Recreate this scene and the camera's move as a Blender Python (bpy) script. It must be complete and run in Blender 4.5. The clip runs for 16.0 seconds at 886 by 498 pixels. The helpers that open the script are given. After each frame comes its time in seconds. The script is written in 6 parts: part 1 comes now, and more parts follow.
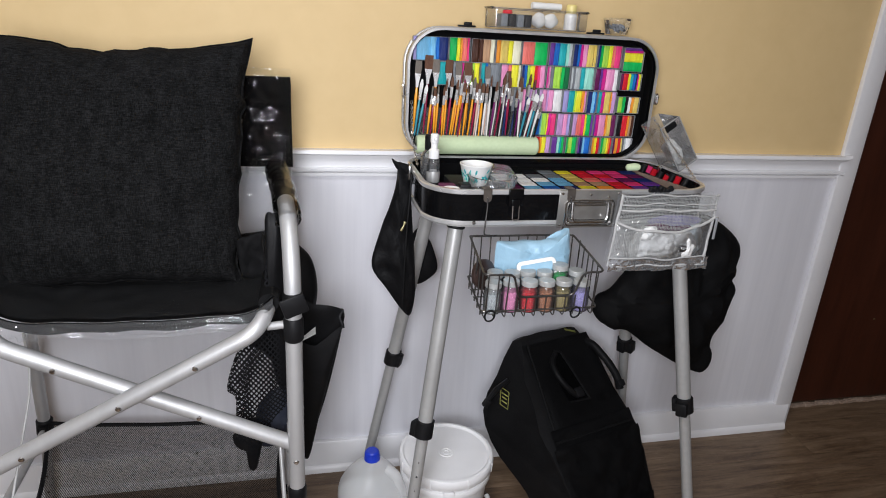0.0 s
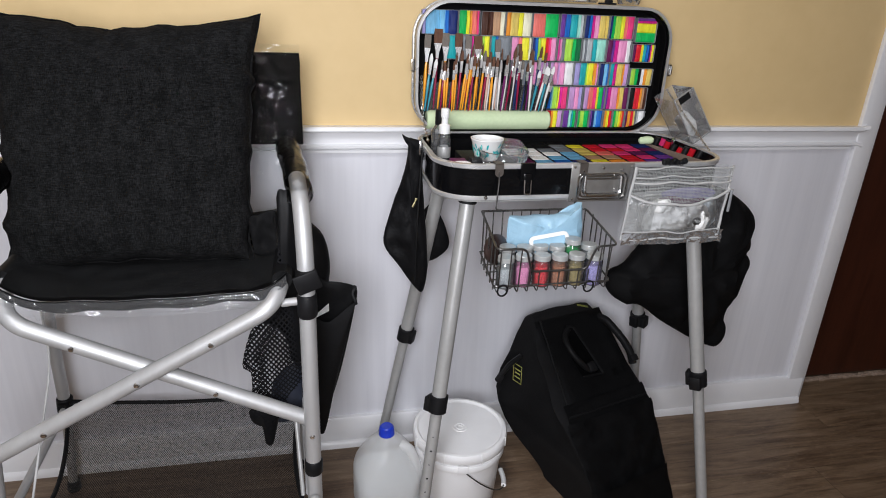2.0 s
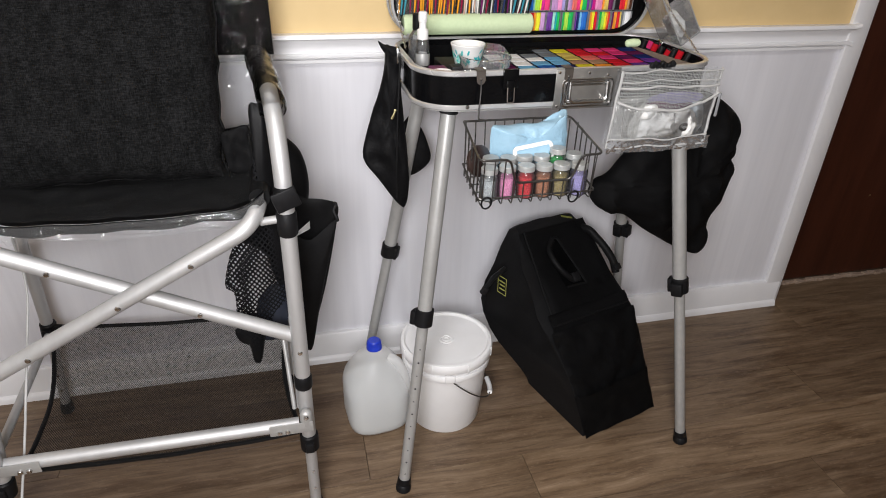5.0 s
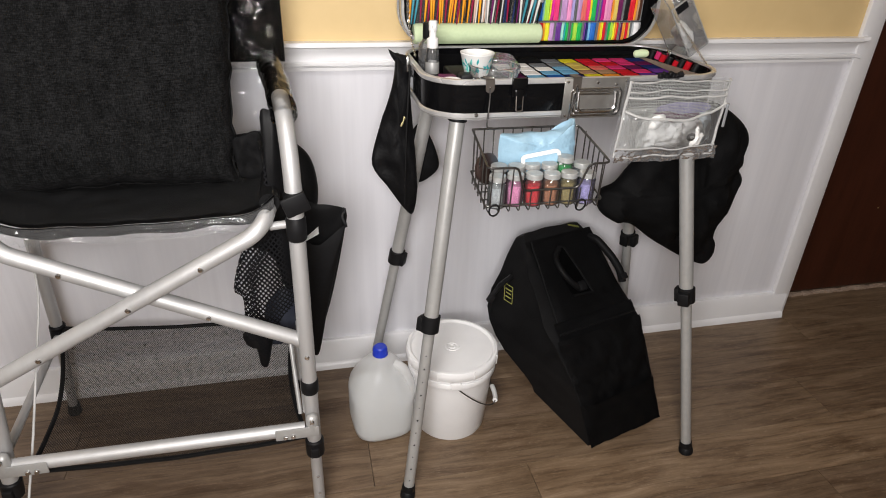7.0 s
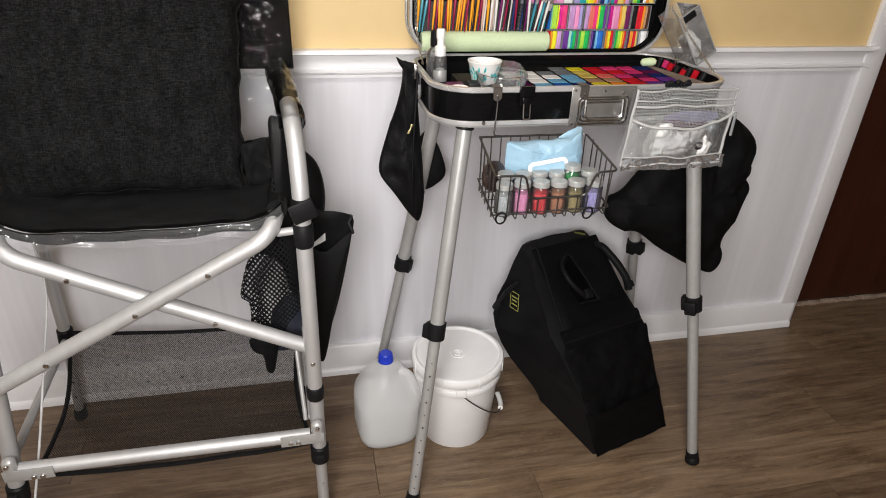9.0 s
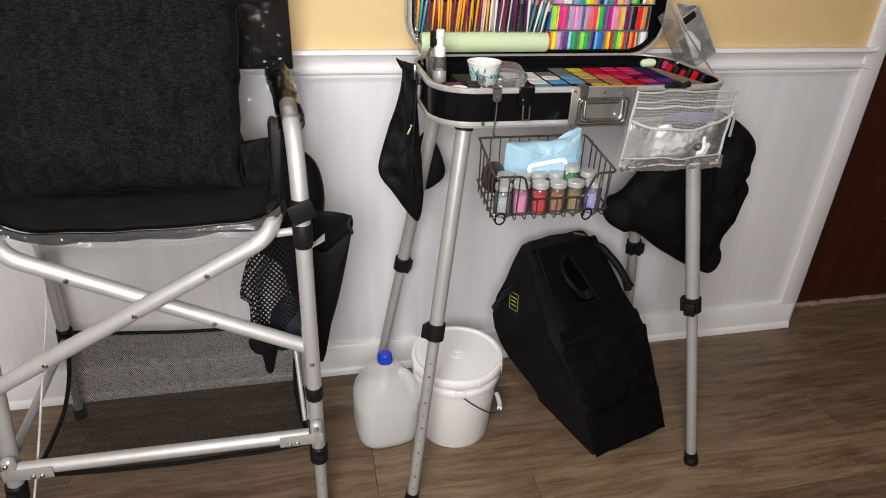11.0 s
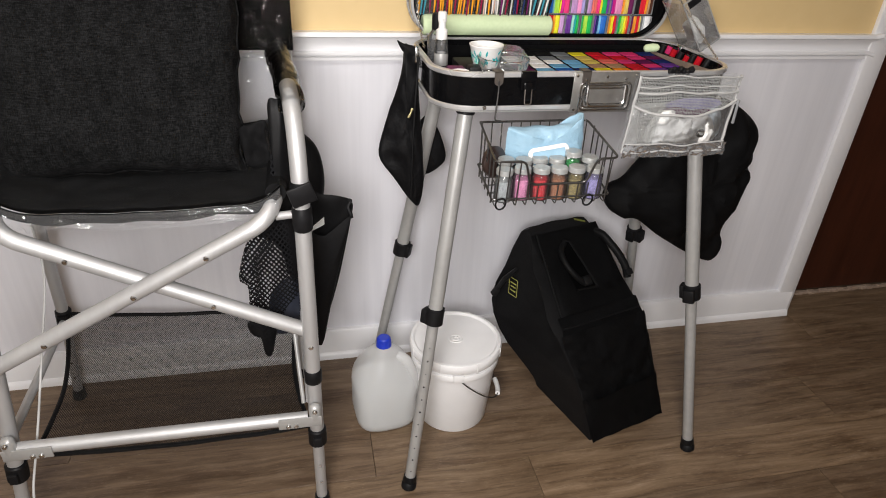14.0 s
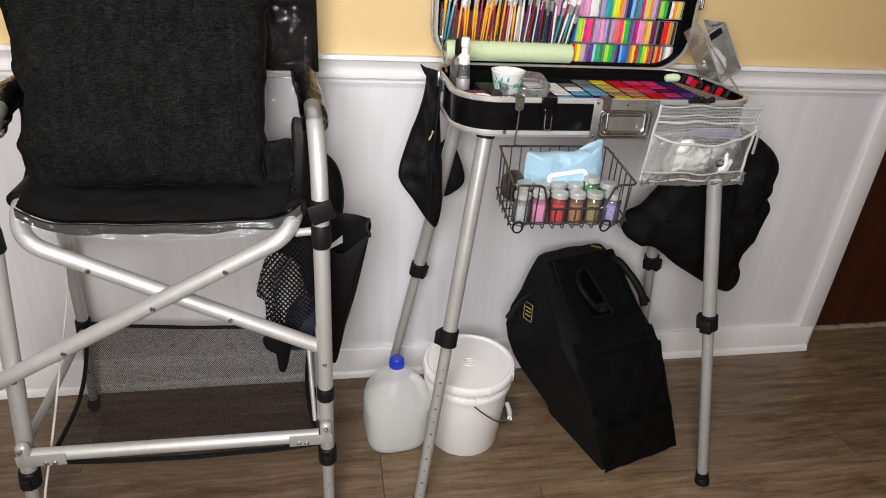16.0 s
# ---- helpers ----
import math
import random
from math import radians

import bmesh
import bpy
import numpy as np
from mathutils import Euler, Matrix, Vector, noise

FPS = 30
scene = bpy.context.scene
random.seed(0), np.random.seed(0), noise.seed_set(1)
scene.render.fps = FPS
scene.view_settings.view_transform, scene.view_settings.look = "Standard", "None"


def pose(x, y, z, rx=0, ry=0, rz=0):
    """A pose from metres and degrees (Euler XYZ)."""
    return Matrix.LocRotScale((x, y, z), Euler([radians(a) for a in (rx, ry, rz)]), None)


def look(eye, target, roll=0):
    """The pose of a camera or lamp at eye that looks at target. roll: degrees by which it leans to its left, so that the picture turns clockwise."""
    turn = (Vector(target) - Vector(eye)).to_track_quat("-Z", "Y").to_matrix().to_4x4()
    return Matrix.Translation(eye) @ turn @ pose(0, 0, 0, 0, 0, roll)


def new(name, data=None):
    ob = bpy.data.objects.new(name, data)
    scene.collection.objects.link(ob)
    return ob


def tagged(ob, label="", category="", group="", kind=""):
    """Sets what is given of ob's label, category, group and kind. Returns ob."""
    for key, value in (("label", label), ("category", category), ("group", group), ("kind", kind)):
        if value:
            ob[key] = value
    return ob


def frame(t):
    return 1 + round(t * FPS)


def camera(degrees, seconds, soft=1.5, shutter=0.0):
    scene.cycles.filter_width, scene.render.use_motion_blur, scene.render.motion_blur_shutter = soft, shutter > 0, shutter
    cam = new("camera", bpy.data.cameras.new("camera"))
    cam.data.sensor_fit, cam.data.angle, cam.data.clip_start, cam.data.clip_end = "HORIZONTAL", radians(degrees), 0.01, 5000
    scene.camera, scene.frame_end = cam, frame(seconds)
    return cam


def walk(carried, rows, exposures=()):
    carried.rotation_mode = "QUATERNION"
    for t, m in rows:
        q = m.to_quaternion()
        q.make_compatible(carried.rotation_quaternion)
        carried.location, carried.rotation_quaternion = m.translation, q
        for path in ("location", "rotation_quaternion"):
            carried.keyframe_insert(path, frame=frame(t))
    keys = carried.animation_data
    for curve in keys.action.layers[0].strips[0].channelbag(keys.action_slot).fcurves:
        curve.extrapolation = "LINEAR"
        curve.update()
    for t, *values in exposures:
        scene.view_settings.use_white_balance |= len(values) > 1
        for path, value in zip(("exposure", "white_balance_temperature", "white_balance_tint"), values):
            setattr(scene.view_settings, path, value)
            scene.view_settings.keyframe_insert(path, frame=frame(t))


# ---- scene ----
cam = camera(70.7, 16.0, soft=1.0)
PATH = [
    (0, (-0.3671, -1.4407, 1.1690), (0.0375, 0.3000, 0.5236), 3.32),
    (0.5, (-0.3690, -1.4388, 1.1669), (0.0255, 0.2932, 0.4928), 3.09),
    (1, (-0.3715, -1.4379, 1.1643), (0.0141, 0.2865, 0.4658), 2.97),
    (1.5, (-0.3727, -1.4356, 1.1628), (0.0091, 0.2827, 0.4476), 2.61),
    (2, (-0.3697, -1.4404, 1.1610), (0.0022, 0.2845, 0.4565), 2.34),
    (2.5, (-0.3704, -1.4330, 1.1657), (0.0154, 0.2726, 0.4225), 1.75),
    (3, (-0.3673, -1.4293, 1.1645), (0.0330, 0.2363, 0.3425), 1.63),
    (3.5, (-0.3660, -1.4237, 1.1599), (0.0495, 0.1991, 0.2632), 2.12),
    (4, (-0.3629, -1.4208, 1.1547), (0.0587, 0.1783, 0.2193), 1.75),
    (6.5, (-0.3707, -1.4292, 1.1491), (0.0173, 0.1856, 0.2260), 2.03),
    (7, (-0.3700, -1.4299, 1.1495), (0.0208, 0.1908, 0.2381), 2.06),
    (7.5, (-0.3704, -1.4306, 1.1515), (0.0189, 0.1937, 0.2460), 2.10),
    (8, (-0.3720, -1.4290, 1.1510), (0.0127, 0.1992, 0.2505), 2.20),
    (8.5, (-0.3693, -1.4312, 1.1519), (0.0036, 0.2006, 0.2529), 2.12),
    (9, (-0.3720, -1.4288, 1.1519), (0.0043, 0.2038, 0.2557), 2.15),
    (11.5, (-0.3705, -1.4287, 1.1540), (0.0053, 0.2030, 0.2561), 2.32),
    (12, (-0.3728, -1.4290, 1.1524), (0.0092, 0.2005, 0.2531), 2.78),
    (12.5, (-0.3694, -1.4288, 1.1531), (0.0127, 0.1948, 0.2432), 2.87),
    (13, (-0.3706, -1.4284, 1.1525), (0.0050, 0.1873, 0.2259), 2.72),
    (13.5, (-0.3733, -1.4264, 1.1515), (0.0017, 0.1881, 0.2227), 2.88),
    (14, (-0.3711, -1.4264, 1.1511), (0.0044, 0.1839, 0.2152), 2.87),
    (14.5, (-0.3706, -1.4289, 1.1508), (-0.0043, 0.1847, 0.2169), 3.01),
    (15, (-0.3728, -1.4290, 1.1492), (-0.0170, 0.1920, 0.2242), 3.32),
    (15.5, (-0.3740, -1.4279, 1.1502), (-0.0195, 0.1965, 0.2305), 3.40),
    (16, (-0.3733, -1.4339, 1.1490), (-0.0424, 0.2208, 0.2757), 3.79),
]
EXPOSURES = [(0, -0.13, 5880, 10), (2.4, -0.13, 5880, 10), (4.2, 0.04, 6000, 10), (6.3, 0.08, 6400, 10), (16, 0.08, 6400, 10)]
walk(cam, [(t, look(eye, target, roll)) for t, eye, target, roll in PATH], EXPOSURES)

# ---- light ----
world = bpy.data.worlds.new("world")
scene.world = world
world.use_nodes = True
world.node_tree.nodes["Background"].inputs[0].default_value = (0.9, 0.95, 1.0, 1)
world.node_tree.nodes["Background"].inputs[1].default_value = 0.2
# SOFT_*: an added disc of light beside the camera, no known lamp
SOFT_EYE, SOFT_AIM, SOFT_SIZE, SOFT_WATTS = (-0.52, -1.74, 1.24), (-0.08, 0.0, 0.74), 0.55, 26.8
CEILING_EYE, CEILING_SIZE, CEILING_WATTS = (-0.55, -1.40, 2.33), 0.40, 16.0
LAMP_TINT = (1.0, 0.955, 0.93)

# ---- materials ----
def nodes_of(name):
    m = bpy.data.materials.new(name)
    m.use_nodes = True
    t = m.node_tree
    return m, t, t.nodes["Principled BSDF"], t.nodes["Material Output"]


def coords(t, stretch=(1, 1, 1), rand=False):
    co = t.nodes.new("ShaderNodeTexCoord")
    mp = t.nodes.new("ShaderNodeMapping")
    mp.inputs["Scale"].default_value = stretch
    t.links.new(co.outputs["Object"], mp.inputs["Vector"])
    if rand:
        info = t.nodes.new("ShaderNodeObjectInfo")
        mul = t.nodes.new("ShaderNodeVectorMath")
        mul.operation = "SCALE"
        mul.inputs[0].default_value = (37.0, 19.0, 53.0)
        t.links.new(info.outputs["Random"], mul.inputs["Scale"])
        t.links.new(mul.outputs[0], mp.inputs["Location"])
    return mp.outputs["Vector"]


def noise_tex(t, vec, scale, detail=4.0, rough=0.55):
    n = t.nodes.new("ShaderNodeTexNoise")
    n.inputs["Scale"].default_value = scale
    n.inputs["Detail"].default_value = detail
    n.inputs["Roughness"].default_value = rough
    t.links.new(vec, n.inputs["Vector"])
    return n.outputs["Fac"]


def ramp(t, fac, stops):
    r = t.nodes.new("ShaderNodeValToRGB")
    el = r.color_ramp.elements
    while len(el) < len(stops):
        el.new(0.5)
    for e, (p, c) in zip(el, stops):
        e.position, e.color = p, (*c, 1)
    t.links.new(fac, r.inputs["Fac"])
    return r.outputs["Color"]


def mixed(t, a, b, fac, kind="MIX"):
    n = t.nodes.new("ShaderNodeMix")
    n.data_type, n.blend_type = "RGBA", kind
    for sock, v in ((n.inputs[6], a), (n.inputs[7], b), (n.inputs[0], fac)):
        if isinstance(v, (int, float)):
            sock.default_value = v
        elif isinstance(v, tuple):
            sock.default_value = (*v, 1)
        else:
            t.links.new(v, sock)
    return n.outputs[2]


def bumped(t, bsdf, height, strength, dist):
    b = t.nodes.new("ShaderNodeBump")
    b.inputs["Strength"].default_value = strength
    b.inputs["Distance"].default_value = dist
    t.links.new(height, b.inputs["Height"])
    t.links.new(b.outputs["Normal"], bsdf.inputs["Normal"])


def surface(name, dark, light, scale=40.0, rough=0.5, metal=0.0, bump=0.2, bump_scale=None, dist=0.001,
            stretch=(1, 1, 1), rough_var=0.1, rand=False, coat=0.0, spec=0.5):
    """A surface with two scales of colour variation, varied roughness and fine relief."""
    m, t, b, _ = nodes_of(name)
    vec = coords(t, stretch, rand)
    fine = noise_tex(t, vec, scale, 6)
    big = noise_tex(t, vec, scale * 0.13, 3)
    mean = mixed(t, fine, big, 0.45)
    t.links.new(ramp(t, mean, [(0.3, dark), (0.7, light)]), b.inputs["Base Color"])
    mr = t.nodes.new("ShaderNodeMapRange")
    mr.inputs["To Min"].default_value = max(0.02, rough - rough_var)
    mr.inputs["To Max"].default_value = min(1.0, rough + rough_var)
    t.links.new(big, mr.inputs["Value"])
    t.links.new(mr.outputs["Result"], b.inputs["Roughness"])
    b.inputs["Metallic"].default_value = metal
    b.inputs["Coat Weight"].default_value = coat
    b.inputs["Specular IOR Level"].default_value = spec
    if bump:
        bumped(t, b, noise_tex(t, vec, bump_scale or scale * 2, 5), bump, dist)
    return m


def clear_film(name, tint=(0.95, 0.96, 0.97), rough=0.08, base=0.06, bump=0.0, bump_scale=60.0, haze=0.0, ior=1.5, depth=0.004):
    """Thin clear plastic: lets light through and shines."""
    m, t, b, out = nodes_of(name)
    tr = t.nodes.new("ShaderNodeBsdfTransparent")
    tr.inputs[0].default_value = (*tint, 1)
    b.inputs["Base Color"].default_value = (0.85, 0.86, 0.87, 1)
    b.inputs["Roughness"].default_value = rough
    gl = t.nodes.new("ShaderNodeBsdfGlossy")
    gl.inputs["Roughness"].default_value = rough
    fr = t.nodes.new("ShaderNodeFresnel")
    fr.inputs["IOR"].default_value = ior
    add = t.nodes.new("ShaderNodeMath")
    add.inputs[1].default_value = base
    t.links.new(fr.outputs[0], add.inputs[0])
    mx = t.nodes.new("ShaderNodeMixShader")
    t.links.new(add.outputs[0], mx.inputs[0])
    t.links.new(tr.outputs[0], mx.inputs[1])
    t.links.new(gl.outputs[0], mx.inputs[2])
    last = mx.outputs[0]
    if haze:
        mh = t.nodes.new("ShaderNodeMixShader")
        mh.inputs[0].default_value = haze
        t.links.new(last, mh.inputs[1])
        t.links.new(b.outputs[0], mh.inputs[2])
        last = mh.outputs[0]
    if bump:
        h = noise_tex(t, coords(t), bump_scale, 3)
        bp = t.nodes.new("ShaderNodeBump")
        bp.inputs["Strength"].default_value, bp.inputs["Distance"].default_value = bump, depth
        t.links.new(h, bp.inputs["Height"])
        for n in (fr, gl, b):
            t.links.new(bp.outputs[0], n.inputs["Normal"])
    t.links.new(last, out.inputs["Surface"])
    return m


def net_cloth(name, colour, pitch, open_share, axes="XY", veil=0.0):
    """Woven netting with see-through holes on a skewed lattice."""
    m, t, b, out = nodes_of(name)
    b.inputs["Base Color"].default_value = (*colour, 1)
    b.inputs["Roughness"].default_value = 0.75
    b.inputs["Specular IOR Level"].default_value = 0.1
    co = t.nodes.new("ShaderNodeTexCoord")
    sep = t.nodes.new("ShaderNodeSeparateXYZ")
    t.links.new(co.outputs["Object"], sep.inputs[0])

    def wave(sa, sb):
        a = t.nodes.new("ShaderNodeMath")
        a.operation = "MULTIPLY"
        a.inputs[1].default_value = sa
        c = t.nodes.new("ShaderNodeMath")
        c.operation = "MULTIPLY_ADD"
        c.inputs[1].default_value = sb
        t.links.new(sep.outputs[axes[0]], a.inputs[0])
        t.links.new(sep.outputs[axes[1]], c.inputs[0])
        t.links.new(a.outputs[0], c.inputs[2])
        s = t.nodes.new("ShaderNodeMath")
        s.operation = "SINE"
        t.links.new(c.outputs[0], s.inputs[0])
        q = t.nodes.new("ShaderNodeMath")
        q.operation = "ABSOLUTE"
        t.links.new(s.outputs[0], q.inputs[0])
        return q.outputs[0]

    k = math.pi / pitch
    lo = t.nodes.new("ShaderNodeMath")
    lo.operation = "MINIMUM"
    t.links.new(wave(k, k * 0.8), lo.inputs[0])
    t.links.new(wave(k, -k * 0.8), lo.inputs[1])
    gt = t.nodes.new("ShaderNodeMath")
    gt.operation = "GREATER_THAN"
    gt.inputs[1].default_value = open_share
    t.links.new(lo.outputs[0], gt.inputs[0])
    tr = t.nodes.new("ShaderNodeBsdfTransparent")
    mx = t.nodes.new("ShaderNodeMixShader")
    fill = t.nodes.new("ShaderNodeMapRange")
    fill.inputs["To Min"].default_value, fill.inputs["To Max"].default_value = veil, 1 - veil
    t.links.new(gt.outputs[0], fill.inputs["Value"])
    t.links.new(fill.outputs["Result"], mx.inputs[0])
    t.links.new(b.outputs[0], mx.inputs[1])
    t.links.new(tr.outputs[0], mx.inputs[2])
    t.links.new(mx.outputs[0], out.inputs["Surface"])
    return m


def grid_net(name, colour, pitch, thread):
    """Square netting sealed in clear vinyl: pale threads, shining see-through windows."""
    m, t, b, out = nodes_of(name)
    b.inputs["Base Color"].default_value = (*colour, 1)
    b.inputs["Roughness"].default_value = 0.3
    co = t.nodes.new("ShaderNodeTexCoord")
    sep = t.nodes.new("ShaderNodeSeparateXYZ")
    t.links.new(co.outputs["Object"], sep.inputs[0])
    hits = []
    for ax, p in (("X", pitch), ("Z", pitch * 0.9)):
        mul = t.nodes.new("ShaderNodeMath")
        mul.operation = "MULTIPLY"
        mul.inputs[1].default_value = 1 / p
        t.links.new(sep.outputs[ax], mul.inputs[0])
        fr = t.nodes.new("ShaderNodeMath")
        fr.operation = "FRACT"
        t.links.new(mul.outputs[0], fr.inputs[0])
        lt = t.nodes.new("ShaderNodeMath")
        lt.operation = "LESS_THAN"
        lt.inputs[1].default_value = thread
        t.links.new(fr.outputs[0], lt.inputs[0])
        hits.append(lt.outputs[0])
    mx = t.nodes.new("ShaderNodeMath")
    mx.operation = "MAXIMUM"
    t.links.new(hits[0], mx.inputs[0])
    t.links.new(hits[1], mx.inputs[1])
    tr = t.nodes.new("ShaderNodeBsdfTransparent")
    gl = t.nodes.new("ShaderNodeBsdfGlossy")
    gl.inputs["Roughness"].default_value = 0.12
    wn = t.nodes.new("ShaderNodeMixShader")
    wn.inputs[0].default_value = 0.10
    t.links.new(tr.outputs[0], wn.inputs[1])
    t.links.new(gl.outputs[0], wn.inputs[2])
    ms = t.nodes.new("ShaderNodeMixShader")
    t.links.new(mx.outputs[0], ms.inputs[0])
    t.links.new(wn.outputs[0], ms.inputs[1])
    t.links.new(b.outputs[0], ms.inputs[2])
    t.links.new(ms.outputs[0], out.inputs["Surface"])
    bp = t.nodes.new("ShaderNodeBump")
    bp.inputs["Strength"].default_value, bp.inputs["Distance"].default_value = 0.7, 0.006
    t.links.new(noise_tex(t, coords(t), 70, 3), bp.inputs["Height"])
    for n in (b, gl):
        t.links.new(bp.outputs[0], n.inputs["Normal"])
    return m


def woven(name, dark, light, pitch=0.0016, rough=0.95):
    """Coarse heathered upholstery: short threads in two directions, slubs and soft patches."""
    m, t, b, _ = nodes_of(name)
    h1 = noise_tex(t, coords(t, (0.35, 0.35, 3.0)), 0.35 / pitch, 3, 0.7)
    h2 = noise_tex(t, coords(t, (3.0, 3.0, 0.35)), 0.35 / pitch, 3, 0.7)
    both = mixed(t, h1, h2, 0.5)
    patch = noise_tex(t, coords(t, (2.2, 2.2, 0.7)), 26.0, 5, 0.7)
    mean = mixed(t, both, patch, 0.22)
    t.links.new(ramp(t, mean, [(0.42, dark), (0.5, tuple((p + q) * 0.35 for p, q in zip(dark, light))), (0.59, light)]), b.inputs["Base Color"])
    b.inputs["Roughness"].default_value = rough
    b.inputs["Specular IOR Level"].default_value = 0.1
    bumped(t, b, both, 0.6, 0.0015)
    return m


def shifted(t, vec, fac, reach):
    """Pushes a coordinate sideways by a noise, for wandering grain."""
    sub = t.nodes.new("ShaderNodeMath")
    sub.operation = "SUBTRACT"
    sub.inputs[1].default_value = 0.5
    t.links.new(fac, sub.inputs[0])
    sc = t.nodes.new("ShaderNodeVectorMath")
    sc.operation = "SCALE"
    sc.inputs[0].default_value = reach
    t.links.new(sub.outputs[0], sc.inputs["Scale"])
    ad = t.nodes.new("ShaderNodeVectorMath")
    t.links.new(vec, ad.inputs[0])
    t.links.new(sc.outputs[0], ad.inputs[1])
    return ad.outputs[0]


def plank_wood(name):
    """Grey-brown rustic laminate: wandering grain lines, dark worn streaks, pale brushed flecks; each plank shifted and toned by chance."""
    m, t, b, _ = nodes_of(name)
    wander = noise_tex(t, coords(t, (1.6, 6.0, 1.0), True), 1.7, 3)
    vec = shifted(t, coords(t, (0.75, 9.0, 1.0), True), wander, (0.0, 0.55, 0.0))
    grain = noise_tex(t, vec, 5.0, 12, 0.68)
    lines = noise_tex(t, shifted(t, coords(t, (1.1, 30.0, 1.0), True), wander, (0.0, 1.0, 0.0)), 5.0, 6, 0.72)
    worn = noise_tex(t, coords(t, (2.4, 8.5, 1.0), True), 2.6, 7, 0.7)
    fleck = noise_tex(t, coords(t, (5.0, 22.0, 1.0), True), 9.0, 8, 0.8)
    col = ramp(t, grain, [(0.32, (0.108, 0.070, 0.042)), (0.45, (0.165, 0.114, 0.071)), (0.56, (0.210, 0.149, 0.096)), (0.72, (0.30, 0.226, 0.155))])
    col = mixed(t, col, ramp(t, lines, [(0.34, (0.36, 0.30, 0.25)), (0.46, (0.93, 0.92, 0.90)), (0.62, (1.12, 1.12, 1.12))]), 0.62, "MULTIPLY")
    col = mixed(t, col, ramp(t, worn, [(0.34, (0.56, 0.49, 0.43)), (0.50, (1.0, 1.0, 1.0))]), 0.75, "MULTIPLY")
    col = mixed(t, col, (0.52, 0.43, 0.33), ramp(t, fleck, [(0.56, (0.0, 0.0, 0.0)), (0.74, (0.42, 0.42, 0.42))]))
    info = t.nodes.new("ShaderNodeObjectInfo")
    col = mixed(t, col, ramp(t, info.outputs["Random"], [(0.0, (0.72, 0.68, 0.66)), (0.5, (0.88, 0.85, 0.82)), (1.0, (1.04, 1.0, 0.95))]), 1.0, "MULTIPLY")
    t.links.new(col, b.inputs["Base Color"])
    b.inputs["Roughness"].default_value = 0.44
    bumped(t, b, lines, 0.35, 0.0008)
    return m


YELLOW_WALL = surface("yellow_wall_paint", (0.66, 0.485, 0.235), (0.71, 0.53, 0.265), 18, 0.62, bump=0.12, bump_scale=260, dist=0.0008)
def beaded_panel(name):
    """White painted panelling: faint upright beads, brushed paint and soft smudges."""
    m, t, b, _ = nodes_of(name)
    smudge = noise_tex(t, coords(t, (3, 3, 0.8)), 1.3, 4)
    streak = noise_tex(t, coords(t, (3, 3, 0.12)), 14, 5)
    col = mixed(t, ramp(t, smudge, [(0.35, (0.685, 0.685, 0.722)), (0.65, (0.755, 0.755, 0.788))]), ramp(t, streak, [(0.3, (0.94, 0.94, 0.945)), (0.7, (1.03, 1.03, 1.03))]), 1.0, "MULTIPLY")
    t.links.new(col, b.inputs["Base Color"])
    b.inputs["Roughness"].default_value = 0.42
    wv = t.nodes.new("ShaderNodeTexWave")
    wv.bands_direction, wv.wave_profile = "X", "SIN"
    wv.inputs["Scale"].default_value = 12.5
    wv.inputs["Distortion"].default_value = 0.6
    t.links.new(coords(t, (1, 1, 0.05)), wv.inputs["Vector"])
    bumped(t, b, mixed(t, wv.outputs["Fac"], streak, 0.35), 0.08, 0.0015)
    return m


WHITE_PANEL = beaded_panel("white_panel_paint")
WHITE_TRIM = surface("white_gloss_trim", (0.76, 0.76, 0.775), (0.82, 0.82, 0.83), 9, 0.32, bump=0.08, bump_scale=90)
DOOR_WOOD = surface("mahogany_door", (0.030, 0.0075, 0.0035), (0.062, 0.016, 0.007), 14, 0.38, bump=0.15, stretch=(6, 6, 0.5), rough_var=0.12)
PLANK = plank_wood("grey_brown_laminate")
BROWN_WALL = surface("brown_panel_wall", (0.10, 0.06, 0.04), (0.15, 0.09, 0.06), 14, 0.6, stretch=(6, 6, 0.6))
PLAIN_WALL = surface("pale_wall_paint", (0.60, 0.56, 0.50), (0.66, 0.62, 0.56), 18, 0.7)
CEIL = surface("ceiling_paint", (0.74, 0.73, 0.70), (0.78, 0.77, 0.74), 30, 0.9)
SUBFLOOR = surface("dark_joint", (0.05, 0.035, 0.025), (0.07, 0.05, 0.035), 60, 0.9)
FRAYED = surface("frayed_strip", (0.20, 0.13, 0.09), (0.46, 0.36, 0.28), 90, 0.9, bump=0.8, dist=0.004)
ALU = surface("brushed_aluminium", (0.455, 0.455, 0.453), (0.55, 0.55, 0.548), 60, 0.52, 0.55, 0.06, stretch=(1, 1, 0.2), rough_var=0.08)
LEG_GREY = surface("grey_powder_coat", (0.36, 0.36, 0.35), (0.43, 0.43, 0.42), 70, 0.42, 0.35, 0.05)
PALE_TRAY = surface("pale_tray_plastic", (0.20, 0.21, 0.22), (0.32, 0.33, 0.34), 60, 0.25, bump=0.05)
FERRULE = surface("bright_ferrule", (0.74, 0.74, 0.74), (0.92, 0.92, 0.92), 160, 0.28, 0.75, 0.2)
STEEL = surface("polished_steel", (0.62, 0.62, 0.62), (0.72, 0.72, 0.72), 50, 0.22, 1.0, 0.05)
RIM = surface("bright_rim", (0.56, 0.56, 0.56), (0.72, 0.72, 0.715), 40, 0.30, 0.6, 0.06)
WIRE = surface("dark_wire", (0.10, 0.097, 0.093), (0.18, 0.175, 0.17), 80, 0.30, 0.9, 0.05)
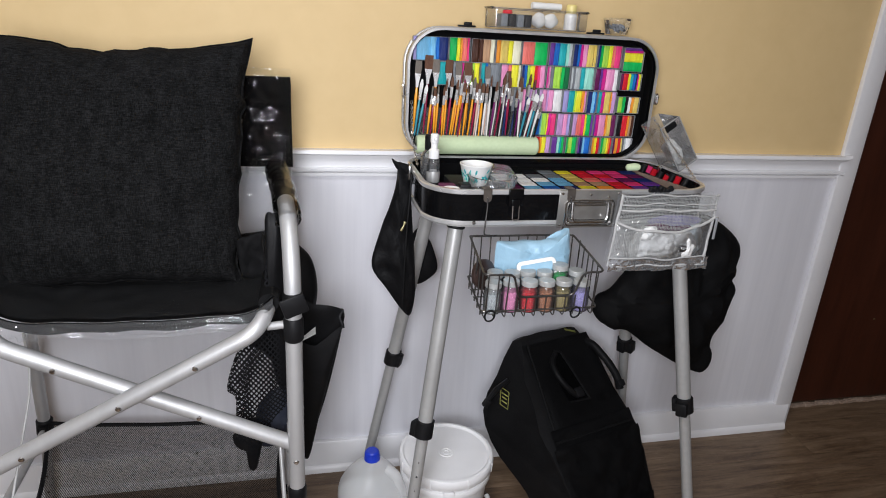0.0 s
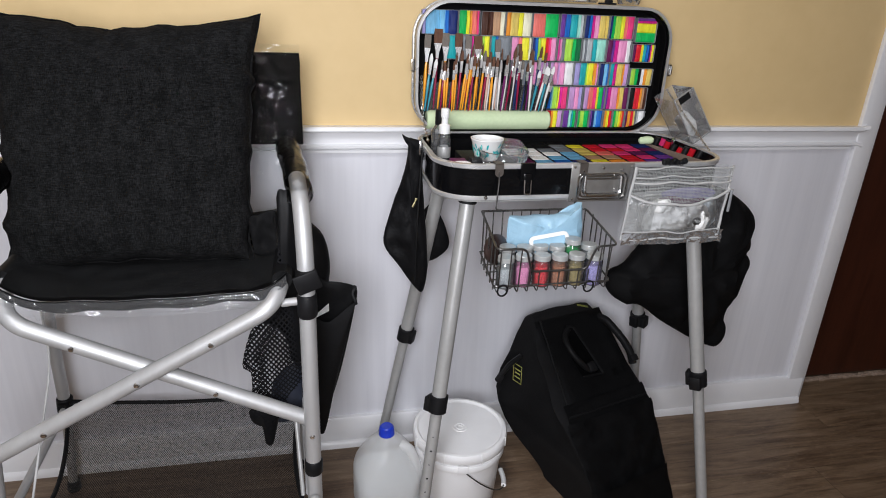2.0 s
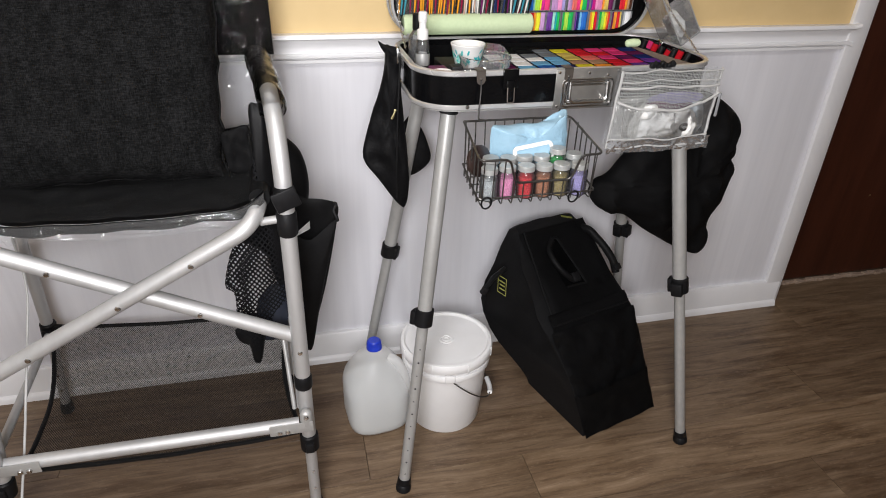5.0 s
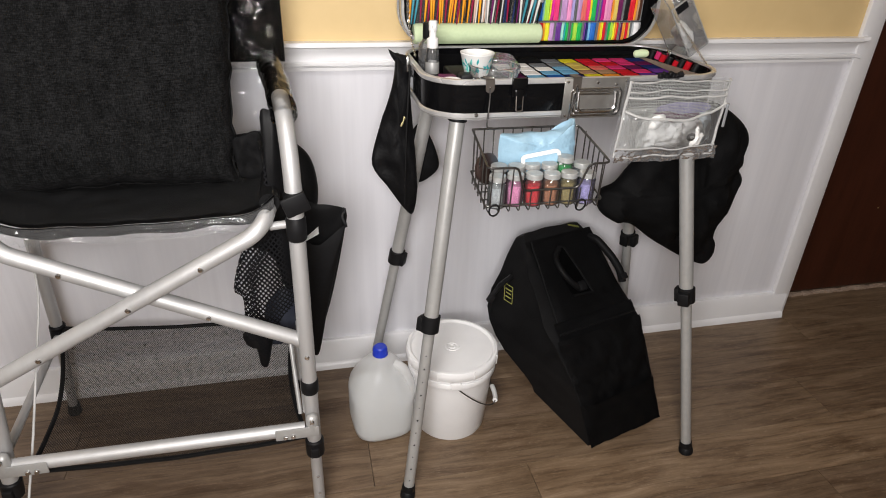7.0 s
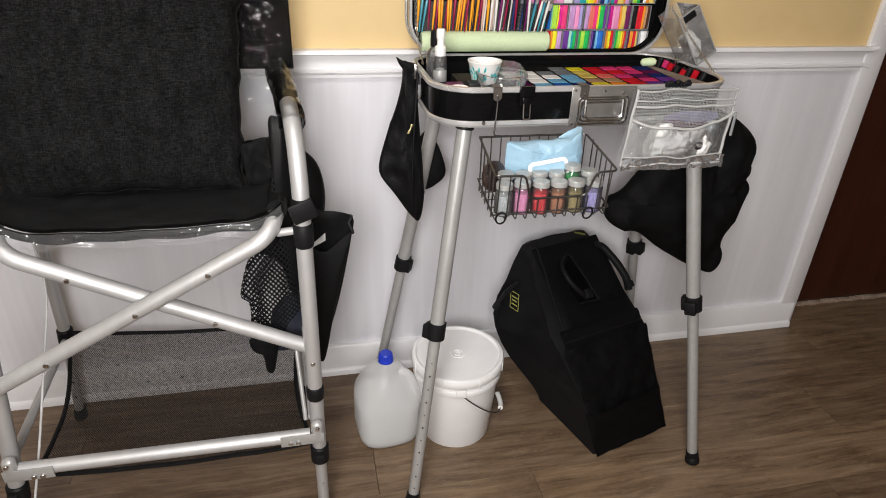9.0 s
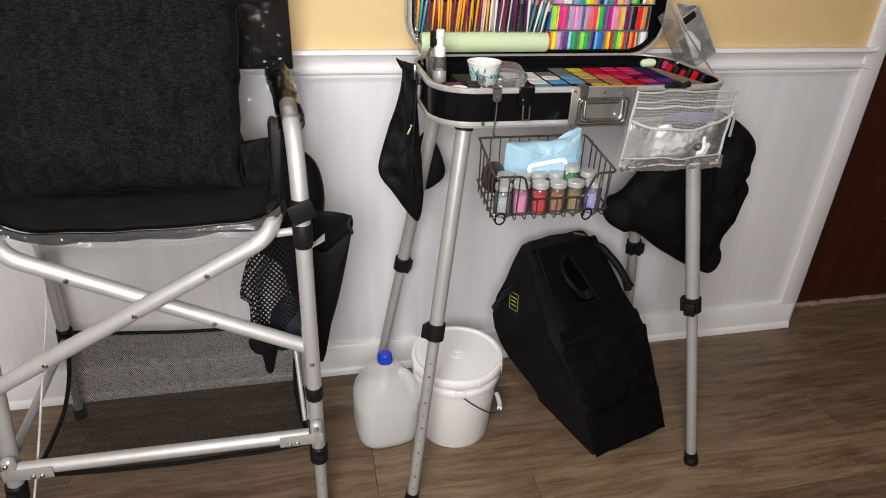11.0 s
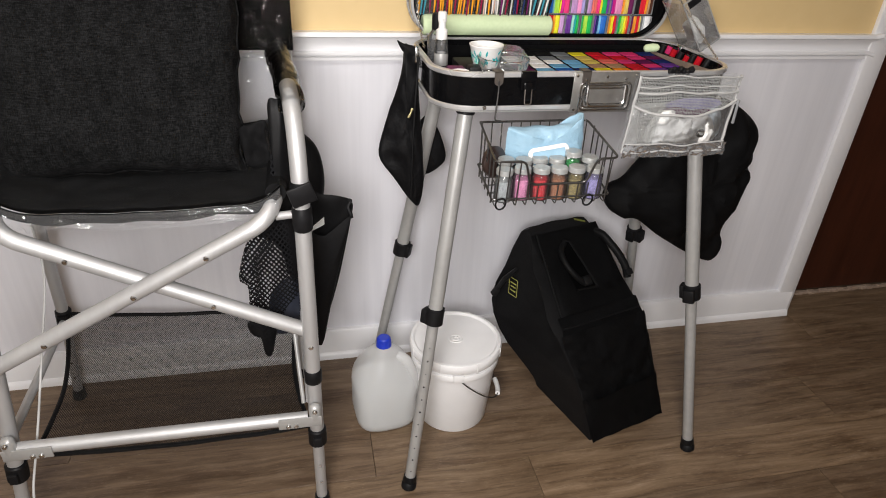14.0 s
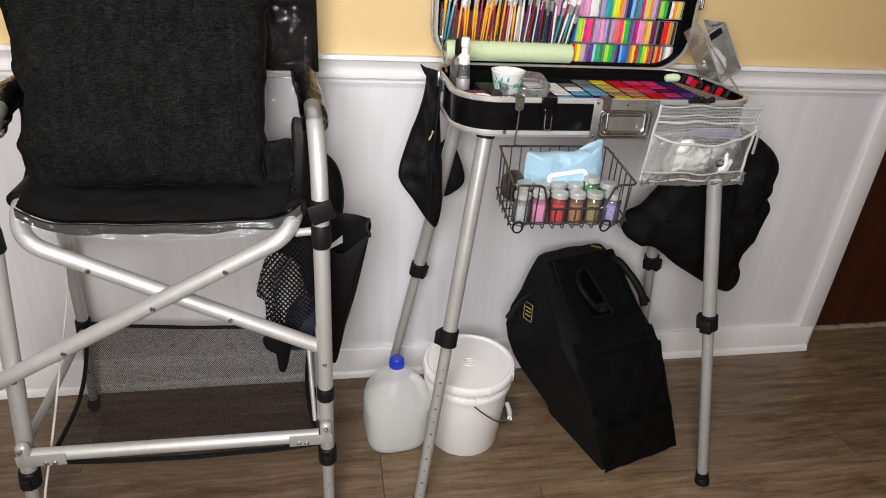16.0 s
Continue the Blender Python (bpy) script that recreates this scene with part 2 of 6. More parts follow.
PLASTIC = surface("black_plastic", (0.005, 0.005, 0.0055), (0.01, 0.01, 0.011), 80, 0.52, bump=0.12, spec=0.18)
CASE_BLACK = surface("black_laminate_case", (0.0018, 0.0018, 0.0021), (0.005, 0.005, 0.0056), 30, 0.11, bump=0.34, bump_scale=55, dist=0.0016, rough_var=0.14, spec=0.24)
LINING = surface("black_lining", (0.0022, 0.0022, 0.0025), (0.005, 0.005, 0.0054), 120, 0.85, bump=0.3, spec=0.06)
CHARCOAL = woven("charcoal_heather", (0.0015, 0.0015, 0.0016), (0.0155, 0.0155, 0.016), 0.0014)
CANVAS = surface("black_canvas", (0.004, 0.004, 0.00425), (0.0085, 0.0085, 0.009), 220, 0.55, bump=0.4, bump_scale=700, dist=0.0006, spec=0.12)
NYLON = surface("black_nylon", (0.00275, 0.00275, 0.003), (0.0065, 0.0065, 0.007), 160, 0.48, bump=0.35, bump_scale=500, dist=0.0006, spec=0.12)
BAG_CLOTH = surface("black_ballistic_cloth", (0.0042, 0.0042, 0.0046), (0.0105, 0.0105, 0.0112), 200, 0.60, bump=0.5, bump_scale=420, dist=0.0012, spec=0.16)
HOOD_CLOTH = surface("limp_black_cloth", (0.0026, 0.0026, 0.0028), (0.0062, 0.0062, 0.0066), 200, 0.68, bump=0.5, bump_scale=420, dist=0.0012, spec=0.09)
SATIN = surface("black_satin", (0.0022, 0.0022, 0.0026), (0.0055, 0.0055, 0.0062), 90, 0.6, bump=0.55, bump_scale=70, dist=0.0035, spec=0.16, rough_var=0.12)
VINYL = clear_film("clear_vinyl", rough=0.03, base=0.0, bump=0.7, bump_scale=40, depth=0.0105)
HOOK = surface("dark_hook_wire", (0.022, 0.020, 0.019), (0.045, 0.041, 0.038), 90, 0.5, 0.25, 0.05)
HOOK_CLIP = surface("brown_steel_clip", (0.075, 0.064, 0.056), (0.13, 0.112, 0.098), 70, 0.4, 0.5, 0.1)
PLATE = surface("dull_pressed_plate", (0.27, 0.262, 0.25), (0.40, 0.39, 0.37), 40, 0.34, 0.75, 0.06)
LID_GREY = surface("dull_grey_lid", (0.34, 0.35, 0.34), (0.50, 0.51, 0.50), 120, 0.35, 0.35, 0.08)
SEAT_FILM = clear_film("clear_seat_vinyl", rough=0.22, base=0.0, bump=0.4, bump_scale=30, ior=1.12, haze=0.012)
VINYL_PLAIN = clear_film("clear_vinyl_sheet", rough=0.08, base=0.0, bump=0.5, bump_scale=40, haze=0.045)
CLEAR = clear_film("clear_acrylic", rough=0.06, base=0.05, haze=0.06)
CLOUDY = clear_film("cloudy_acrylic", rough=0.12, base=0.06, haze=0.11)
THIN_CLEAR = clear_film("thin_clear_plastic", (0.985, 0.987, 0.99), rough=0.08, base=0.01, haze=0.03)
POUCH_FILM = clear_film("pouch_film", rough=0.16, base=0.03, bump=0.9, bump_scale=60, haze=0.10, depth=0.006)
BACK_VINYL = clear_film("clear_back_vinyl", rough=0.025, base=0.0, bump=0.12, bump_scale=90, depth=0.003)
POUCH_NET = grid_net("white_pouch_net", (0.36, 0.37, 0.36), 0.0029, 0.25)
SHELF_NET = net_cloth("dark_shelf_net", (0.016, 0.015, 0.014), 0.0042, 0.55, "XY", 0.16)
BAG_NET = net_cloth("black_bag_net", (0.006, 0.006, 0.007), 0.0088, 0.56, "XZ")
PAIL_WHITE = surface("white_pail_plastic", (0.79, 0.79, 0.79), (0.86, 0.86, 0.86), 20, 0.36, bump=0.06)
BLUE_CAP = surface("blue_cap_plastic", (0.012, 0.035, 0.42), (0.02, 0.05, 0.52), 30, 0.35, bump=0.05)
FOAM = surface("pale_green_foam", (0.54, 0.66, 0.40), (0.62, 0.73, 0.47), 160, 0.95, bump=0.5, dist=0.0012)
WHITE_PLASTIC = surface("white_plastic", (0.74, 0.74, 0.73), (0.82, 0.82, 0.81), 40, 0.35, bump=0.04)
PAPER = surface("white_paper", (0.72, 0.72, 0.70), (0.82, 0.82, 0.80), 60, 0.85, bump=0.2)
TISSUE = surface("white_tissue", (0.66, 0.66, 0.64), (0.84, 0.84, 0.82), 25, 0.95, bump=0.6, dist=0.003)
WIPES_BLUE = surface("pale_blue_film", (0.25, 0.42, 0.55), (0.37, 0.55, 0.67), 22, 0.34, bump=0.7, bump_scale=48, dist=0.005)
BRASS = surface("brass", (0.42, 0.37, 0.19), (0.56, 0.50, 0.28), 60, 0.38, 0.9, 0.05)
BADGE = surface("yellow_badge_thread", (0.24, 0.24, 0.05), (0.34, 0.35, 0.08), 90, 0.8)
BRISTLE = surface("brown_bristle", (0.06, 0.025, 0.014), (0.16, 0.07, 0.035), 200, 0.8, stretch=(6, 6, 1))
BRISTLE_GREY = surface("grey_bristle", (0.09, 0.08, 0.07), (0.22, 0.19, 0.16), 200, 0.8, stretch=(6, 6, 1))
GLASS_LAMP = bpy.data.materials.new("lamp_glass")
GLASS_LAMP.use_nodes = True
_b = GLASS_LAMP.node_tree.nodes["Principled BSDF"]
_b.inputs["Emission Color"].default_value = (1, 0.93, 0.82, 1)
_b.inputs["Emission Strength"].default_value = 2.0


def jug_plastic(name, tint, share):
    m, t, b, out = nodes_of(name)
    b.inputs["Base Color"].default_value = (*tint, 1)
    b.inputs["Roughness"].default_value = 0.32
    tl = t.nodes.new("ShaderNodeBsdfTranslucent")
    tl.inputs[0].default_value = (*tint, 1)
    tr = t.nodes.new("ShaderNodeBsdfTransparent")
    a = t.nodes.new("ShaderNodeMixShader")
    a.inputs[0].default_value = 0.40
    t.links.new(b.outputs[0], a.inputs[1])
    t.links.new(tl.outputs[0], a.inputs[2])
    c = t.nodes.new("ShaderNodeMixShader")
    c.inputs[0].default_value = share
    t.links.new(a.outputs[0], c.inputs[1])
    t.links.new(tr.outputs[0], c.inputs[2])
    t.links.new(c.outputs[0], out.inputs["Surface"])
    bumped(t, b, noise_tex(t, coords(t), 40, 3), 0.1, 0.002)
    return m


JUG = jug_plastic("milky_jug_plastic", (0.93, 0.94, 0.94), 0.56)
WATER = jug_plastic("jug_water", (0.86, 0.88, 0.88), 0.22)

PAINT_RGB = dict(copper=(0.46, 0.19, 0.09), bronze=(0.36, 0.29, 0.11), 
    lavender=(0.42, 0.38, 0.72), sky=(0.22, 0.55, 0.86), blue=(0.02, 0.16, 0.58), navy=(0.015, 0.03, 0.16), teal=(0.03, 0.42, 0.45),
    mint=(0.36, 0.76, 0.62), green=(0.02, 0.50, 0.10), forest=(0.01, 0.16, 0.05), lime=(0.45, 0.80, 0.08), yellow=(0.95, 0.82, 0.03),
    gold=(0.78, 0.60, 0.14), cream=(0.90, 0.82, 0.60), orange=(0.95, 0.33, 0.03), coral=(0.96, 0.20, 0.16), red=(0.72, 0.015, 0.03),
    pink=(0.92, 0.33, 0.58), rose=(0.86, 0.05, 0.22), magenta=(0.72, 0.02, 0.30), lilac=(0.62, 0.36, 0.68), purple=(0.17, 0.05, 0.34),
    plum=(0.14, 0.012, 0.09), white=(0.86, 0.86, 0.85), pearl=(0.52, 0.56, 0.57), grey=(0.22, 0.24, 0.26), brown=(0.075, 0.028, 0.016),
    tan=(0.50, 0.30, 0.17), black=(0.008, 0.008, 0.009))
PAINT = {k: surface("face_paint_" + k, tuple(v * 0.62 for v in c), tuple(min(0.95, v * 1.14 + 0.006) for v in c), 240, 0.5, spec=0.25, bump=0.5, bump_scale=260, dist=0.0015, stretch=(2.2, 1, 0.16))
         for k, c in PAINT_RGB.items()}
HANDLE = {k: surface("lacquer_" + k, tuple(v * 0.85 for v in c), c, 60, 0.22, bump=0.03) for k, c in dict(
    amber=(0.90, 0.38, 0.02), white=(0.82, 0.80, 0.76), maroon=(0.26, 0.01, 0.05), navy=(0.02, 0.035, 0.12), black=(0.012, 0.012, 0.013),
    blush=(0.72, 0.48, 0.38), teal=(0.05, 0.28, 0.36), plum=(0.16, 0.02, 0.12)).items()}

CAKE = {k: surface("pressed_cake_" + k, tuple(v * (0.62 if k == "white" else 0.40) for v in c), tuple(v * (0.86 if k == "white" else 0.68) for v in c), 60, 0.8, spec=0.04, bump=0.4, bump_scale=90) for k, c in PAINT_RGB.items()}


# ---- shapes ----
def part(name, bm, material, parent, label="", smooth=True):
    """Links a bmesh (in world metres) as one mesh under a thing or part."""
    root = parent
    while root.parent:
        root = root.parent
    bmesh.ops.translate(bm, verts=bm.verts, vec=-root.location)
    me = bpy.data.meshes.new(name)
    for f in bm.faces:
        f.smooth = smooth
    bm.to_mesh(me)
    bm.free()
    if smooth:
        me.set_sharp_from_angle(angle=radians(38))
    me.materials.append(material)
    ob = new(name, me)
    ob.parent = parent
    if label:
        tagged(ob, label)
    return ob


def thing(name, at, label, category, group="", kind=""):
    ob = new(name)
    ob.empty_display_size = 0.05
    ob.location = at
    return tagged(ob, label, category, group, kind)


def solid(name, bm, material, label, category, kind="structure", at=(0, 0, 0), smooth=False):
    """A thing of a single mesh."""
    bmesh.ops.translate(bm, verts=bm.verts, vec=-Vector(at))
    me = bpy.data.meshes.new(name)
    for f in bm.faces:
        f.smooth = smooth
    bm.to_mesh(me)
    bm.free()
    if smooth:
        me.set_sharp_from_angle(angle=radians(38))
    me.materials.append(material)
    ob = new(name, me)
    ob.location = at
    return tagged(ob, label, category, kind=kind)


def box(bm, lo, hi, bevel=0.0, seg=2, m=None):
    lo, hi = Vector(lo), Vector(hi)
    r = bmesh.ops.create_cube(bm, size=1)
    vs = r["verts"]
    bmesh.ops.scale(bm, verts=vs, vec=hi - lo)
    bmesh.ops.translate(bm, verts=vs, vec=(lo + hi) / 2)
    if bevel:
        es = list({e for v in vs for e in v.link_edges})
        r = bmesh.ops.bevel(bm, geom=es, offset=bevel, segments=seg, affect="EDGES", profile=0.5)
        vs = list({v for f in r["faces"] for v in f.verts} | {v for v in vs if v.is_valid})
    if m is not None:
        bmesh.ops.transform(bm, verts=vs, matrix=m)
    return vs


def tube(bm, pts, r, seg=12, caps=True):
    """A round bar along a line of points; r is one radius or one for each point."""
    pts = [Vector(p) for p in pts]
    rs = r if isinstance(r, (list, tuple)) else [r] * len(pts)
    rings, ref = [], None
    for i, p in enumerate(pts):
        d = (pts[min(i + 1, len(pts) - 1)] - pts[max(i - 1, 0)]).normalized()
        if ref is None:
            ref = d.orthogonal().normalized()
        ref = (ref - d * ref.dot(d)).normalized()
        side = d.cross(ref)
        rings.append([bm.verts.new(p + (ref * math.cos(a) + side * math.sin(a)) * rs[i]) for a in (2 * math.pi * k / seg for k in range(seg))])
    for a, b in zip(rings, rings[1:]):
        for k in range(seg):
            bm.faces.new((a[k], a[(k + 1) % seg], b[(k + 1) % seg], b[k]))
    if caps:
        bm.faces.new(rings[0][::-1])
        bm.faces.new(rings[-1])
    return [v for q in rings for v in q]


def rod(a, b, r, seg=12):
    bm = bmesh.new()
    tube(bm, [a, b], r, seg)
    return bm


def bend(pts, radius, n=6):
    """Rounds the corners of a line of points."""
    pts = [Vector(p) for p in pts]
    out = [pts[0]]
    for a, p, b in zip(pts, pts[1:], pts[2:]):
        u, w = (a - p), (b - p)
        k = min(radius, u.length * 0.49, w.length * 0.49)
        s, e = p + u.normalized() * k, p + w.normalized() * k
        for i in range(n + 1):
            f = i / n
            out.append(s * (1 - f) ** 2 + p * 2 * f * (1 - f) + e * f * f)
    return out + [pts[-1]]


def lathe(bm, profile, centre=(0, 0, 0), seg=28, m=None):
    c = Vector(centre)
    rings = []
    for r, z in profile:
        if r < 1e-6:
            rings.append([bm.verts.new(c + Vector((0, 0, z)))])
        else:
            rings.append([bm.verts.new(c + Vector((r * math.cos(a), r * math.sin(a), z))) for a in (2 * math.pi * k / seg for k in range(seg))])
    for a, b in zip(rings, rings[1:]):
        for k in range(seg):
            j = (k + 1) % seg
            if len(a) == 1 and len(b) > 1:
                bm.faces.new((a[0], b[j], b[k]))
            elif len(b) == 1 and len(a) > 1:
                bm.faces.new((a[k], a[j], b[0]))
            elif len(a) > 1:
                bm.faces.new((a[k], a[j], b[j], b[k]))
    vs = [v for q in rings for v in q]
    if m is not None:
        bmesh.ops.transform(bm, verts=vs, matrix=m)
    return vs


def turned(profile, centre=(0, 0, 0), seg=28, m=None):
    bm = bmesh.new()
    lathe(bm, profile, centre, seg, m)
    return bm


def rrect(x0, x1, y0, y1, r, n=8):
    """A rounded rectangle, anticlockwise."""
    out = []
    for cx, cy, a0 in ((x1 - r, y0 + r, -90), (x1 - r, y1 - r, 0), (x0 + r, y1 - r, 90), (x0 + r, y0 + r, 180)):
        for i in range(n + 1):
            a = radians(a0 + 90 * i / n)
            out.append((cx + r * math.cos(a), cy + r * math.sin(a)))
    return out


def loft(bm, loops, close_first=True, close_last=True):
    """Skins loops of equal length, each a list of 3D points."""
    rings = [[bm.verts.new(p) for p in lp] for lp in loops]
    n = len(rings[0])
    for a, b in zip(rings, rings[1:]):
        for k in range(n):
            bm.faces.new((a[k], a[(k + 1) % n], b[(k + 1) % n], b[k]))
    if close_first:
        bm.faces.new(rings[0][::-1])
    if close_last:
        bm.faces.new(rings[-1])
    return [v for q in rings for v in q]


def band(bm, x0, x1, y0, y1, r, z0, z1, thick, m=None):
    """A rounded rectangular hoop."""
    o, i = rrect(x0, x1, y0, y1, r), rrect(x0 + thick, x1 - thick, y0 + thick, y1 - thick, max(r - thick, 0.002))
    e = min(0.0015, (z1 - z0) * 0.3)
    o2 = rrect(x0 + e, x1 - e, y0 + e, y1 - e, r - e)
    loops = [[(*p, z0 + e) for p in o], [(*p, z1 - e) for p in o], [(*p, z1) for p in o2], [(*p, z1) for p in i], [(*p, z0) for p in i], [(*p, z0) for p in o2], [(*p, z0 + e) for p in o]]
    vs = loft(bm, loops, False, False)
    bmesh.ops.remove_doubles(bm, verts=vs, dist=1e-5)
    if m is not None:
        bmesh.ops.transform(bm, verts=bm.verts, matrix=m)


def tray(bm, x0, x1, y0, y1, r, z0, z1, wall, floor):
    """An open shell with a rounded rectangular plan."""
    o, i = rrect(x0, x1, y0, y1, r), rrect(x0 + wall, x1 - wall, y0 + wall, y1 - wall, max(r - wall, 0.001))
    return loft(bm, [[(*p, z0) for p in o], [(*p, z1) for p in o], [(*p, z1) for p in i], [(*p, z0 + floor) for p in i]])


def open_shell(bm, x0, x1, y0, y1, r, z0, z1):
    """A thin open tub: floor and one skin of wall."""
    o, q = rrect(x0, x1, y0, y1, r), rrect(x0 + 0.002, x1 - 0.002, y0 + 0.002, y1 - 0.002, r)
    return loft(bm, [[(*p, z0) for p in q], [(*p, z0 + 0.002) for p in o], [(*p, z1) for p in o]], True, False)


def cushion(outline, y, thick, rough=0.0, seed=0, rings=7, m=None, power=0.5, fold=18.0):
    """A soft body whose front view has the given outline (x, z); it swells to thick about the plane y, with creases."""
    bm = bmesh.new()
    pts = [Vector((x, z)) for x, z in outline]
    dense = []
    n = len(pts)
    for k in range(n):
        a, b, c, d = pts[k - 1], pts[k], pts[(k + 1) % n], pts[(k + 2) % n]
        for i in range(4):
            f = i / 4
            dense.append(0.5 * ((2 * b) + (c - a) * f + (2 * a - 5 * b + 4 * c - d) * f * f + (3 * b - a - 3 * c + d) * f ** 3))
    c = sum(dense, Vector((0, 0))) / len(dense)

    def ring(f, side):
        h = thick * 0.5 * (1 - f ** 2) ** power * side
        out = []
        for p in dense:
            q = c + (p - c) * f
            w = rough * (noise.noise((q.x * fold, q.y * fold * 0.5, seed + 3.1 * side)) + 0.5 * noise.noise((q.x * fold * 2.7, q.y * fold * 1.6, seed + 7.7)))
            out.append((q.x, y - h + (w if f < 0.999 else w * 0.3), q.y))
        return out

    fs = [1 - (1 - i / rings) ** 1.6 for i in range(rings, 0, -1)]
    loft(bm, [ring(f, 1) for f in reversed(fs)] + [ring(f, -1) for f in fs[1:]])
    bmesh.ops.recalc_face_normals(bm, faces=bm.faces)
    if m is not None:
        bmesh.ops.transform(bm, verts=bm.verts, matrix=m)
    return bm


def sheet(fn, nu, nv, thick=0.0):
    """A sheet from fn(u, v) with u and v from 0 to 1, thickened downwards along its normals."""
    bm = bmesh.new()
    g = [[bm.verts.new(fn(i / nu, j / nv)) for j in range(nv + 1)] for i in range(nu + 1)]
    for i in range(nu):
        for j in range(nv):
            bm.faces.new((g[i][j], g[i + 1][j], g[i + 1][j + 1], g[i][j + 1]))
    if thick:
        bmesh.ops.solidify(bm, geom=bm.faces[:], thickness=thick)
    bmesh.ops.recalc_face_normals(bm, faces=bm.faces)
    return bm


def densify(pts, n):
    return [tuple(p + (q - p) * k / n for p, q in zip(a, b)) for a, b in zip(pts, pts[1:]) for k in range(n)] + [pts[-1]]


def facing(bm, way):
    """Turns an open sheet so that its front looks the given way."""
    if sum((f.normal * f.calc_area() for f in bm.faces), Vector()).dot(Vector(way)) < 0:
        bmesh.ops.reverse_faces(bm, faces=bm.faces)
    return bm


def lerp(a, b, f):
    return Vector(a) + (Vector(b) - Vector(a)) * f


# ---- the room ----
FLOOR_X0, FLOOR_X1, FLOOR_Y0, FLOOR_Y1 = -2.2, 2.3, -3.2, 0.16
CORNER = 1.142
bm = bmesh.new()
box(bm, (FLOOR_X0, FLOOR_Y0, -0.06), (FLOOR_X1, FLOOR_Y1, -0.012))
floor = solid("floor", bm, SUBFLOOR, "grey-brown wood-look laminate plank floor", "floor")
RAIL = 0.8865
wall_north = thing("wall_north", (0, 0.06, 0), "wall painted yellow above white wainscot panelling", "wall", kind="structure")
bm = bmesh.new()
box(bm, (FLOOR_X0, 0, 0.85), (CORNER - 0.012, 0.15, 2.4))
part("upper_wall", bm, YELLOW_WALL, wall_north, "warm yellow matt paint", False)
bm = bmesh.new()
box(bm, (FLOOR_X0, 0.0, 0), (CORNER - 0.012, 0.15, 0.85))
part("wainscot_panel", bm, WHITE_PANEL, wall_north, "white painted panel", False)
# casing at the wall's end, a flat board with a rounded stop
bm = bmesh.new()
box(bm, (CORNER - 0.068, -0.014, 0), (CORNER - 0.012, 0.0, 2.1), 0.003)
box(bm, (CORNER - 0.014, -0.006, 0), (CORNER, 0.15, 2.1), 0.004)
solid("door_casing", bm, WHITE_TRIM, "white painted casing at the end of the wall", "trim", smooth=True)


def moulding(profile, x0, x1, end=None):
    """A profile (depth, height) run along the wall, with a mitred return at its end."""
    bm = bmesh.new()
    a = [(x0, -d, z) for d, z in profile]
    b = [(x1 - (0.0 if end is None else end), -d, z) for d, z in profile]
    loft(bm, [a, b])
    bmesh.ops.recalc_face_normals(bm, faces=bm.faces)
    return bm


RAIL_PROFILE = [(0.0, RAIL), (0.024, RAIL), (0.027, RAIL - 0.004), (0.027, RAIL - 0.009), (0.024, RAIL - 0.011), (0.017, RAIL - 0.013), (0.011, RAIL - 0.022), (0.009, RAIL - 0.032), (0.010, RAIL - 0.041),
                (0.015, RAIL - 0.0415), (0.017, RAIL - 0.044), (0.017, RAIL - 0.050), (0.014, RAIL - 0.0515), (0.006, RAIL - 0.052), (0.006, RAIL - 0.0545), (0.011, RAIL - 0.055), (0.011, RAIL - 0.062), (0.0, RAIL - 0.063)]
solid("chair_rail", moulding(RAIL_PROFILE, FLOOR_X0, 1.072), WHITE_TRIM, "white moulded chair rail along the wall", "trim", smooth=True)
bm = bmesh.new()
loft(bm, [[(1.072, -d, z) for d, z in RAIL_PROFILE], [(1.090, -d * 1.12, z + (0.004 if z > RAIL - 0.04 else -0.004)) for d, z in RAIL_PROFILE], [(1.093, -d * 0.2, z) for d, z in RAIL_PROFILE]])
bmesh.ops.recalc_face_normals(bm, faces=bm.faces)
solid("rail_return", bm, WHITE_TRIM, "mitred white end block of the chair rail", "trim", smooth=True)
BASE_PROFILE = [(0.0, 0.092), (0.011, 0.092), (0.015, 0.086), (0.015, 0.02), (0.020, 0.017), (0.0235, 0.010), (0.0245, 0.0), (0.0, 0.0)]
solid("baseboard", moulding(BASE_PROFILE, FLOOR_X0, CORNER - 0.018), WHITE_TRIM, "white baseboard with a small shoe moulding", "trim", smooth=True)
# the recess and its dark door
door_1 = thing("door_1", (1.75, 0.11, 0), "dark mahogany-stained wooden door, closed, beside the white casing", "door", kind="structure")
bm = bmesh.new()
box(bm, (CORNER + 0.0, 0.095, 0.012), (2.25, 0.135, 2.05), 0.003)
part("door_leaf", bm, DOOR_WOOD, door_1, "dark red-brown stained wood", False)
bm = bmesh.new()
tube(bm, [(1.478, 0.0935, 0.318), (1.484, 0.0935, 0.319)], 0.0016, 6)
part("nail", bm, BRASS, door_1, "small pale nail head")
bm = bmesh.new()
for i in range(46):
    x = CORNER + 0.006 + i * 0.024
    box(bm, (x, 0.080 + random.uniform(-0.003, 0.003), -0.002), (x + 0.0235, 0.096, random.uniform(0.006, 0.011)), 0.0015, 1)
solid("threshold_strip", bm, FRAYED, "ragged pale strip along the foot of the door", "trim")
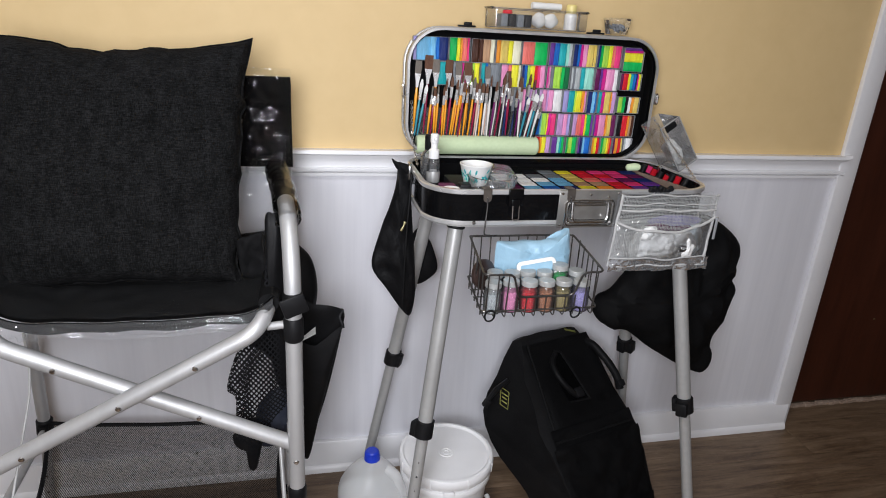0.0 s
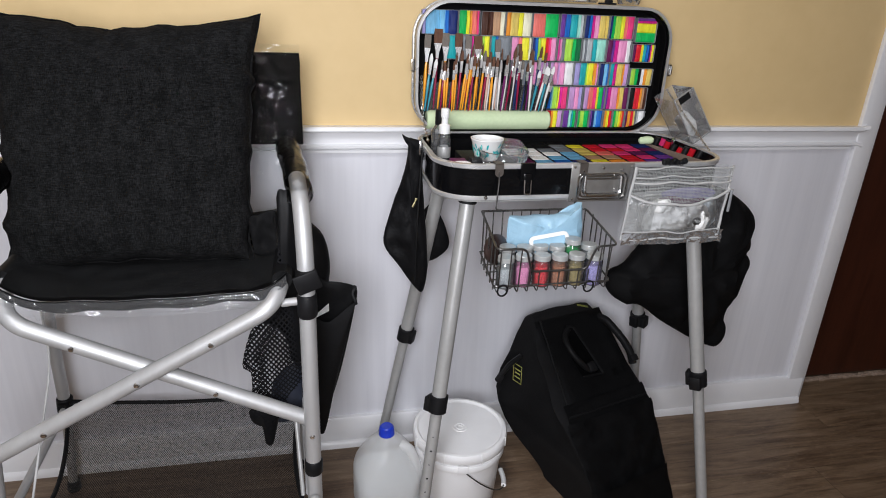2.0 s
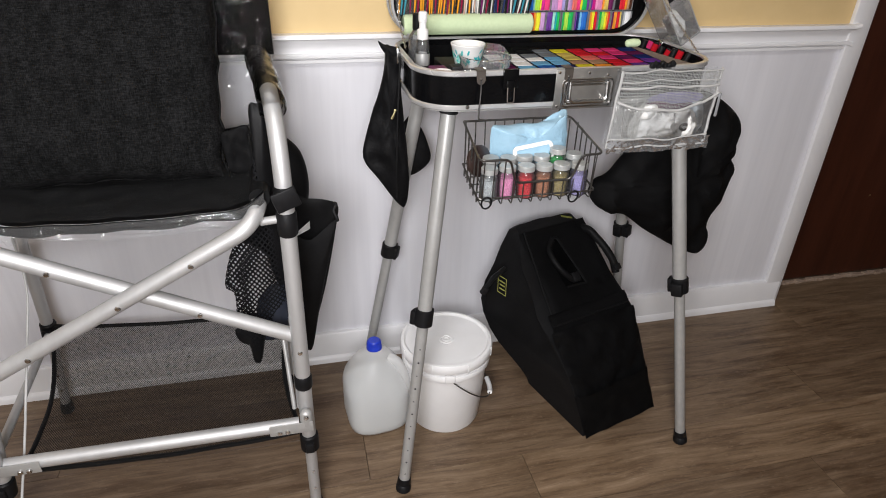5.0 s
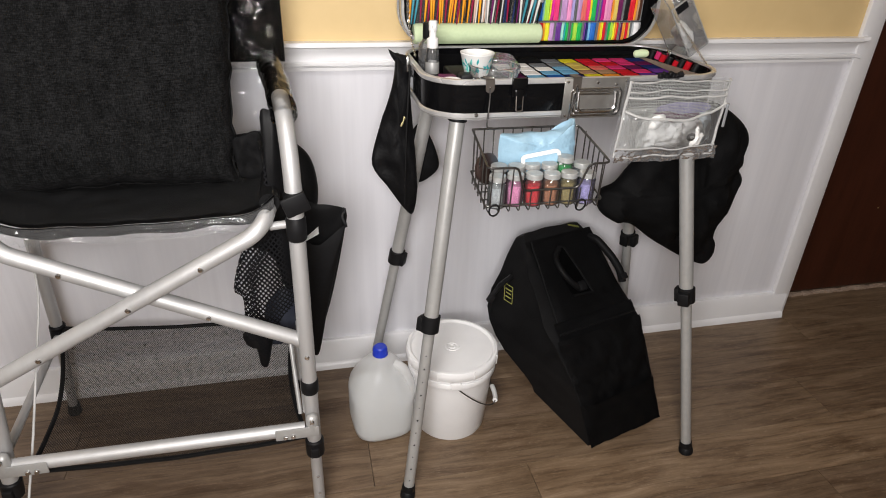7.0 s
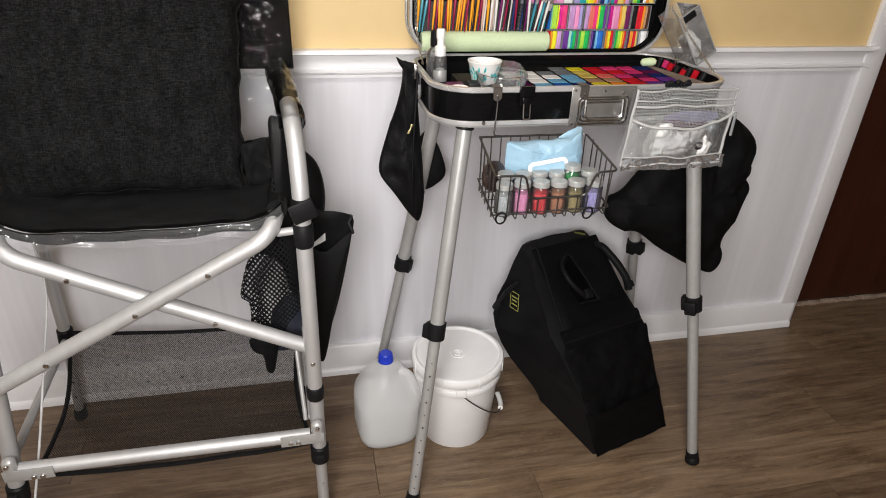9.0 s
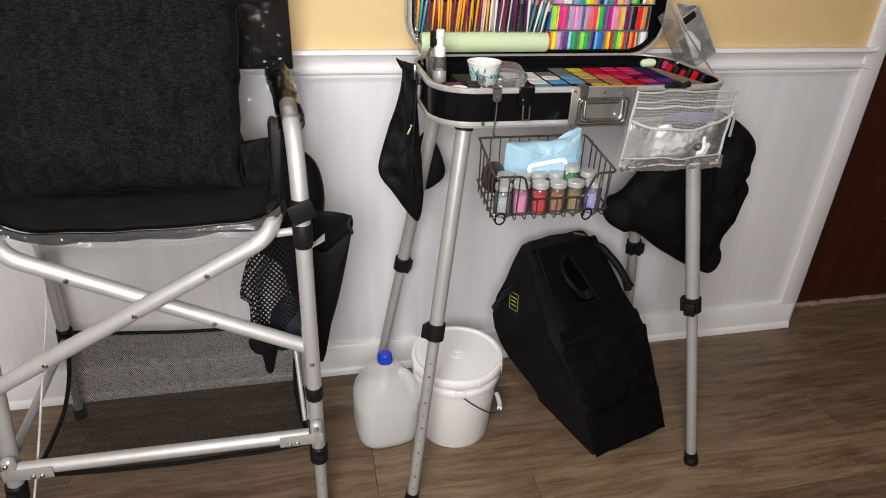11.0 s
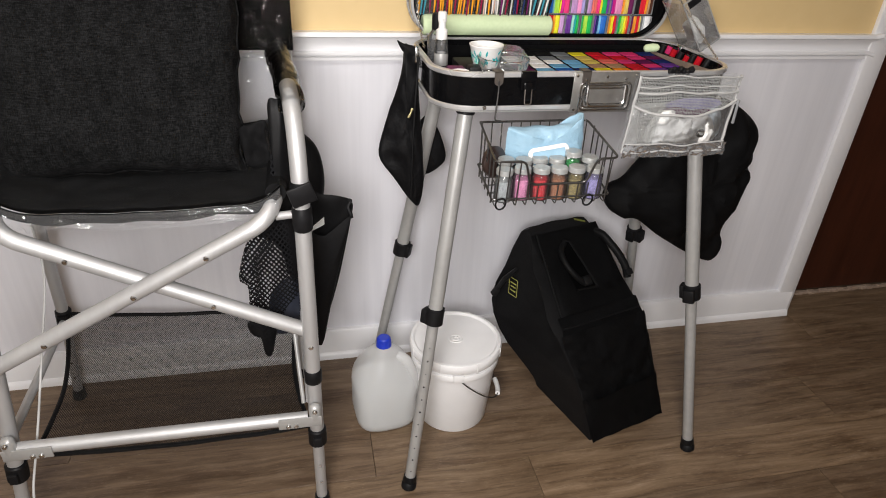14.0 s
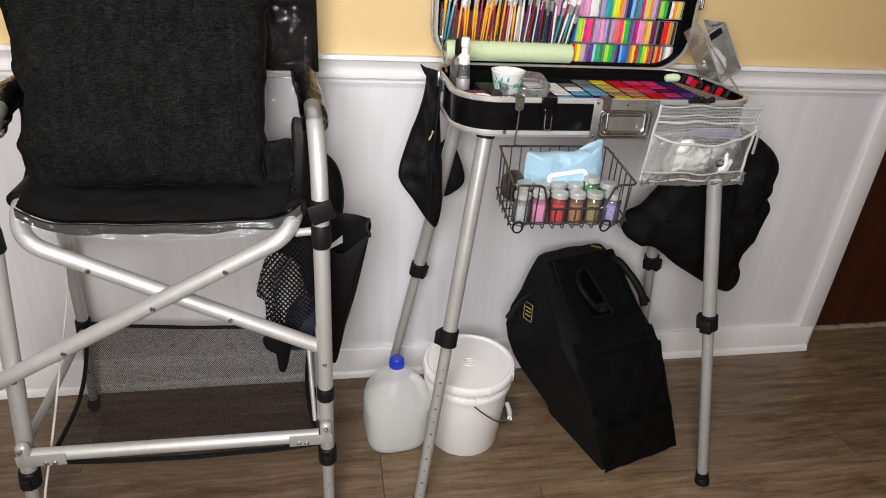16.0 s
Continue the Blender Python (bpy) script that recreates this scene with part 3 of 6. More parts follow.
for name, lo, hi, mt, lab in (
        ("wall_west", (FLOOR_X0 - 0.12, FLOOR_Y0, 0), (FLOOR_X0, 0.15, 2.4), PLAIN_WALL, "plain pale side wall"),
        ("wall_east", (FLOOR_X1, FLOOR_Y0, 0), (FLOOR_X1 + 0.12, 0.15, 2.4), BROWN_WALL, "plain brown panelled side wall"),
        ("wall_south", (FLOOR_X0 - 0.12, FLOOR_Y0 - 0.12, 0), (FLOOR_X1 + 0.12, FLOOR_Y0, 2.4), PLAIN_WALL, "plain pale wall opposite"),
        ("wall_back", (CORNER, 0.15, 0), (FLOOR_X1 + 0.12, 0.27, 2.4), PLAIN_WALL, "plain wall behind the door"),
        ("wall_over_door", (CORNER - 0.012, 0.01, 2.1), (FLOOR_X1, 0.15, 2.4), YELLOW_WALL, "plain yellow wall above the door"),
        ("ceiling", (FLOOR_X0 - 0.12, FLOOR_Y0 - 0.12, 2.4), (FLOOR_X1 + 0.12, 0.27, 2.5), CEIL, "plain off-white ceiling")):
    bm = bmesh.new()
    box(bm, lo, hi)
    solid(name, bm, mt, lab, name.split("_")[0])

# ---- the lamps: a round softbox on a stand, added unseen behind the camera, and a ceiling lamp ----
def lamp_disc(eye, aim, size, watts):
    ld = bpy.data.lights.new("lamp_light", "AREA")
    ld.shape, ld.size, ld.energy, ld.color = "DISK", size, watts, LAMP_TINT
    ob = new("lamp_light", ld)
    ob.matrix_world = look(eye, aim)


softbox = thing("added_softbox", (SOFT_EYE[0], SOFT_EYE[1], 0), "added unseen softbox on a black stand, lighting from camera height", "lamp")
SM = look(SOFT_EYE, SOFT_AIM)
r = SOFT_SIZE / 2
part("diffuser", turned([(0, 0.006), (r * 0.9, 0.010), (r, 0.014)], (0, 0, 0), 32, SM), GLASS_LAMP, softbox, "glowing white diffuser")
part("hood", turned([(r, 0.014), (r * 1.03, 0.016), (r * 0.3, 0.26), (0.0, 0.28), (0.0, 0.27), (r * 0.29, 0.25), (r, 0.022)], (0, 0, 0), 32, SM), CANVAS, softbox, "black hood")
tail = SM @ Vector((0, 0, 0.30))
part("stand_pole", rod((tail.x, tail.y, 0.02), tail, 0.012, 12), PLASTIC, softbox)
for k in range(3):
    a = radians(120 * k + 90)
    part("stand_leg", rod((tail.x, tail.y, 0.30), (tail.x + 0.32 * math.cos(a), tail.y - 0.02 + 0.32 * math.sin(a), 0.008), 0.009, 10), PLASTIC, softbox)
lamp_disc(SOFT_EYE, SOFT_AIM, SOFT_SIZE, SOFT_WATTS)
ceiling_lamp = thing("ceiling_lamp", (CEILING_EYE[0], CEILING_EYE[1], 2.4), "round flush ceiling lamp with a frosted glass shade", "lamp")
part("lamp_base", turned([(0, 0), (0.16, 0), (0.16, -0.02), (0, -0.02)], (CEILING_EYE[0], CEILING_EYE[1], 2.399)), WHITE_TRIM, ceiling_lamp)
part("lamp_shade", turned([(0.17, -0.02), (0.2, -0.03), (0.17, -0.05), (0.0, -0.06)], (CEILING_EYE[0], CEILING_EYE[1], 2.4)), GLASS_LAMP, ceiling_lamp, "glowing frosted glass")
lamp_disc(CEILING_EYE, (CEILING_EYE[0], CEILING_EYE[1] + 0.001, 0), CEILING_SIZE, CEILING_WATTS)

# ---- folding chair ----
CH = thing("folding_chair", (-0.66, -0.30, 0.0), "tall folding aluminium director's chair with black vinyl-covered seat", "chair")


def chair_leg(foot, joint, up, r=0.0135, at=0.765):
    """Upper tube, thinner extension below its clamp, and a rubber tip."""
    foot, joint = Vector(foot), Vector(joint)
    k = lerp(foot, joint, at)
    leg = part("leg", rod(k, up, r, 16), ALU, CH)
    ext = part("leg_extension", rod(foot + Vector((0, 0, 0.012)), lerp(foot, joint, at + 0.1), r - 0.0022, 14), ALU, leg)
    d = (joint - foot).normalized()
    bm = bmesh.new()
    tube(bm, [k - d * 0.022, k - d * 0.019, k + d * 0.016, k + d * 0.019], [r + 0.002, r + 0.0045, r + 0.0045, r + 0.002], 16)
    box(bm, (k.x - 0.008, k.y - r - 0.010, k.z - 0.014), (k.x + 0.008, k.y - r, k.z + 0.008), 0.002)
    part("clamp", bm, PLASTIC, leg, "black plastic clamp")
    bm = bmesh.new()
    tube(bm, [foot, foot + d * 0.004, foot + d * 0.03], [r + 0.001, r + 0.003, r + 0.001], 14)
    part("rubber_tip", bm, PLASTIC, leg)
    for f in (0.3, 0.48):
        h = lerp(foot, joint, f) + Vector((0.001, -r + 0.0012, 0))
        bm = rod(h, h + Vector((0, -0.002, 0)), 0.0028, 8)
        part("adjust_button", bm, STEEL, ext)
    return leg


def arm_side(foot, joint, corner, back, bandz):
    foot, joint, corner, back = map(Vector, (foot, joint, corner, back))
    leg = chair_leg(foot, joint, lerp(joint, corner, 0.12))
    path = bend([lerp(joint, corner, 0.10), corner, back], 0.16, 14)
    bm = bmesh.new()
    tube(bm, path, 0.0138, 16)
    arm = part("arm", bm, ALU, CH, "bent aluminium arm tube")
    run = path[9:16] + [lerp(path[15], path[-1], i / 18) for i in range(1, 19)]
    bm = bmesh.new()
    tube(bm, run[3:], [min(0.0142 + 0.0022 * i, 0.0183 + 0.0012 * math.sin(i * 1.7) + 0.0008 * math.sin(i * 4.1)) for i in range(len(run) - 3)], 18)
    part("arm_pad", bm, CANVAS, arm, "black foam arm pad")
    bm = bmesh.new()
    tube(bm, densify([tuple(p) for p in run], 3), 0.0208, 24, False)
    for v in bm.verts:
        v.co += Vector((noise.noise(v.co * 60), noise.noise(v.co * 60 + Vector((9, 0, 0))), noise.noise(v.co * 60 + Vector((0, 9, 0))))) * 0.0035
    part("vinyl_sleeve", bm, VINYL, arm, "crinkled clear vinyl sleeve")
    for z, h in bandz:
        c = lerp(joint, corner, (z - joint.z) / (corner.z - joint.z)) if z > joint.z else lerp(foot, joint, z / joint.z)
        bm = bmesh.new()
        tube(bm, [c - Vector((0, 0, h / 2)), c - Vector((0, 0, h / 2 - 0.003)), c + Vector((0, 0, h / 2 - 0.003)), c + Vector((0, 0, h / 2))], [0.0140, 0.0163, 0.0163, 0.0140], 16)
        part("strap_band", bm, PLASTIC, leg, "black band round the tube")
    return leg


arm_side((-0.393, -0.50, 0), (-0.393, -0.50, 0.268), (-0.390, -0.50, 0.882), (-0.424, -0.185, 0.884), ((0.358, 0.03), (0.687, 0.042)))
arm_side((-0.957, -0.50, 0), (-0.924, -0.50, 0.268), (-0.861, -0.49, 0.870), (-0.880, -0.185, 0.872), ((0.687, 0.042),))
for foot, mid, top in (((-0.984, -0.077, 0), (-0.953, -0.10, 0.267), (-0.917, -0.150, 1.040)), ((-0.428, -0.077, 0), (-0.418, -0.10, 0.267), (-0.404, -0.150, 1.040))):
    leg = chair_leg(foot, mid, lerp(mid, top, 0.99), 0.0125, 1.0)
    part("post_cap", turned([(0, 0.012), (0.009, 0.010), (0.0132, 0.002), (0.0132, -0.012), (0, -0.012)], top, 14), PLASTIC, leg)

# crossed front tubes that bend back into the seat rails
for path, zrow in (([(-0.935, -0.516, 0.430), (-0.444, -0.516, 0.694), (-0.428, -0.455, 0.722), (-0.430, -0.11, 0.726)], 0),
                   ([(-0.396, -0.490, 0.455), (-0.842, -0.490, 0.681), (-0.860, -0.43, 0.720), (-0.860, -0.11, 0.726)], 1)):
    bm = bmesh.new()
    tube(bm, bend(path, 0.045, 10), 0.0135, 16)
    bar = part("cross_tube", bm, ALU, CH, "bright aluminium cross tube")
    for f in ((0.26, 0.56, 0.80) if zrow == 0 else (0.34, 0.80)):
        c = lerp(path[0], path[1], f) + Vector((0, -0.0128, -0.002))
        part("rivet", turned([(0, 0.003), (0.0035, 0.0022), (0.005, 0), (0.005, -0.002), (0, -0.002)], (0, 0, 0), 12, Matrix.Translation(c) @ pose(0, 0, 0, 90)), STEEL, bar)
for a, b in (((-0.940, -0.125, 0.470), (-0.862, -0.25, 0.716)), ((-0.415, -0.125, 0.470), (-0.432, -0.25, 0.716)),
             ((-0.950, -0.105, 0.262), (-0.934, -0.487, 0.262)), ((-0.420, -0.105, 0.285), (-0.402, -0.487, 0.285)), ((-0.411, -0.11, 0.56), (-0.400, -0.487, 0.44))):
    bm = bmesh.new()
    tube(bm, [a, b], 0.0085, 12)
    part("side_strut", bm, ALU, CH)
# thin stay beside the front leg, and the rivets that pin the leg
part("stay", rod((-0.426, -0.40, 0.430), (-0.4155, -0.482, 0.275), 0.0042, 10), LEG_GREY, CH, "thin grey stay")
for x, z in ((-0.3925, 0.432), (-0.902, 0.432)):
    part("rivet", turned([(0, 0.003), (0.0035, 0.0022), (0.005, 0), (0.005, -0.002), (0, -0.002)], (0, 0, 0), 12, Matrix.Translation((x, -0.5132, z)) @ pose(0, 0, 0, 90)), STEEL, CH)
# short plate from the seat rail to the arm post
bm = bmesh.new()
tube(bm, [(-0.432, -0.49, 0.688), (-0.402, -0.497, 0.694)], 0.007, 10)
part("seat_link", bm, ALU, CH)

# foot bar with its end brackets
bm = bmesh.new()
tube(bm, [(-0.907, -0.520, 0.275), (-0.408, -0.520, 0.272)], 0.0125, 16)
footbar = part("foot_bar", bm, ALU, CH, "bright aluminium foot bar")
for x, s in ((-0.914, 1), (-0.394, -1)):
    bm = bmesh.new()
    box(bm, (min(x - 0.012 * s, x + 0.068 * s), -0.5355, 0.262), (max(x - 0.012 * s, x + 0.068 * s), -0.5328, 0.286), 0.0012)
    box(bm, (x - 0.0115, -0.536, 0.267), (x + 0.0115, -0.5155, 0.309), 0.010, 4)
    br = part("bracket", bm, LEG_GREY, footbar, "grey metal bracket")
    for dx, z in ((0.0, 0.298), (0.036 * s, 0.269), (0.050 * s, 0.269)):
        c = Vector((x + dx, -0.537, z))
        part("bolt", turned([(0, 0.003), (0.0035, 0.0022), (0.005, 0), (0.005, -0.003), (0, -0.003)], (0, 0, 0), 12, Matrix.Translation(c) @ pose(0, 0, 0, 90)), STEEL, footbar)

# netting shelf slung between the four legs
SH = ((-0.900, -0.495, 0.232), (-0.406, -0.495, 0.226), (-0.946, -0.105, 0.276), (-0.425, -0.105, 0.246))


def shelf_at(u, v):
    a, b = lerp(SH[0], SH[1], u), lerp(SH[2], SH[3], u)
    p = lerp(a, b, v)
    sag = 4 * u * (1 - u) * 0.012 + 4 * v * (1 - v) * 0.02
    pinch = 0.022 * math.sin(math.pi * v) * (1 - 2 * u)
    return p + Vector((pinch, 0, -sag + 0.003 * noise.noise((u * 5, v * 5, 2.2))))


net = part("shelf_net", sheet(shelf_at, 28, 22), SHELF_NET, CH, "see-through dark netting shelf")
for fn in (lambda f: shelf_at(f, 0), lambda f: shelf_at(f, 1), lambda f: shelf_at(0, f), lambda f: shelf_at(1, f)):
    bm = bmesh.new()
    tube(bm, [fn(i / 20) for i in range(21)], 0.0045, 8)
    part("binding", bm, CANVAS, net, "black bound edge")


# seat and back, each under loose clear vinyl
def seat_at(u, v):
    left = -0.866 + 0.027 * (1 - v) ** 3
    x = left + (-0.422 - left) * u
    y = -0.485 + 0.385 * v
    edge = abs(2 * u - 1) ** 6
    z = 0.726 + 0.012 * edge - 0.020 * (1 - edge) * (1 - 0.5 * v) + 0.0035 * noise.noise((u * 6, v * 6, 4.0))
    return Vector((x, y, z))


def front_flap(drop, out, wave, seed, lift=0.0):
    def at(u, v):
        p = seat_at(u, 0)
        return p + Vector((0, -0.006 - lift - out * v - wave * v * abs(noise.noise((u * 14 + 3 * math.sin(u * 5), v * 2, seed))), 0.002 - drop * v * (1 + 0.3 * noise.noise((u * 7, 0, seed + 3)))))
    return at


seat = part("seat", sheet(seat_at, 34, 22, 0.012), CANVAS, CH, "black canvas sling seat")
part("seat_hem", sheet(front_flap(0.016, 0.002, 0.002, 1.0), 40, 4, 0.004), CANVAS, seat)
part("vinyl_cover", facing(sheet(lambda u, v: seat_at(u, v) + Vector((0, 0, 0.006 + 0.003 * noise.noise((u * 16, v * 11, 8.0)))), 60, 40), (0, 0, 1)), SEAT_FILM, seat, "loose clear vinyl over the seat")
part("vinyl_flap", facing(sheet(front_flap(0.023, 0.003, 0.020, 5.0, 0.004), 140, 14), (0, -1, 0)), VINYL_PLAIN, seat, "crumpled clear vinyl edge")
for x, y0 in ((-0.430, -0.478), (-0.860, -0.430)):
    bm = bmesh.new()
    tube(bm, [(x, y0, 0.724), (x, -0.30, 0.729), (x, -0.105, 0.731)], 0.0165, 14)
    part("seat_sleeve", bm, CANVAS, seat, "black canvas sleeve on the seat rail")


def back_at(z0, z1, dy, amp, seed):
    def at(u, v):
        x = -0.926 + 0.535 * u
        bulge = 0.005 * math.sin(math.pi * u)
        return Vector((x, -0.163 + bulge + dy - 0.030 * v + amp * noise.noise((u * 14, v * 5, seed)), z0 + (z1 - z0) * v + 0.002 * noise.noise((u * 9, 1, seed))))
    return at


back = part("backrest", sheet(back_at(0.879, 1.058, 0, 0.003, 1.0), 40, 14, 0.006), CANVAS, CH, "black canvas backrest panel")


def ridged(p, seed):
    """Sharp creases: folded noise at two sizes."""
    a = 1 - abs(noise.noise((p[0], p[1], seed))) * 2.4
    b = 1 - abs(noise.noise((p[0] * 2.3 + 4, p[1] * 2.1, seed + 8))) * 2.2
    return a * abs(a) + 0.45 * b


def loose_back(u, v):
    x = -0.928 + 0.538 * u
    edge = min(1, 12 * u, 12 * (1 - u))
    return Vector((x, -0.194 - 0.010 * v + 0.016 * (1 - v) * v - 0.0023 * edge * ridged((u * 26 + 1.6 * noise.noise((u * 17, v * 6, 3)), v * 9 + 1.6 * noise.noise((u * 15 + 5, v * 7, 9))), 6.0), 0.872 + 0.202 * v + 0.002 * noise.noise((u * 9, 1, 6.0))))


part("vinyl_cover", facing(sheet(loose_back, 220, 80), (0, -1, 0)), BACK_VINYL, back, "loose clear vinyl over the backrest")
part("vinyl_cover", facing(sheet(lambda u, v: Vector((-0.515 + 0.095 * u, -0.150 + 0.008 * noise.noise((u * 6, v * 7, 3)), 0.735 + 0.15 * v)), 16, 20), (0, -1, 0)), VINYL_PLAIN, back, "clear vinyl hanging below the back")

# ---- pillow ----
PW, PH, PT = 0.402, 0.420, 0.115


def pillow_half(side):
    def at(u, v):
        a, b = 2 * u - 1, 2 * v - 1
        ea, eb = abs(a) ** 3.6, abs(b) ** 3.6
        x = a * PW / 2 * (1 - 0.035 * (1 - b * b) - 0.02 * (abs(a * b) ** 14))
        z = b * PH / 2 * (1 - (0.098 if b > 0 else 0.03) * (1 - a * a) * abs(b))
        h = PT / 2 * ((1 - ea) * (1 - eb)) ** 0.42
        crease = 0.006 * noise.noise((a * 2.6, b * 2.2, 5 + side)) + 0.0022 * noise.noise((a * 11, b * 10, 9 + side))
        wrinkle = 0.003 * noise.noise((a * 9 + b * 4, b * 3, side * 2.0)) * max(ea, eb)
        edge = (0.007 * noise.noise((a * 4.5, b * 4.5, 1.3)) + 0.003 * noise.noise((a * 13, b * 13, 2.3))) * max(ea, eb)
        notch = -0.010 * math.exp(-((b - 0.52) / 0.05) ** 2) - 0.006 * math.exp(-((b + 0.05) / 0.05) ** 2) - 0.007 * math.exp(-((b + 0.62) / 0.06) ** 2)
        ear = -0.009 * (abs(a * b) ** 9)
        x += math.copysign(notch * ea + ear, a) + ((0.014 * b - 0.001) if a > 0 else 0) * ea
        z += math.copysign(ear * 0.8, b) - 0.007 * eb * math.exp(-((a + 0.12) / 0.06) ** 2) * (b > 0)
        return Vector((x + edge, -side * (h + (crease if h > 0.004 else 0)) + wrinkle, z + edge))
    return at


pm = Matrix.Translation((-0.675, -0.300, 0.914)) @ pose(0, 0, 0, -15, 0.2, 0)
pillow = thing("pillow", (-0.67, -0.33, 0.735), "square charcoal heathered fabric cushion standing on the chair seat", "pillow")
bm = bmesh.new()
for side in (1, -1):
    q = sheet(pillow_half(side), 56, 56)
    tmp = bpy.data.meshes.new("tmp")
    q.to_mesh(tmp)
    q.free()
    bm.from_mesh(tmp)
    bpy.data.meshes.remove(tmp)
bmesh.ops.remove_doubles(bm, verts=bm.verts, dist=0.0008)
bmesh.ops.recalc_face_normals(bm, faces=bm.faces)
bmesh.ops.transform(bm, verts=bm.verts, matrix=pm)
part("cover", bm, CHARCOAL, pillow)
bm = bmesh.new()
rim = [pm @ pillow_half(1)(u, v) for u, v in [(i / 24, 0) for i in range(24)] + [(1, i / 24) for i in range(24)] + [(1 - i / 24, 1) for i in range(24)] + [(0, 1 - i / 24) for i in range(25)]]
tube(bm, rim, 0.0022, 6, False)
part("seam", bm, CHARCOAL, pillow)

# ---- bags hung on the chair's side ----
part("side_cloth", cushion([(-0.487, 0.790), (-0.468, 0.800), (-0.448, 0.807), (-0.440, 0.797), (-0.437, 0.755), (-0.431, 0.722), (-0.476, 0.722), (-0.484, 0.745)], -0.36, 0.012, 0.006, 21.0, rings=9, fold=40), HOOD_CLOTH, CH, "black cloth turned up at the seat's side")

part("vinyl_edge", sheet(lambda u, v: Vector((-0.4455 + 0.013 * v + 0.009 * u + 0.0022 * noise.noise((u * 3, v * 9, 2)), -0.371 - 0.004 * math.sin(math.pi * u) - 0.08 * v + 0.0016 * noise.noise((u * 4, v * 22, 6)), 0.797 - 0.072 * v)), 8, 46), BACK_VINYL, CH, "clear vinyl pulled over the seat's side")

net_bag = thing("net_bag", (-0.45, -0.42, 0.345), "black drawstring net bag hung from the chair arm", "bag")
part("netting", cushion([(-0.428, 0.850), (-0.418, 0.860), (-0.408, 0.835), (-0.403, 0.712), (-0.406, 0.506), (-0.435, 0.441), (-0.452, 0.424), (-0.468, 0.367), (-0.480, 0.370), (-0.486, 0.410), (-0.504, 0.42), (-0.497, 0.513), (-0.511, 0.54), (-0.486, 0.621), (-0.456, 0.652), (-0.432, 0.70), (-0.426, 0.752)], -0.43, 0.045, 0.006, 2.0), BAG_NET, net_bag, "black net with diamond holes")
part("cloth_roll", cushion([(-0.434, 0.850), (-0.420, 0.862), (-0.408, 0.84), (-0.403, 0.66), (-0.406, 0.55), (-0.420, 0.53), (-0.438, 0.60), (-0.476, 0.625), (-0.456, 0.652), (-0.433, 0.74)], -0.428, 0.040, 0.005, 4.0), NYLON, net_bag, "dark rolled cloth")
part("folded_cloth", cushion([(-0.458, 0.50), (-0.41, 0.53), (-0.408, 0.44), (-0.44, 0.405), (-0.466, 0.42)], -0.425, 0.03, 0.005, 6.0), surface("dark_blue_cloth", (0.004, 0.006, 0.012), (0.009, 0.013, 0.026), 120, 0.6), net_bag, "dark blue cloth")
part("hem", cushion([(-0.502, 0.445), (-0.445, 0.440), (-0.455, 0.415), (-0.468, 0.362), (-0.481, 0.364), (-0.486, 0.405), (-0.503, 0.418)], -0.432, 0.018, 0.002, 8.0), NYLON, net_bag, "black cloth bottom")

cap = thing("black_hat", (-0.375, -0.30, 0.58), "rounded black cloth hat hung behind the chair's post", "hat")
part("crown", cushion([(-0.412, 0.785), (-0.384, 0.766), (-0.360, 0.738), (-0.3495, 0.694), (-0.351, 0.645), (-0.368, 0.595), (-0.412, 0.585)], -0.31, 0.06, 0.003, 3.0), CANVAS, cap)
tote = thing("tote_bag", (-0.35, -0.36, 0.335), "flat black zip organiser bag with papers, hung on the chair's side", "bag")
part("front_panel", cushion([(-0.392, 0.585), (-0.355, 0.590), (-0.308, 0.628), (-0.312, 0.60), (-0.345, 0.46), (-0.368, 0.350), (-0.380, 0.338), (-0.398, 0.35)], -0.385, 0.012, 0.003, 5.0), NYLON, tote)
part("back_panel", cushion([(-0.392, 0.655), (-0.356, 0.657), (-0.321, 0.651), (-0.300, 0.638), (-0.304, 0.600), (-0.334, 0.46), (-0.368, 0.350), (-0.380, 0.340), (-0.398, 0.36)], -0.345, 0.014, 0.004, 7.0), NYLON, tote)
bm = bmesh.new()
tube(bm, [(-0.306 + 0.003 * math.sin(i), -0.347 - 0.0016 * i, 0.644 - 0.0005 * i * i) for i in range(9)], 0.0035, 7)
part("zip_edge", bm, PLASTIC, tote)
part("paper", sheet(lambda u, v: Vector((-0.384 + 0.030 * u, -0.365 + 0.004 * v, 0.588 + (0.004 + 0.010 * u) * v + 0.016 * u)), 4, 4, 0.001), PAPER, tote, "white paper edge")
strap = thing("buckle_strap", (-0.396, -0.51, 0.70), "black webbing strap with a buckle on the chair's post", "strap")
bm = bmesh.new()
box(bm, (-0.020, -0.006, -0.017), (0.020, 0.0, 0.017), 0.003, 2, Matrix.Translation((-0.389, -0.516, 0.736)) @ pose(0, 0, 0, 0, -18, 8))
part("buckle", bm, PLASTIC, strap)
bm = bmesh.new()
tube(bm, [(-0.391, -0.50, 0.752), (-0.391, -0.50, 0.749), (-0.391, -0.50, 0.722), (-0.391, -0.50, 0.719)], [0.0142, 0.0165, 0.0165, 0.0142], 16)
part("webbing", bm, CANVAS, strap)
cable = thing("cable", (-0.9, -0.52, 0.0), "thin white cable hanging down beside the chair to the floor", "cable")
bm = bmesh.new()
tube(bm, bend([(-0.872, -0.30, 0.60), (-0.873, -0.30, 0.50), (-0.893, -0.47, 0.262), (-0.905, -0.545, 0.16), (-0.896, -0.55, 0.06), (-0.905, -0.60, 0.006), (-1.02, -0.66, 0.005)], 0.05), 0.0022, 8)
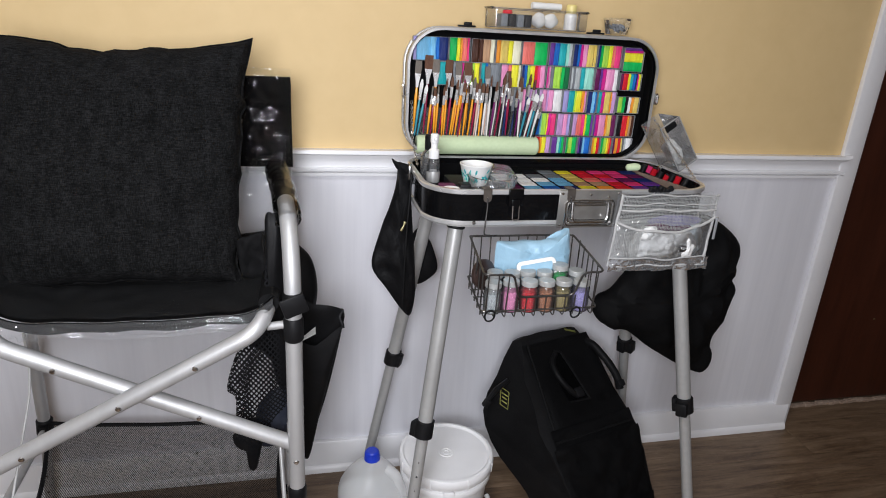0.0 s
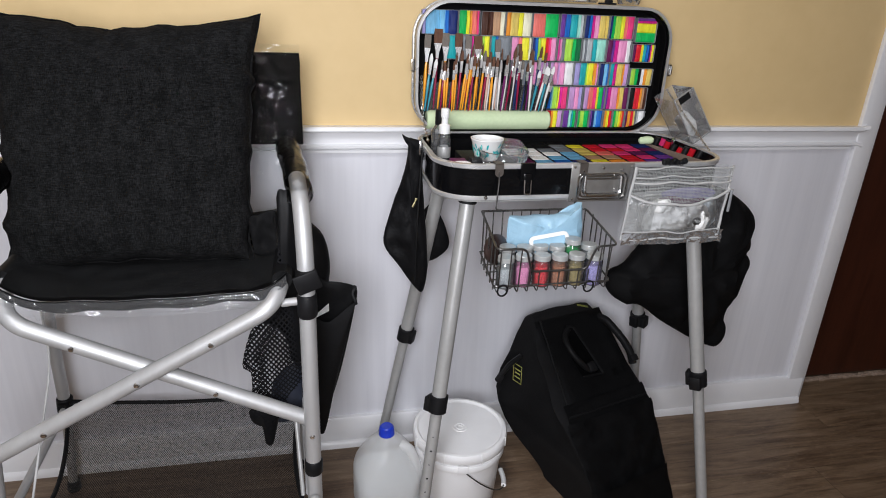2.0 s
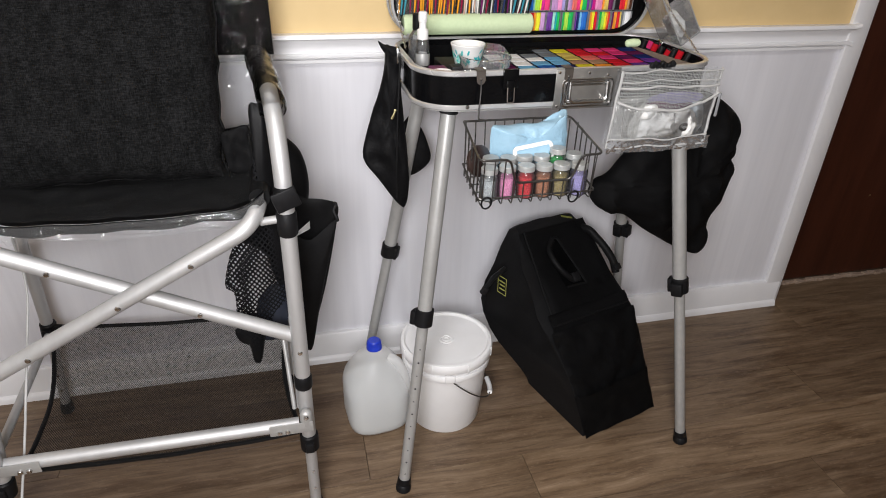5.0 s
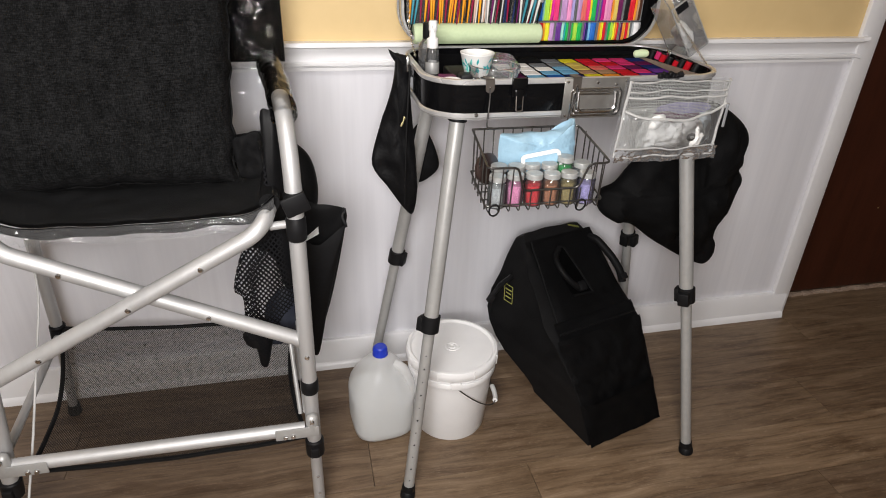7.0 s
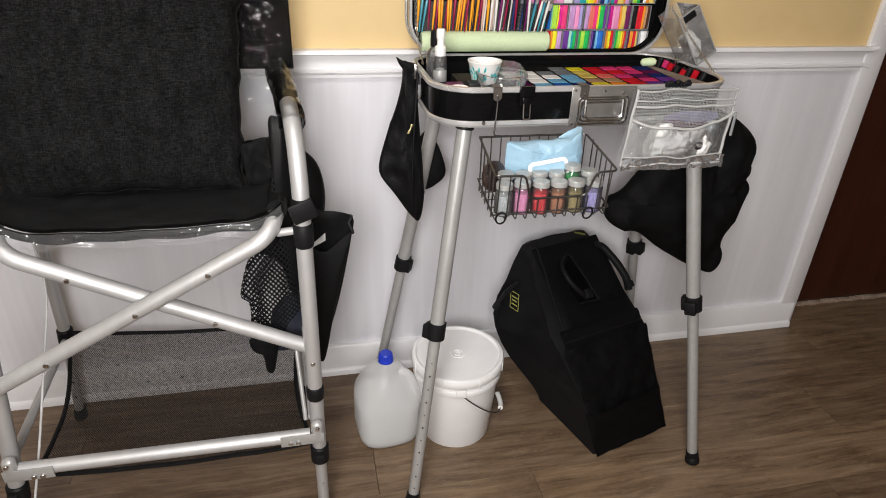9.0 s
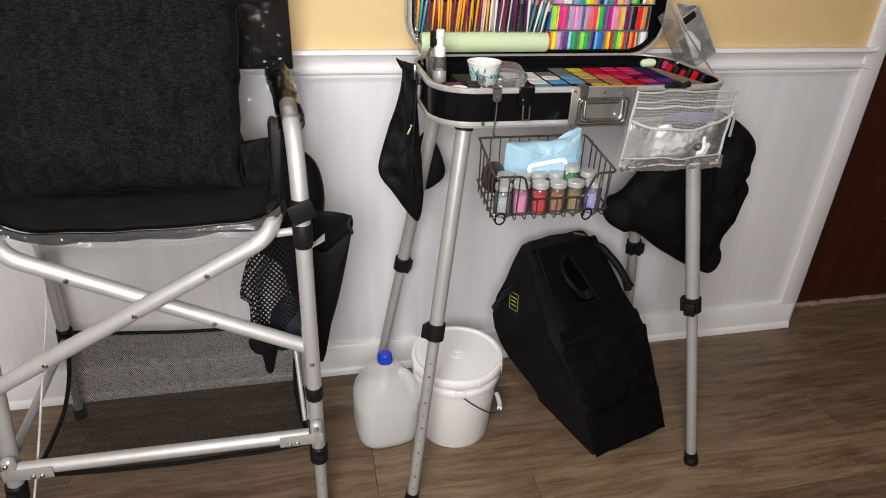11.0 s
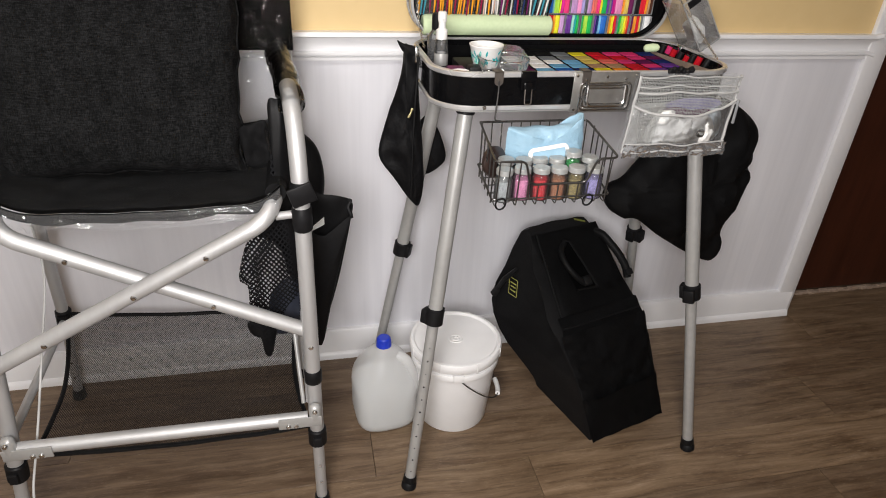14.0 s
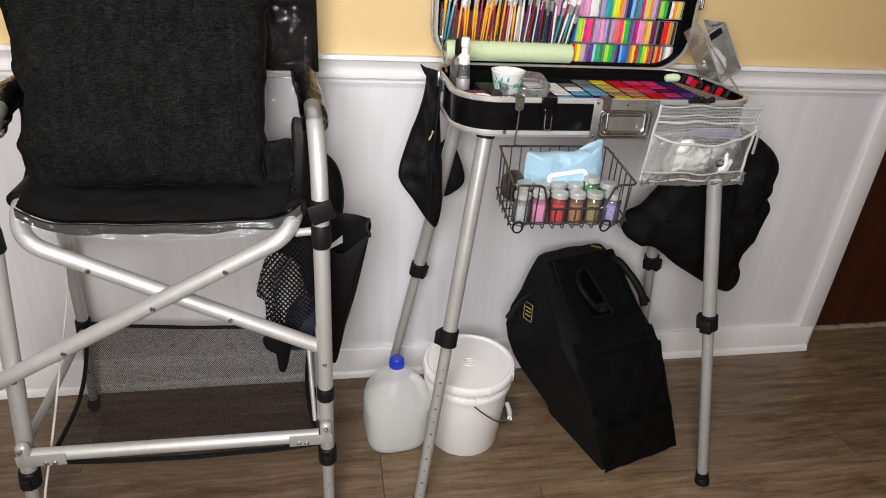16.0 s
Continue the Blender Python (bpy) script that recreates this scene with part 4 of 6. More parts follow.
part("wire", bm, surface("grey_white_cable", (0.42, 0.42, 0.41), (0.52, 0.52, 0.51), 40, 0.5), cable)

# ---- suitcase on telescopic legs ----
X0, X1, YF, YB, ZB, ZR, CR = -0.155, 0.422, -0.395, -0.105, 0.826, 0.893, 0.075
TB = thing("case_table", (0.13, -0.25, 0.0), "open black suitcase with bright metal rims on telescopic grey legs", "case table")
bm = bmesh.new()
tray(bm, X0, X1, YF, YB, CR, ZB + 0.004, ZR - 0.003, 0.006, 0.006)
body = part("body", bm, CASE_BLACK, TB, "glossy black case body")
bm = bmesh.new()
band(bm, X0 - 0.004, X1 + 0.004, YF - 0.004, YB + 0.004, CR + 0.004, ZR - 0.009, ZR, 0.009)
part("rim", bm, RIM, body, "bright metal rim")
bm = bmesh.new()
band(bm, X0 - 0.003, X1 + 0.003, YF - 0.003, YB + 0.003, CR + 0.003, ZB, ZB + 0.0085, 0.007)
part("rim", bm, RIM, body, "bright metal rim")
bm = bmesh.new()
o = rrect(X0 + 0.004, X1 - 0.004, YF + 0.004, YB - 0.004, CR - 0.004)
loft(bm, [[(*p, ZB - 0.004) for p in o], [(*p, ZB + 0.002) for p in o]])
part("base_plate", bm, LEG_GREY, body, "grey underside plate")
bm = bmesh.new()
tray(bm, X0 + 0.0065, X1 - 0.0065, YF + 0.0065, YB - 0.0065, CR - 0.007, ZB + 0.0105, ZR - 0.014, 0.002, 0.002)
part("lining", bm, LINING, body)
for x in (X0 + 0.085, X1 - 0.05):
    part("rivet", turned([(0, 0.0025), (0.003, 0.002), (0.004, 0), (0, 0)], (0, 0, 0), 10, Matrix.Translation((x, YF - 0.003, ZB + 0.0055)) @ pose(0, 0, 0, 90)), STEEL, body)

# handle plate, pressed metal with stepped recess, bail and studs
HX, HZ = 0.150, 0.857
handle = part("handle_plate", (lambda b: (box(b, (HX - 0.062, YF - 0.007, HZ - 0.036), (HX + 0.062, YF - 0.0035, HZ + 0.036), 0.0012), b)[1])(bmesh.new()), PLATE, body, "pressed steel handle plate")
for k, (w, h, d) in enumerate(((0.050, 0.026, 0.0035), (0.044, 0.021, 0.0025), (0.038, 0.016, 0.0015))):
    bm = bmesh.new()
    band(bm, -w, w, -h, h, 0.011 - 0.002 * k, 0, d, 0.0035, Matrix.Translation((HX, YF - 0.007, HZ - 0.006)) @ pose(0, 0, 0, 90))
    part("pressed_step", bm, STEEL, handle)
bm = bmesh.new()
tube(bm, bend([(HX - 0.036, YF - 0.011, HZ + 0.014), (HX - 0.036, YF - 0.014, HZ - 0.022), (HX + 0.036, YF - 0.014, HZ - 0.022), (HX + 0.036, YF - 0.011, HZ + 0.014)], 0.012), 0.0028, 8)
part("bail", bm, STEEL, handle, "steel bail handle")
for x, z in ((-0.056, 0.030), (0.056, 0.030), (-0.056, -0.030), (0.056, -0.030), (-0.024, 0.016), (0.0, 0.016), (0.024, 0.016), (0.0, 0.028), (0.036, 0.024)):
    part("stud", turned([(0, 0.0025), (0.002, 0.002), (0.003, 0), (0, 0)], (0, 0, 0), 10, Matrix.Translation((HX + x, YF - 0.007, HZ + z)) @ pose(0, 0, 0, 90)), STEEL, handle)


def latch(x, z, m=None, dark=True):
    bm = bmesh.new()
    mm = m or Matrix.Translation((x, YF - 0.006, z))
    box(bm, (-0.014, -0.004, -0.002), (0.014, 0.002, 0.030), 0.0015, 2, mm)
    box(bm, (-0.009, -0.007, -0.022), (0.009, -0.001, 0.012), 0.003, 2, mm)
    la = part("latch", bm, CASE_BLACK, body, "black enamelled case latch")
    bm = bmesh.new()
    tube(bm, [mm @ Vector(p) for p in bend([(-0.006, -0.006, 0.0), (-0.006, -0.009, -0.026), (0.006, -0.009, -0.026), (0.006, -0.006, 0.0)], 0.004, 4)], 0.0012, 6)
    part("latch_loop", bm, HOOK_CLIP, la)


latch(0.004, 0.866)
bm = bmesh.new()
for i in range(7):
    f = i / 6
    p = Vector((0.272 + 0.040 * f, YF - 0.008, 0.894 + 0.003 * math.sin(i * 2.4)))
    box(bm, (-0.0045, -0.003, -0.005), (0.0045, 0.006, 0.005), 0.0015, 1, Matrix.Translation(p) @ pose(0, 0, 0, 20 * math.sin(i * 3), 35 * math.sin(i * 1.9), 0))
tube(bm, [(0.268, YF - 0.006, 0.897), (0.29, YF - 0.009, 0.888), (0.318, YF - 0.006, 0.893)], 0.002, 6)
part("rim_clip", bm, PLASTIC, body, "black plastic clip on the rim")

LEGS = (((-0.205, -0.492, 0.0), (-0.093, -0.36, ZB - 0.004)), ((0.484, -0.493, 0.0), (0.368, -0.36, ZB - 0.004)),
        ((-0.236, -0.073, 0.0), (-0.100, -0.165, ZB - 0.004)), ((0.516, -0.073, 0.0), (0.372, -0.165, ZB - 0.004)))
for i, (foot, top) in enumerate(LEGS):
    foot, top = Vector(foot), Vector(top)
    d = (top - foot).normalized()
    k = lerp(foot, top, (0.503, 0.511, 0.487, 0.490)[i])
    leg = part("leg", rod(k, top, 0.0145, 18), LEG_GREY, TB, "grey telescopic leg")
    low = part("lower_tube", rod(foot + d * 0.02, k + d * 0.01, 0.0118, 16), LEG_GREY, leg)
    bm = bmesh.new()
    tube(bm, [top - d * 0.012, top - d * 0.010, top], [0.0155, 0.0175, 0.0175], 18)
    part("socket", bm, PLASTIC, leg, "black plastic socket")
    bm = bmesh.new()
    tube(bm, [k - d * 0.016, k - d * 0.014, k + d * 0.018, k + d * 0.020], [0.0155, 0.0188, 0.0188, 0.0165], 18)
    rot = d.to_track_quat("Z", "Y").to_matrix().to_4x4()
    box(bm, (0.010, -0.012, -0.017), (0.026, 0.012, 0.013), 0.003, 2, Matrix.Translation(k) @ rot)
    box(bm, (-0.011, -0.024, -0.015), (0.011, -0.012, 0.017), 0.003, 2, Matrix.Translation(k) @ rot)
    part("clamp", bm, PLASTIC, leg, "black lever clamp")
    bm = bmesh.new()
    tube(bm, [foot, foot + d * 0.004, foot + d * 0.014, foot + d * 0.019, foot + d * 0.022, foot + d * 0.034], [0.0125, 0.0165, 0.0165, 0.0130, 0.0150, 0.0140], 18)
    part("rubber_foot", bm, PLASTIC, leg, "black rubber foot")
    if i == 0:
        for j in range(11):
            h = lerp(foot, k, 0.13 + 0.072 * j) + Vector((-0.003, -0.0112, 0))
            part("adjust_hole", rod(h + Vector((0, 0.001, 0)), h + Vector((0, -0.0009, 0)), 0.0019 if j % 2 else 0.0013, 8), PLASTIC, low)

# lid, standing open against the wall
LZ0, LZ1, LY0, LY1 = 0.888, 1.161, -0.105, -0.058
up = Matrix(((1, 0, 0, 0), (0, 0, -1, 0), (0, 1, 0, 0), (0, 0, 0, 1)))
bm = bmesh.new()
tray(bm, X0, X1, LZ0, LZ1, CR, -LY1, -LY0 - 0.004, 0.006, 0.006)
bmesh.ops.transform(bm, verts=bm.verts, matrix=up)
lid = part("lid", bm, CASE_BLACK, TB, "open black case lid")
bm = bmesh.new()
band(bm, X0 - 0.0005, X1 + 0.0005, LZ0 - 0.001, LZ1 + 0.001, CR, -LY0 - 0.009, -LY0, 0.0062, up)
part("rim", bm, RIM, lid, "bright metal rim")
bm = bmesh.new()
band(bm, X0 - 0.0025, X1 + 0.0025, LZ0 - 0.002, LZ1 + 0.0025, CR + 0.0025, -LY1 - 0.002, -LY1 + 0.007, 0.007, up)
part("rim", bm, RIM, lid, "bright metal rim")
bm = bmesh.new()
tray(bm, X0 + 0.0065, X1 - 0.0065, LZ0 + 0.0065, LZ1 - 0.0065, CR - 0.007, -LY1 + 0.0065, -LY0 - 0.014, 0.002, 0.002)
bmesh.ops.transform(bm, verts=bm.verts, matrix=up)
part("lining", bm, LINING, lid)
for x in (-0.03, 0.262):
    bm = bmesh.new()
    box(bm, (x - 0.018, LY0 + 0.006, LZ1 + 0.003), (x + 0.018, LY0 + 0.024, LZ1 + 0.007), 0.0015)
    box(bm, (x - 0.006, LY0 + 0.008, LZ1 + 0.006), (x + 0.010, LY0 + 0.020, LZ1 + 0.013), 0.002)
    part("latch", bm, PLASTIC, lid, "black top latch")
for x in (X0 - 0.006, X1 + 0.006):
    bm = bmesh.new()
    box(bm, (x - 0.004, LY0 + 0.002, 1.018), (x + 0.004, LY0 + 0.016, 1.044), 0.0015)
    tube(bm, [(x, LY0 - 0.001, 1.022), (x, LY0 - 0.001, 1.040)], 0.0035, 8)
    part("catch", bm, STEEL, lid, "small steel catch")


def chain(path, name_parent):
    pts = bend(path, 0.05, 10)
    tot = sum((b - a).length for a, b in zip(pts, pts[1:]))
    n = int(tot / 0.0052)
    bm = bmesh.new()
    for i in range(n):
        s, acc = tot * (i + 0.5) / n, 0
        for a, b in zip(pts, pts[1:]):
            L = (b - a).length
            if acc + L >= s:
                p, dd = a + (b - a) * ((s - acc) / L), (b - a).normalized()
                break
            acc += L
        q = dd.to_track_quat("X", "Z").to_matrix().to_4x4() @ pose(0, 0, 0, 90 * (i % 2) + 20)
        mm = Matrix.Translation(p) @ q
        tube(bm, [mm @ Vector((0.0036 * math.cos(t), 0.0022 * math.sin(t), 0)) for t in (2 * math.pi * k / 8 for k in range(9))], 0.0007, 5, False)
    part("chain", bm, STEEL, name_parent, "thin steel stay chain")


chain([(-0.143, -0.102, 1.01), (-0.142, -0.12, 0.93), (-0.140, -0.19, 0.888)], lid)
chain([(0.4225, -0.112, 0.990), (0.430, -0.20, 0.940), (0.4255, -0.31, 0.892)], lid)
for x in (-0.150, 0.417):
    bm = bmesh.new()
    box(bm, (x - 0.009, -0.200, 0.868), (x - 0.004, -0.184, 0.896), 0.0015)
    tube(bm, [(x - 0.008, -0.192, 0.872), (x - 0.011, -0.194, 0.852)], 0.003, 8)
    part("snap_hook", bm, STEEL, body, "small steel snap hook")

# ---- paints in the lid ----
PY = LY1 - 0.0065          # face of the lining inside the lid


def palette(x0, x1, z0, z1, colours, flat=False, white=False, tilt=0.0):
    """A shallow clear tray of pressed paint stripes, stuck upright in the lid."""
    at = ((x0 + x1) / 2, PY - 0.001, z0)
    pal = thing("paint_palette", at, "clear tray of striped face paint in %s and %s" % (colours[0], colours[-1]), "face paint", "paint palettes in the lid")
    m = Matrix.Translation((at[0], 0, (z0 + z1) / 2)) @ pose(0, 0, 0, 0, tilt, 0) @ Matrix.Translation((-at[0], 0, -(z0 + z1) / 2))
    bm = bmesh.new()
    tray(bm, x0, x1, z0, z1, 0.0025, 0.001 - PY, 0.0125 - PY, 0.0008, 0.002)
    bmesh.ops.transform(bm, verts=bm.verts, matrix=m @ up)
    part("tray", bm, PALE_TRAY if not white else WHITE_PLASTIC, pal, "clear plastic tray")
    n = len(colours)
    wts = [(0.45, 0.8, 1.1, 1.7)[int(abs(noise.noise((x0 * 91 + i * 3.7, z0 * 57, 0.3))) * 9.7) % 4] for i in range(n)]
    tot, acc = sum(wts), 0.0
    for c, w in zip(colours, wts):
        f0, f1 = acc / tot, (acc + w) / tot
        acc += w
        bm = bmesh.new()
        if flat:
            lo, hi = (x0 + 0.0012, z1 - 0.0012 - (z1 - z0 - 0.0024) * f1), (x1 - 0.0012, z1 - 0.0012 - (z1 - z0 - 0.0024) * f0)
        else:
            lo, hi = (x0 + 0.0012 + (x1 - x0 - 0.0024) * f0, z0 + 0.0012), (x0 + 0.0012 + (x1 - x0 - 0.0024) * f1, z1 - 0.0012)
        d = 0.0115 + 0.0012 * noise.noise((x0 * 40 + f0 * 7, z0 * 33, 4.0))

        def bumpy(u, v, lo=lo, hi=hi, d=d):
            e = max(abs(2 * u - 1), abs(2 * v - 1)) ** 8
            wob = 0.0007 * noise.noise((u * 3 + lo[0] * 50, v * 6 + lo[1] * 50, 1))
            skew = 0.0011 * noise.noise((lo[0] * 80, v * 3.0, lo[1] * 30)) if not flat else 0
            return m @ Vector((lo[0] + (hi[0] - lo[0]) * u + skew, PY - d + wob + 0.003 * e, lo[1] + (hi[1] - lo[1]) * v))
        q = sheet(bumpy, 5, 8)
        part("paint_stripe", q, PAINT[c], pal)
    return pal


def row(z0, z1, items, drop=0.0):
    """A row of trays: (x start, x end, colours)."""
    for x0, x1, colours in items:
        dz = drop * noise.noise((x0 * 31, z0 * 17, 0))
        palette(x0 - 0.0004, x1 + 0.0004, z0 + dz - 0.0012, z1 + dz + 0.0012, colours.split(), tilt=0.8 * noise.noise((x0 * 13, z0 * 29, 5)))


row(1.094, 1.141, [(-0.140, -0.063, "lavender sky sky blue navy"), (-0.061, -0.016, "green yellow orange coral rose"), (-0.012, 0.041, "brown brown tan cream"),
                   (0.043, 0.100, "orange gold yellow cream"), (0.103, 0.162, "coral green"), (0.166, 0.221, "purple blue teal mint pearl"),
                   (0.223, 0.280, "navy blue magenta pink gold gold"), (0.282, 0.340, "navy green lime yellow coral rose")], 0.001)
palette(0.346, 0.396, 1.087, 1.140, "purple magenta yellow green".split(), flat=True)
row(1.044, 1.091, [(-0.088, -0.034, "teal brown grey"), (-0.032, 0.010, "magenta rose lime yellow"), (0.012, 0.056, "teal blue grey grey"), (0.058, 0.104, "pink coral yellow cream"), (0.106, 0.162, "navy blue lime yellow red rose pink"),
                   (0.165, 0.220, "magenta pink grey lime green forest"), (0.223, 0.279, "pearl grey pearl teal mint"), (0.282, 0.340, "plum purple magenta pink white")], 0.001)
row(1.046, 1.083, [(0.345, 0.398, "plum red yellow teal blue navy rose yellow")])
row(0.992, 1.040, [(0.060, 0.098, "plum green grey"), (0.100, 0.148, "lilac pink lilac"), (0.152, 0.208, "lilac pink lilac pink white"), (0.210, 0.268, "lavender teal lime yellow orange pink"),
                   (0.270, 0.294, "navy sky blue"), (0.296, 0.342, "teal magenta gold orange lilac")], 0.001)
row(0.994, 1.030, [(0.347, 0.402, "lime green black white orange gold")])
row(0.939, 0.988, [(0.146, 0.200, "teal blue mint lime yellow magenta rose"), (0.202, 0.236, "lilac pink lavender"), (0.240, 0.292, "lilac coral rose yellow green purple"),
                   (0.294, 0.350, "purple magenta pink orange gold plum"), (0.352, 0.396, "black red orange tan brown")], 0.001)
row(0.896, 0.935, [(0.150, 0.192, "red orange yellow lilac"), (0.194, 0.226, "purple mint teal green"), (0.230, 0.258, "green lime green"), (0.260, 0.292, "purple navy sky blue"),
                   (0.295, 0.316, "orange yellow red"), (0.318, 0.346, "green lime yellow orange red"), (0.349, 0.374, "plum orange red gold"), (0.377, 0.398, "pearl white")], 0.001)

# ---- foam roll and brushes ----
foam = thing("foam_roll", (0.01, -0.092, 0.895), "pale green foam roll lying along the foot of the lid", "foam roll")
bm = bmesh.new()
lathe(bm, [(0, 0), (0.018, 0.0), (0.0205, 0.003), (0.021, 0.13), (0.0205, 0.277), (0.018, 0.280), (0, 0.280)], (0, 0, 0), 26, Matrix.Translation((-0.128, -0.091, 0.916)) @ pose(0, 0, 0, 0, 90, 0))
part("roll", bm, FOAM, foam)
sleeve = thing("brush_sleeve", (0.01, -0.085, 0.93), "clear plastic brush sleeve fixed inside the lid", "brush holder")
part("sleeve_sheet", sheet(lambda u, v: Vector((-0.142 + 0.285 * u, -0.0845 + 0.002 * math.sin(u * 60), 0.935 + 0.06 * v)), 60, 4), CLEAR, sleeve)


def brush(x, z, length, lean, colour, tip, width, depth, grey=False, spare=""):
    """A paint brush, handle down: handle, metal ferrule and a flat or round head."""
    at = (x, depth, z)
    b = thing("paint_brush", at, "%s-handled paint brush standing in the lid" % colour, "brush", "brushes in the lid")
    m = Matrix.Translation(at) @ pose(0, 0, 0, 0, lean, 0)
    h, f = length * 0.66, length * 0.17
    r = 0.0026 if width < 0.012 else 0.0032
    part("handle", turned([(0, 0), (0.0012, 0.001), (r * 0.75, h * 0.25), (r * 1.15, h * 0.72), (r * 0.8, h), (0, h)], (0, 0, 0), 9, m), HANDLE[colour], b)
    bm = bmesh.new()
    w = width / 2
    loft(bm, [[m @ Vector((sx * a, sy * c, zz)) for sx, sy in ((1, -1), (1, 1), (-1, 1), (-1, -1))] for a, c, zz in ((r * 0.9, r * 0.9, h - 0.002), (r, r, h + f * 0.3), (w * 0.9, 0.0022, h + f))])
    part("ferrule", bm, FERRULE, b, "bright metal ferrule")
    bm = bmesh.new()
    t = length - h - f
    prof = ((w * 0.9, 0.0020, h + f), (w, 0.0026, h + f + t * 0.5), (w * (0.95 if tip == "flat" else 0.35), 0.0012, length))
    loft(bm, [[m @ Vector((sx * a, sy * c, zz)) for sx, sy in ((1, -1), (1, 1), (-1, 1), (-1, -1))] for a, c, zz in prof])
    part("bristles", bm, spare or (BRISTLE_GREY if grey else BRISTLE), b)


rng = random.Random(7)
kinds = "amber maroon amber amber maroon amber amber maroon amber amber amber maroon amber amber black amber maroon blush white amber white blush white plum white maroon black white navy maroon black navy black plum white navy black maroon".split()
for i, c in enumerate(kinds):
    x = -0.104 + i * 0.0061
    brush(x, 0.936 + rng.uniform(-0.003, 0.003), rng.uniform(0.100, 0.142), rng.uniform(0, 7), c, rng.choice(["flat", "round", "round"]), rng.choice([0.003, 0.004, 0.005, 0.0065]), -0.089 - 0.004 * (i % 3), i % 3 == 0)
for i, (x, c, w, ln) in enumerate([(-0.135, "amber", 0.014, 0.156), (-0.112, "maroon", 0.018, 0.168), (-0.088, "amber", 0.016, 0.160), (-0.064, "black", 0.016, 0.160), (-0.040, "maroon", 0.014, 0.156),
                                   (-0.014, "amber", 0.018, 0.156), (0.030, "white", 0.012, 0.150), (0.075, "navy", 0.010, 0.142)]):
    brush(x, 0.936, ln, rng.uniform(-2, 4), c, "flat", w, -0.083, i % 2 == 0)
for x, c, ln, lean in ((-0.128, "teal", 0.120, 6), (-0.122, "teal", 0.110, 9), (0.122, "white", 0.100, 12), (0.130, "teal", 0.096, 10), (0.138, "white", 0.100, 11), (0.146, "black", 0.070, 8), (0.112, "teal", 0.090, 9)):
    brush(x - 0.006, 0.936, ln, lean, c, "round", 0.0075, -0.100, True, TISSUE if c != "black" else "")

# ---- things on top of the lid ----
tub = thing("clear_tub", (0.13, -0.072, LZ1 + 0.006), "long clear plastic tub of sponges and bottles on the lid", "tub")
bm = bmesh.new()
open_shell(bm, 0.020, 0.236, -0.106, -0.040, 0.012, LZ1 + 0.006, LZ1 + 0.046)
part("tub_wall", bm, THIN_CLEAR, tub, "cloudy clear plastic")
bm = bmesh.new()
band(bm, 0.017, 0.239, -0.109, -0.037, 0.014, LZ1 + 0.043, LZ1 + 0.047, 0.004)
part("tub_lip", bm, THIN_CLEAR, tub)
for k, (x, c) in enumerate([(0.050, "grey"), (0.068, "black"), (0.086, "grey"), (0.103, "black")]):
    bm = bmesh.new()
    box(bm, (x - 0.0075, -0.096, LZ1 + 0.0085), (x + 0.0075, -0.060, LZ1 + 0.034), 0.002)
    solid("paint_block", bm, PAINT[c], "small %s paint block inside the clear tub" % ("dark grey" if c == "grey" else "black"), "paint block", "", (x, -0.078, LZ1 + 0.0085), True)
for x in (0.133, 0.160):
    bm = bmesh.new()
    bmesh.ops.create_icosphere(bm, subdivisions=3, radius=0.0155)
    for v in bm.verts:
        v.co *= 1 + 0.16 * noise.noise(v.co * 120 + Vector((x * 90, 0, 0)))
    bmesh.ops.translate(bm, verts=bm.verts, vec=(x, -0.075, LZ1 + 0.025))
    solid("cotton_sponge", bm, TISSUE, "crumpled white cosmetic sponge in the clear tub", "sponge", "", (x, -0.075, LZ1 + 0.0095), True)
jar0 = thing("small_bottle", (0.205, -0.078, LZ1 + 0.0085), "small white bottle with a yellow cap in the clear tub", "bottle")
part("bottle_body", turned([(0, 0), (0.013, 0), (0.0135, 0.003), (0.0135, 0.030), (0.010, 0.034), (0, 0.034)], (0.205, -0.078, LZ1 + 0.0085), 20), WHITE_PLASTIC, jar0)
part("bottle_cap", turned([(0, 0.034), (0.0115, 0.034), (0.0115, 0.050), (0.009, 0.052), (0, 0.052)], (0.205, -0.078, LZ1 + 0.0085), 20), surface("pale_yellow_plastic", (0.72, 0.60, 0.20), (0.80, 0.68, 0.28), 40, 0.4), jar0, "pale yellow cap")
roll = thing("paper_roll", (0.17, -0.070, LZ1 + 0.0475), "thin rolled paper lying across the clear tub", "paper roll")
part("roll", rod((0.118, -0.066, LZ1 + 0.0545), (0.186, -0.060, LZ1 + 0.0545), 0.007, 16), PAPER, roll)
redcap = thing("red_button", (0.058, -0.08, LZ1 + 0.034), "small red button lying on the paint blocks", "button")
part("button_top", turned([(0, 0), (0.010, 0), (0.011, 0.003), (0.009, 0.007), (0, 0.008)], (0.060, -0.08, LZ1 + 0.0345), 18), PAINT["red"], redcap)
pot = thing("clear_pot", (0.320, -0.072, LZ1 + 0.005), "small clear plastic pot with lid and dark bits inside", "pot")
part("pot_wall", turned([(0, 0), (0.022, 0), (0.024, 0.003), (0.030, 0.030)], (0.320, -0.072, LZ1 + 0.005), 26), THIN_CLEAR, pot)
part("pot_lid", turned([(0, 0.034), (0.031, 0.034), (0.032, 0.031), (0.032, 0.029)], (0.320, -0.072, LZ1 + 0.005), 26), THIN_CLEAR, pot, "clear lid")
bm = bmesh.new()
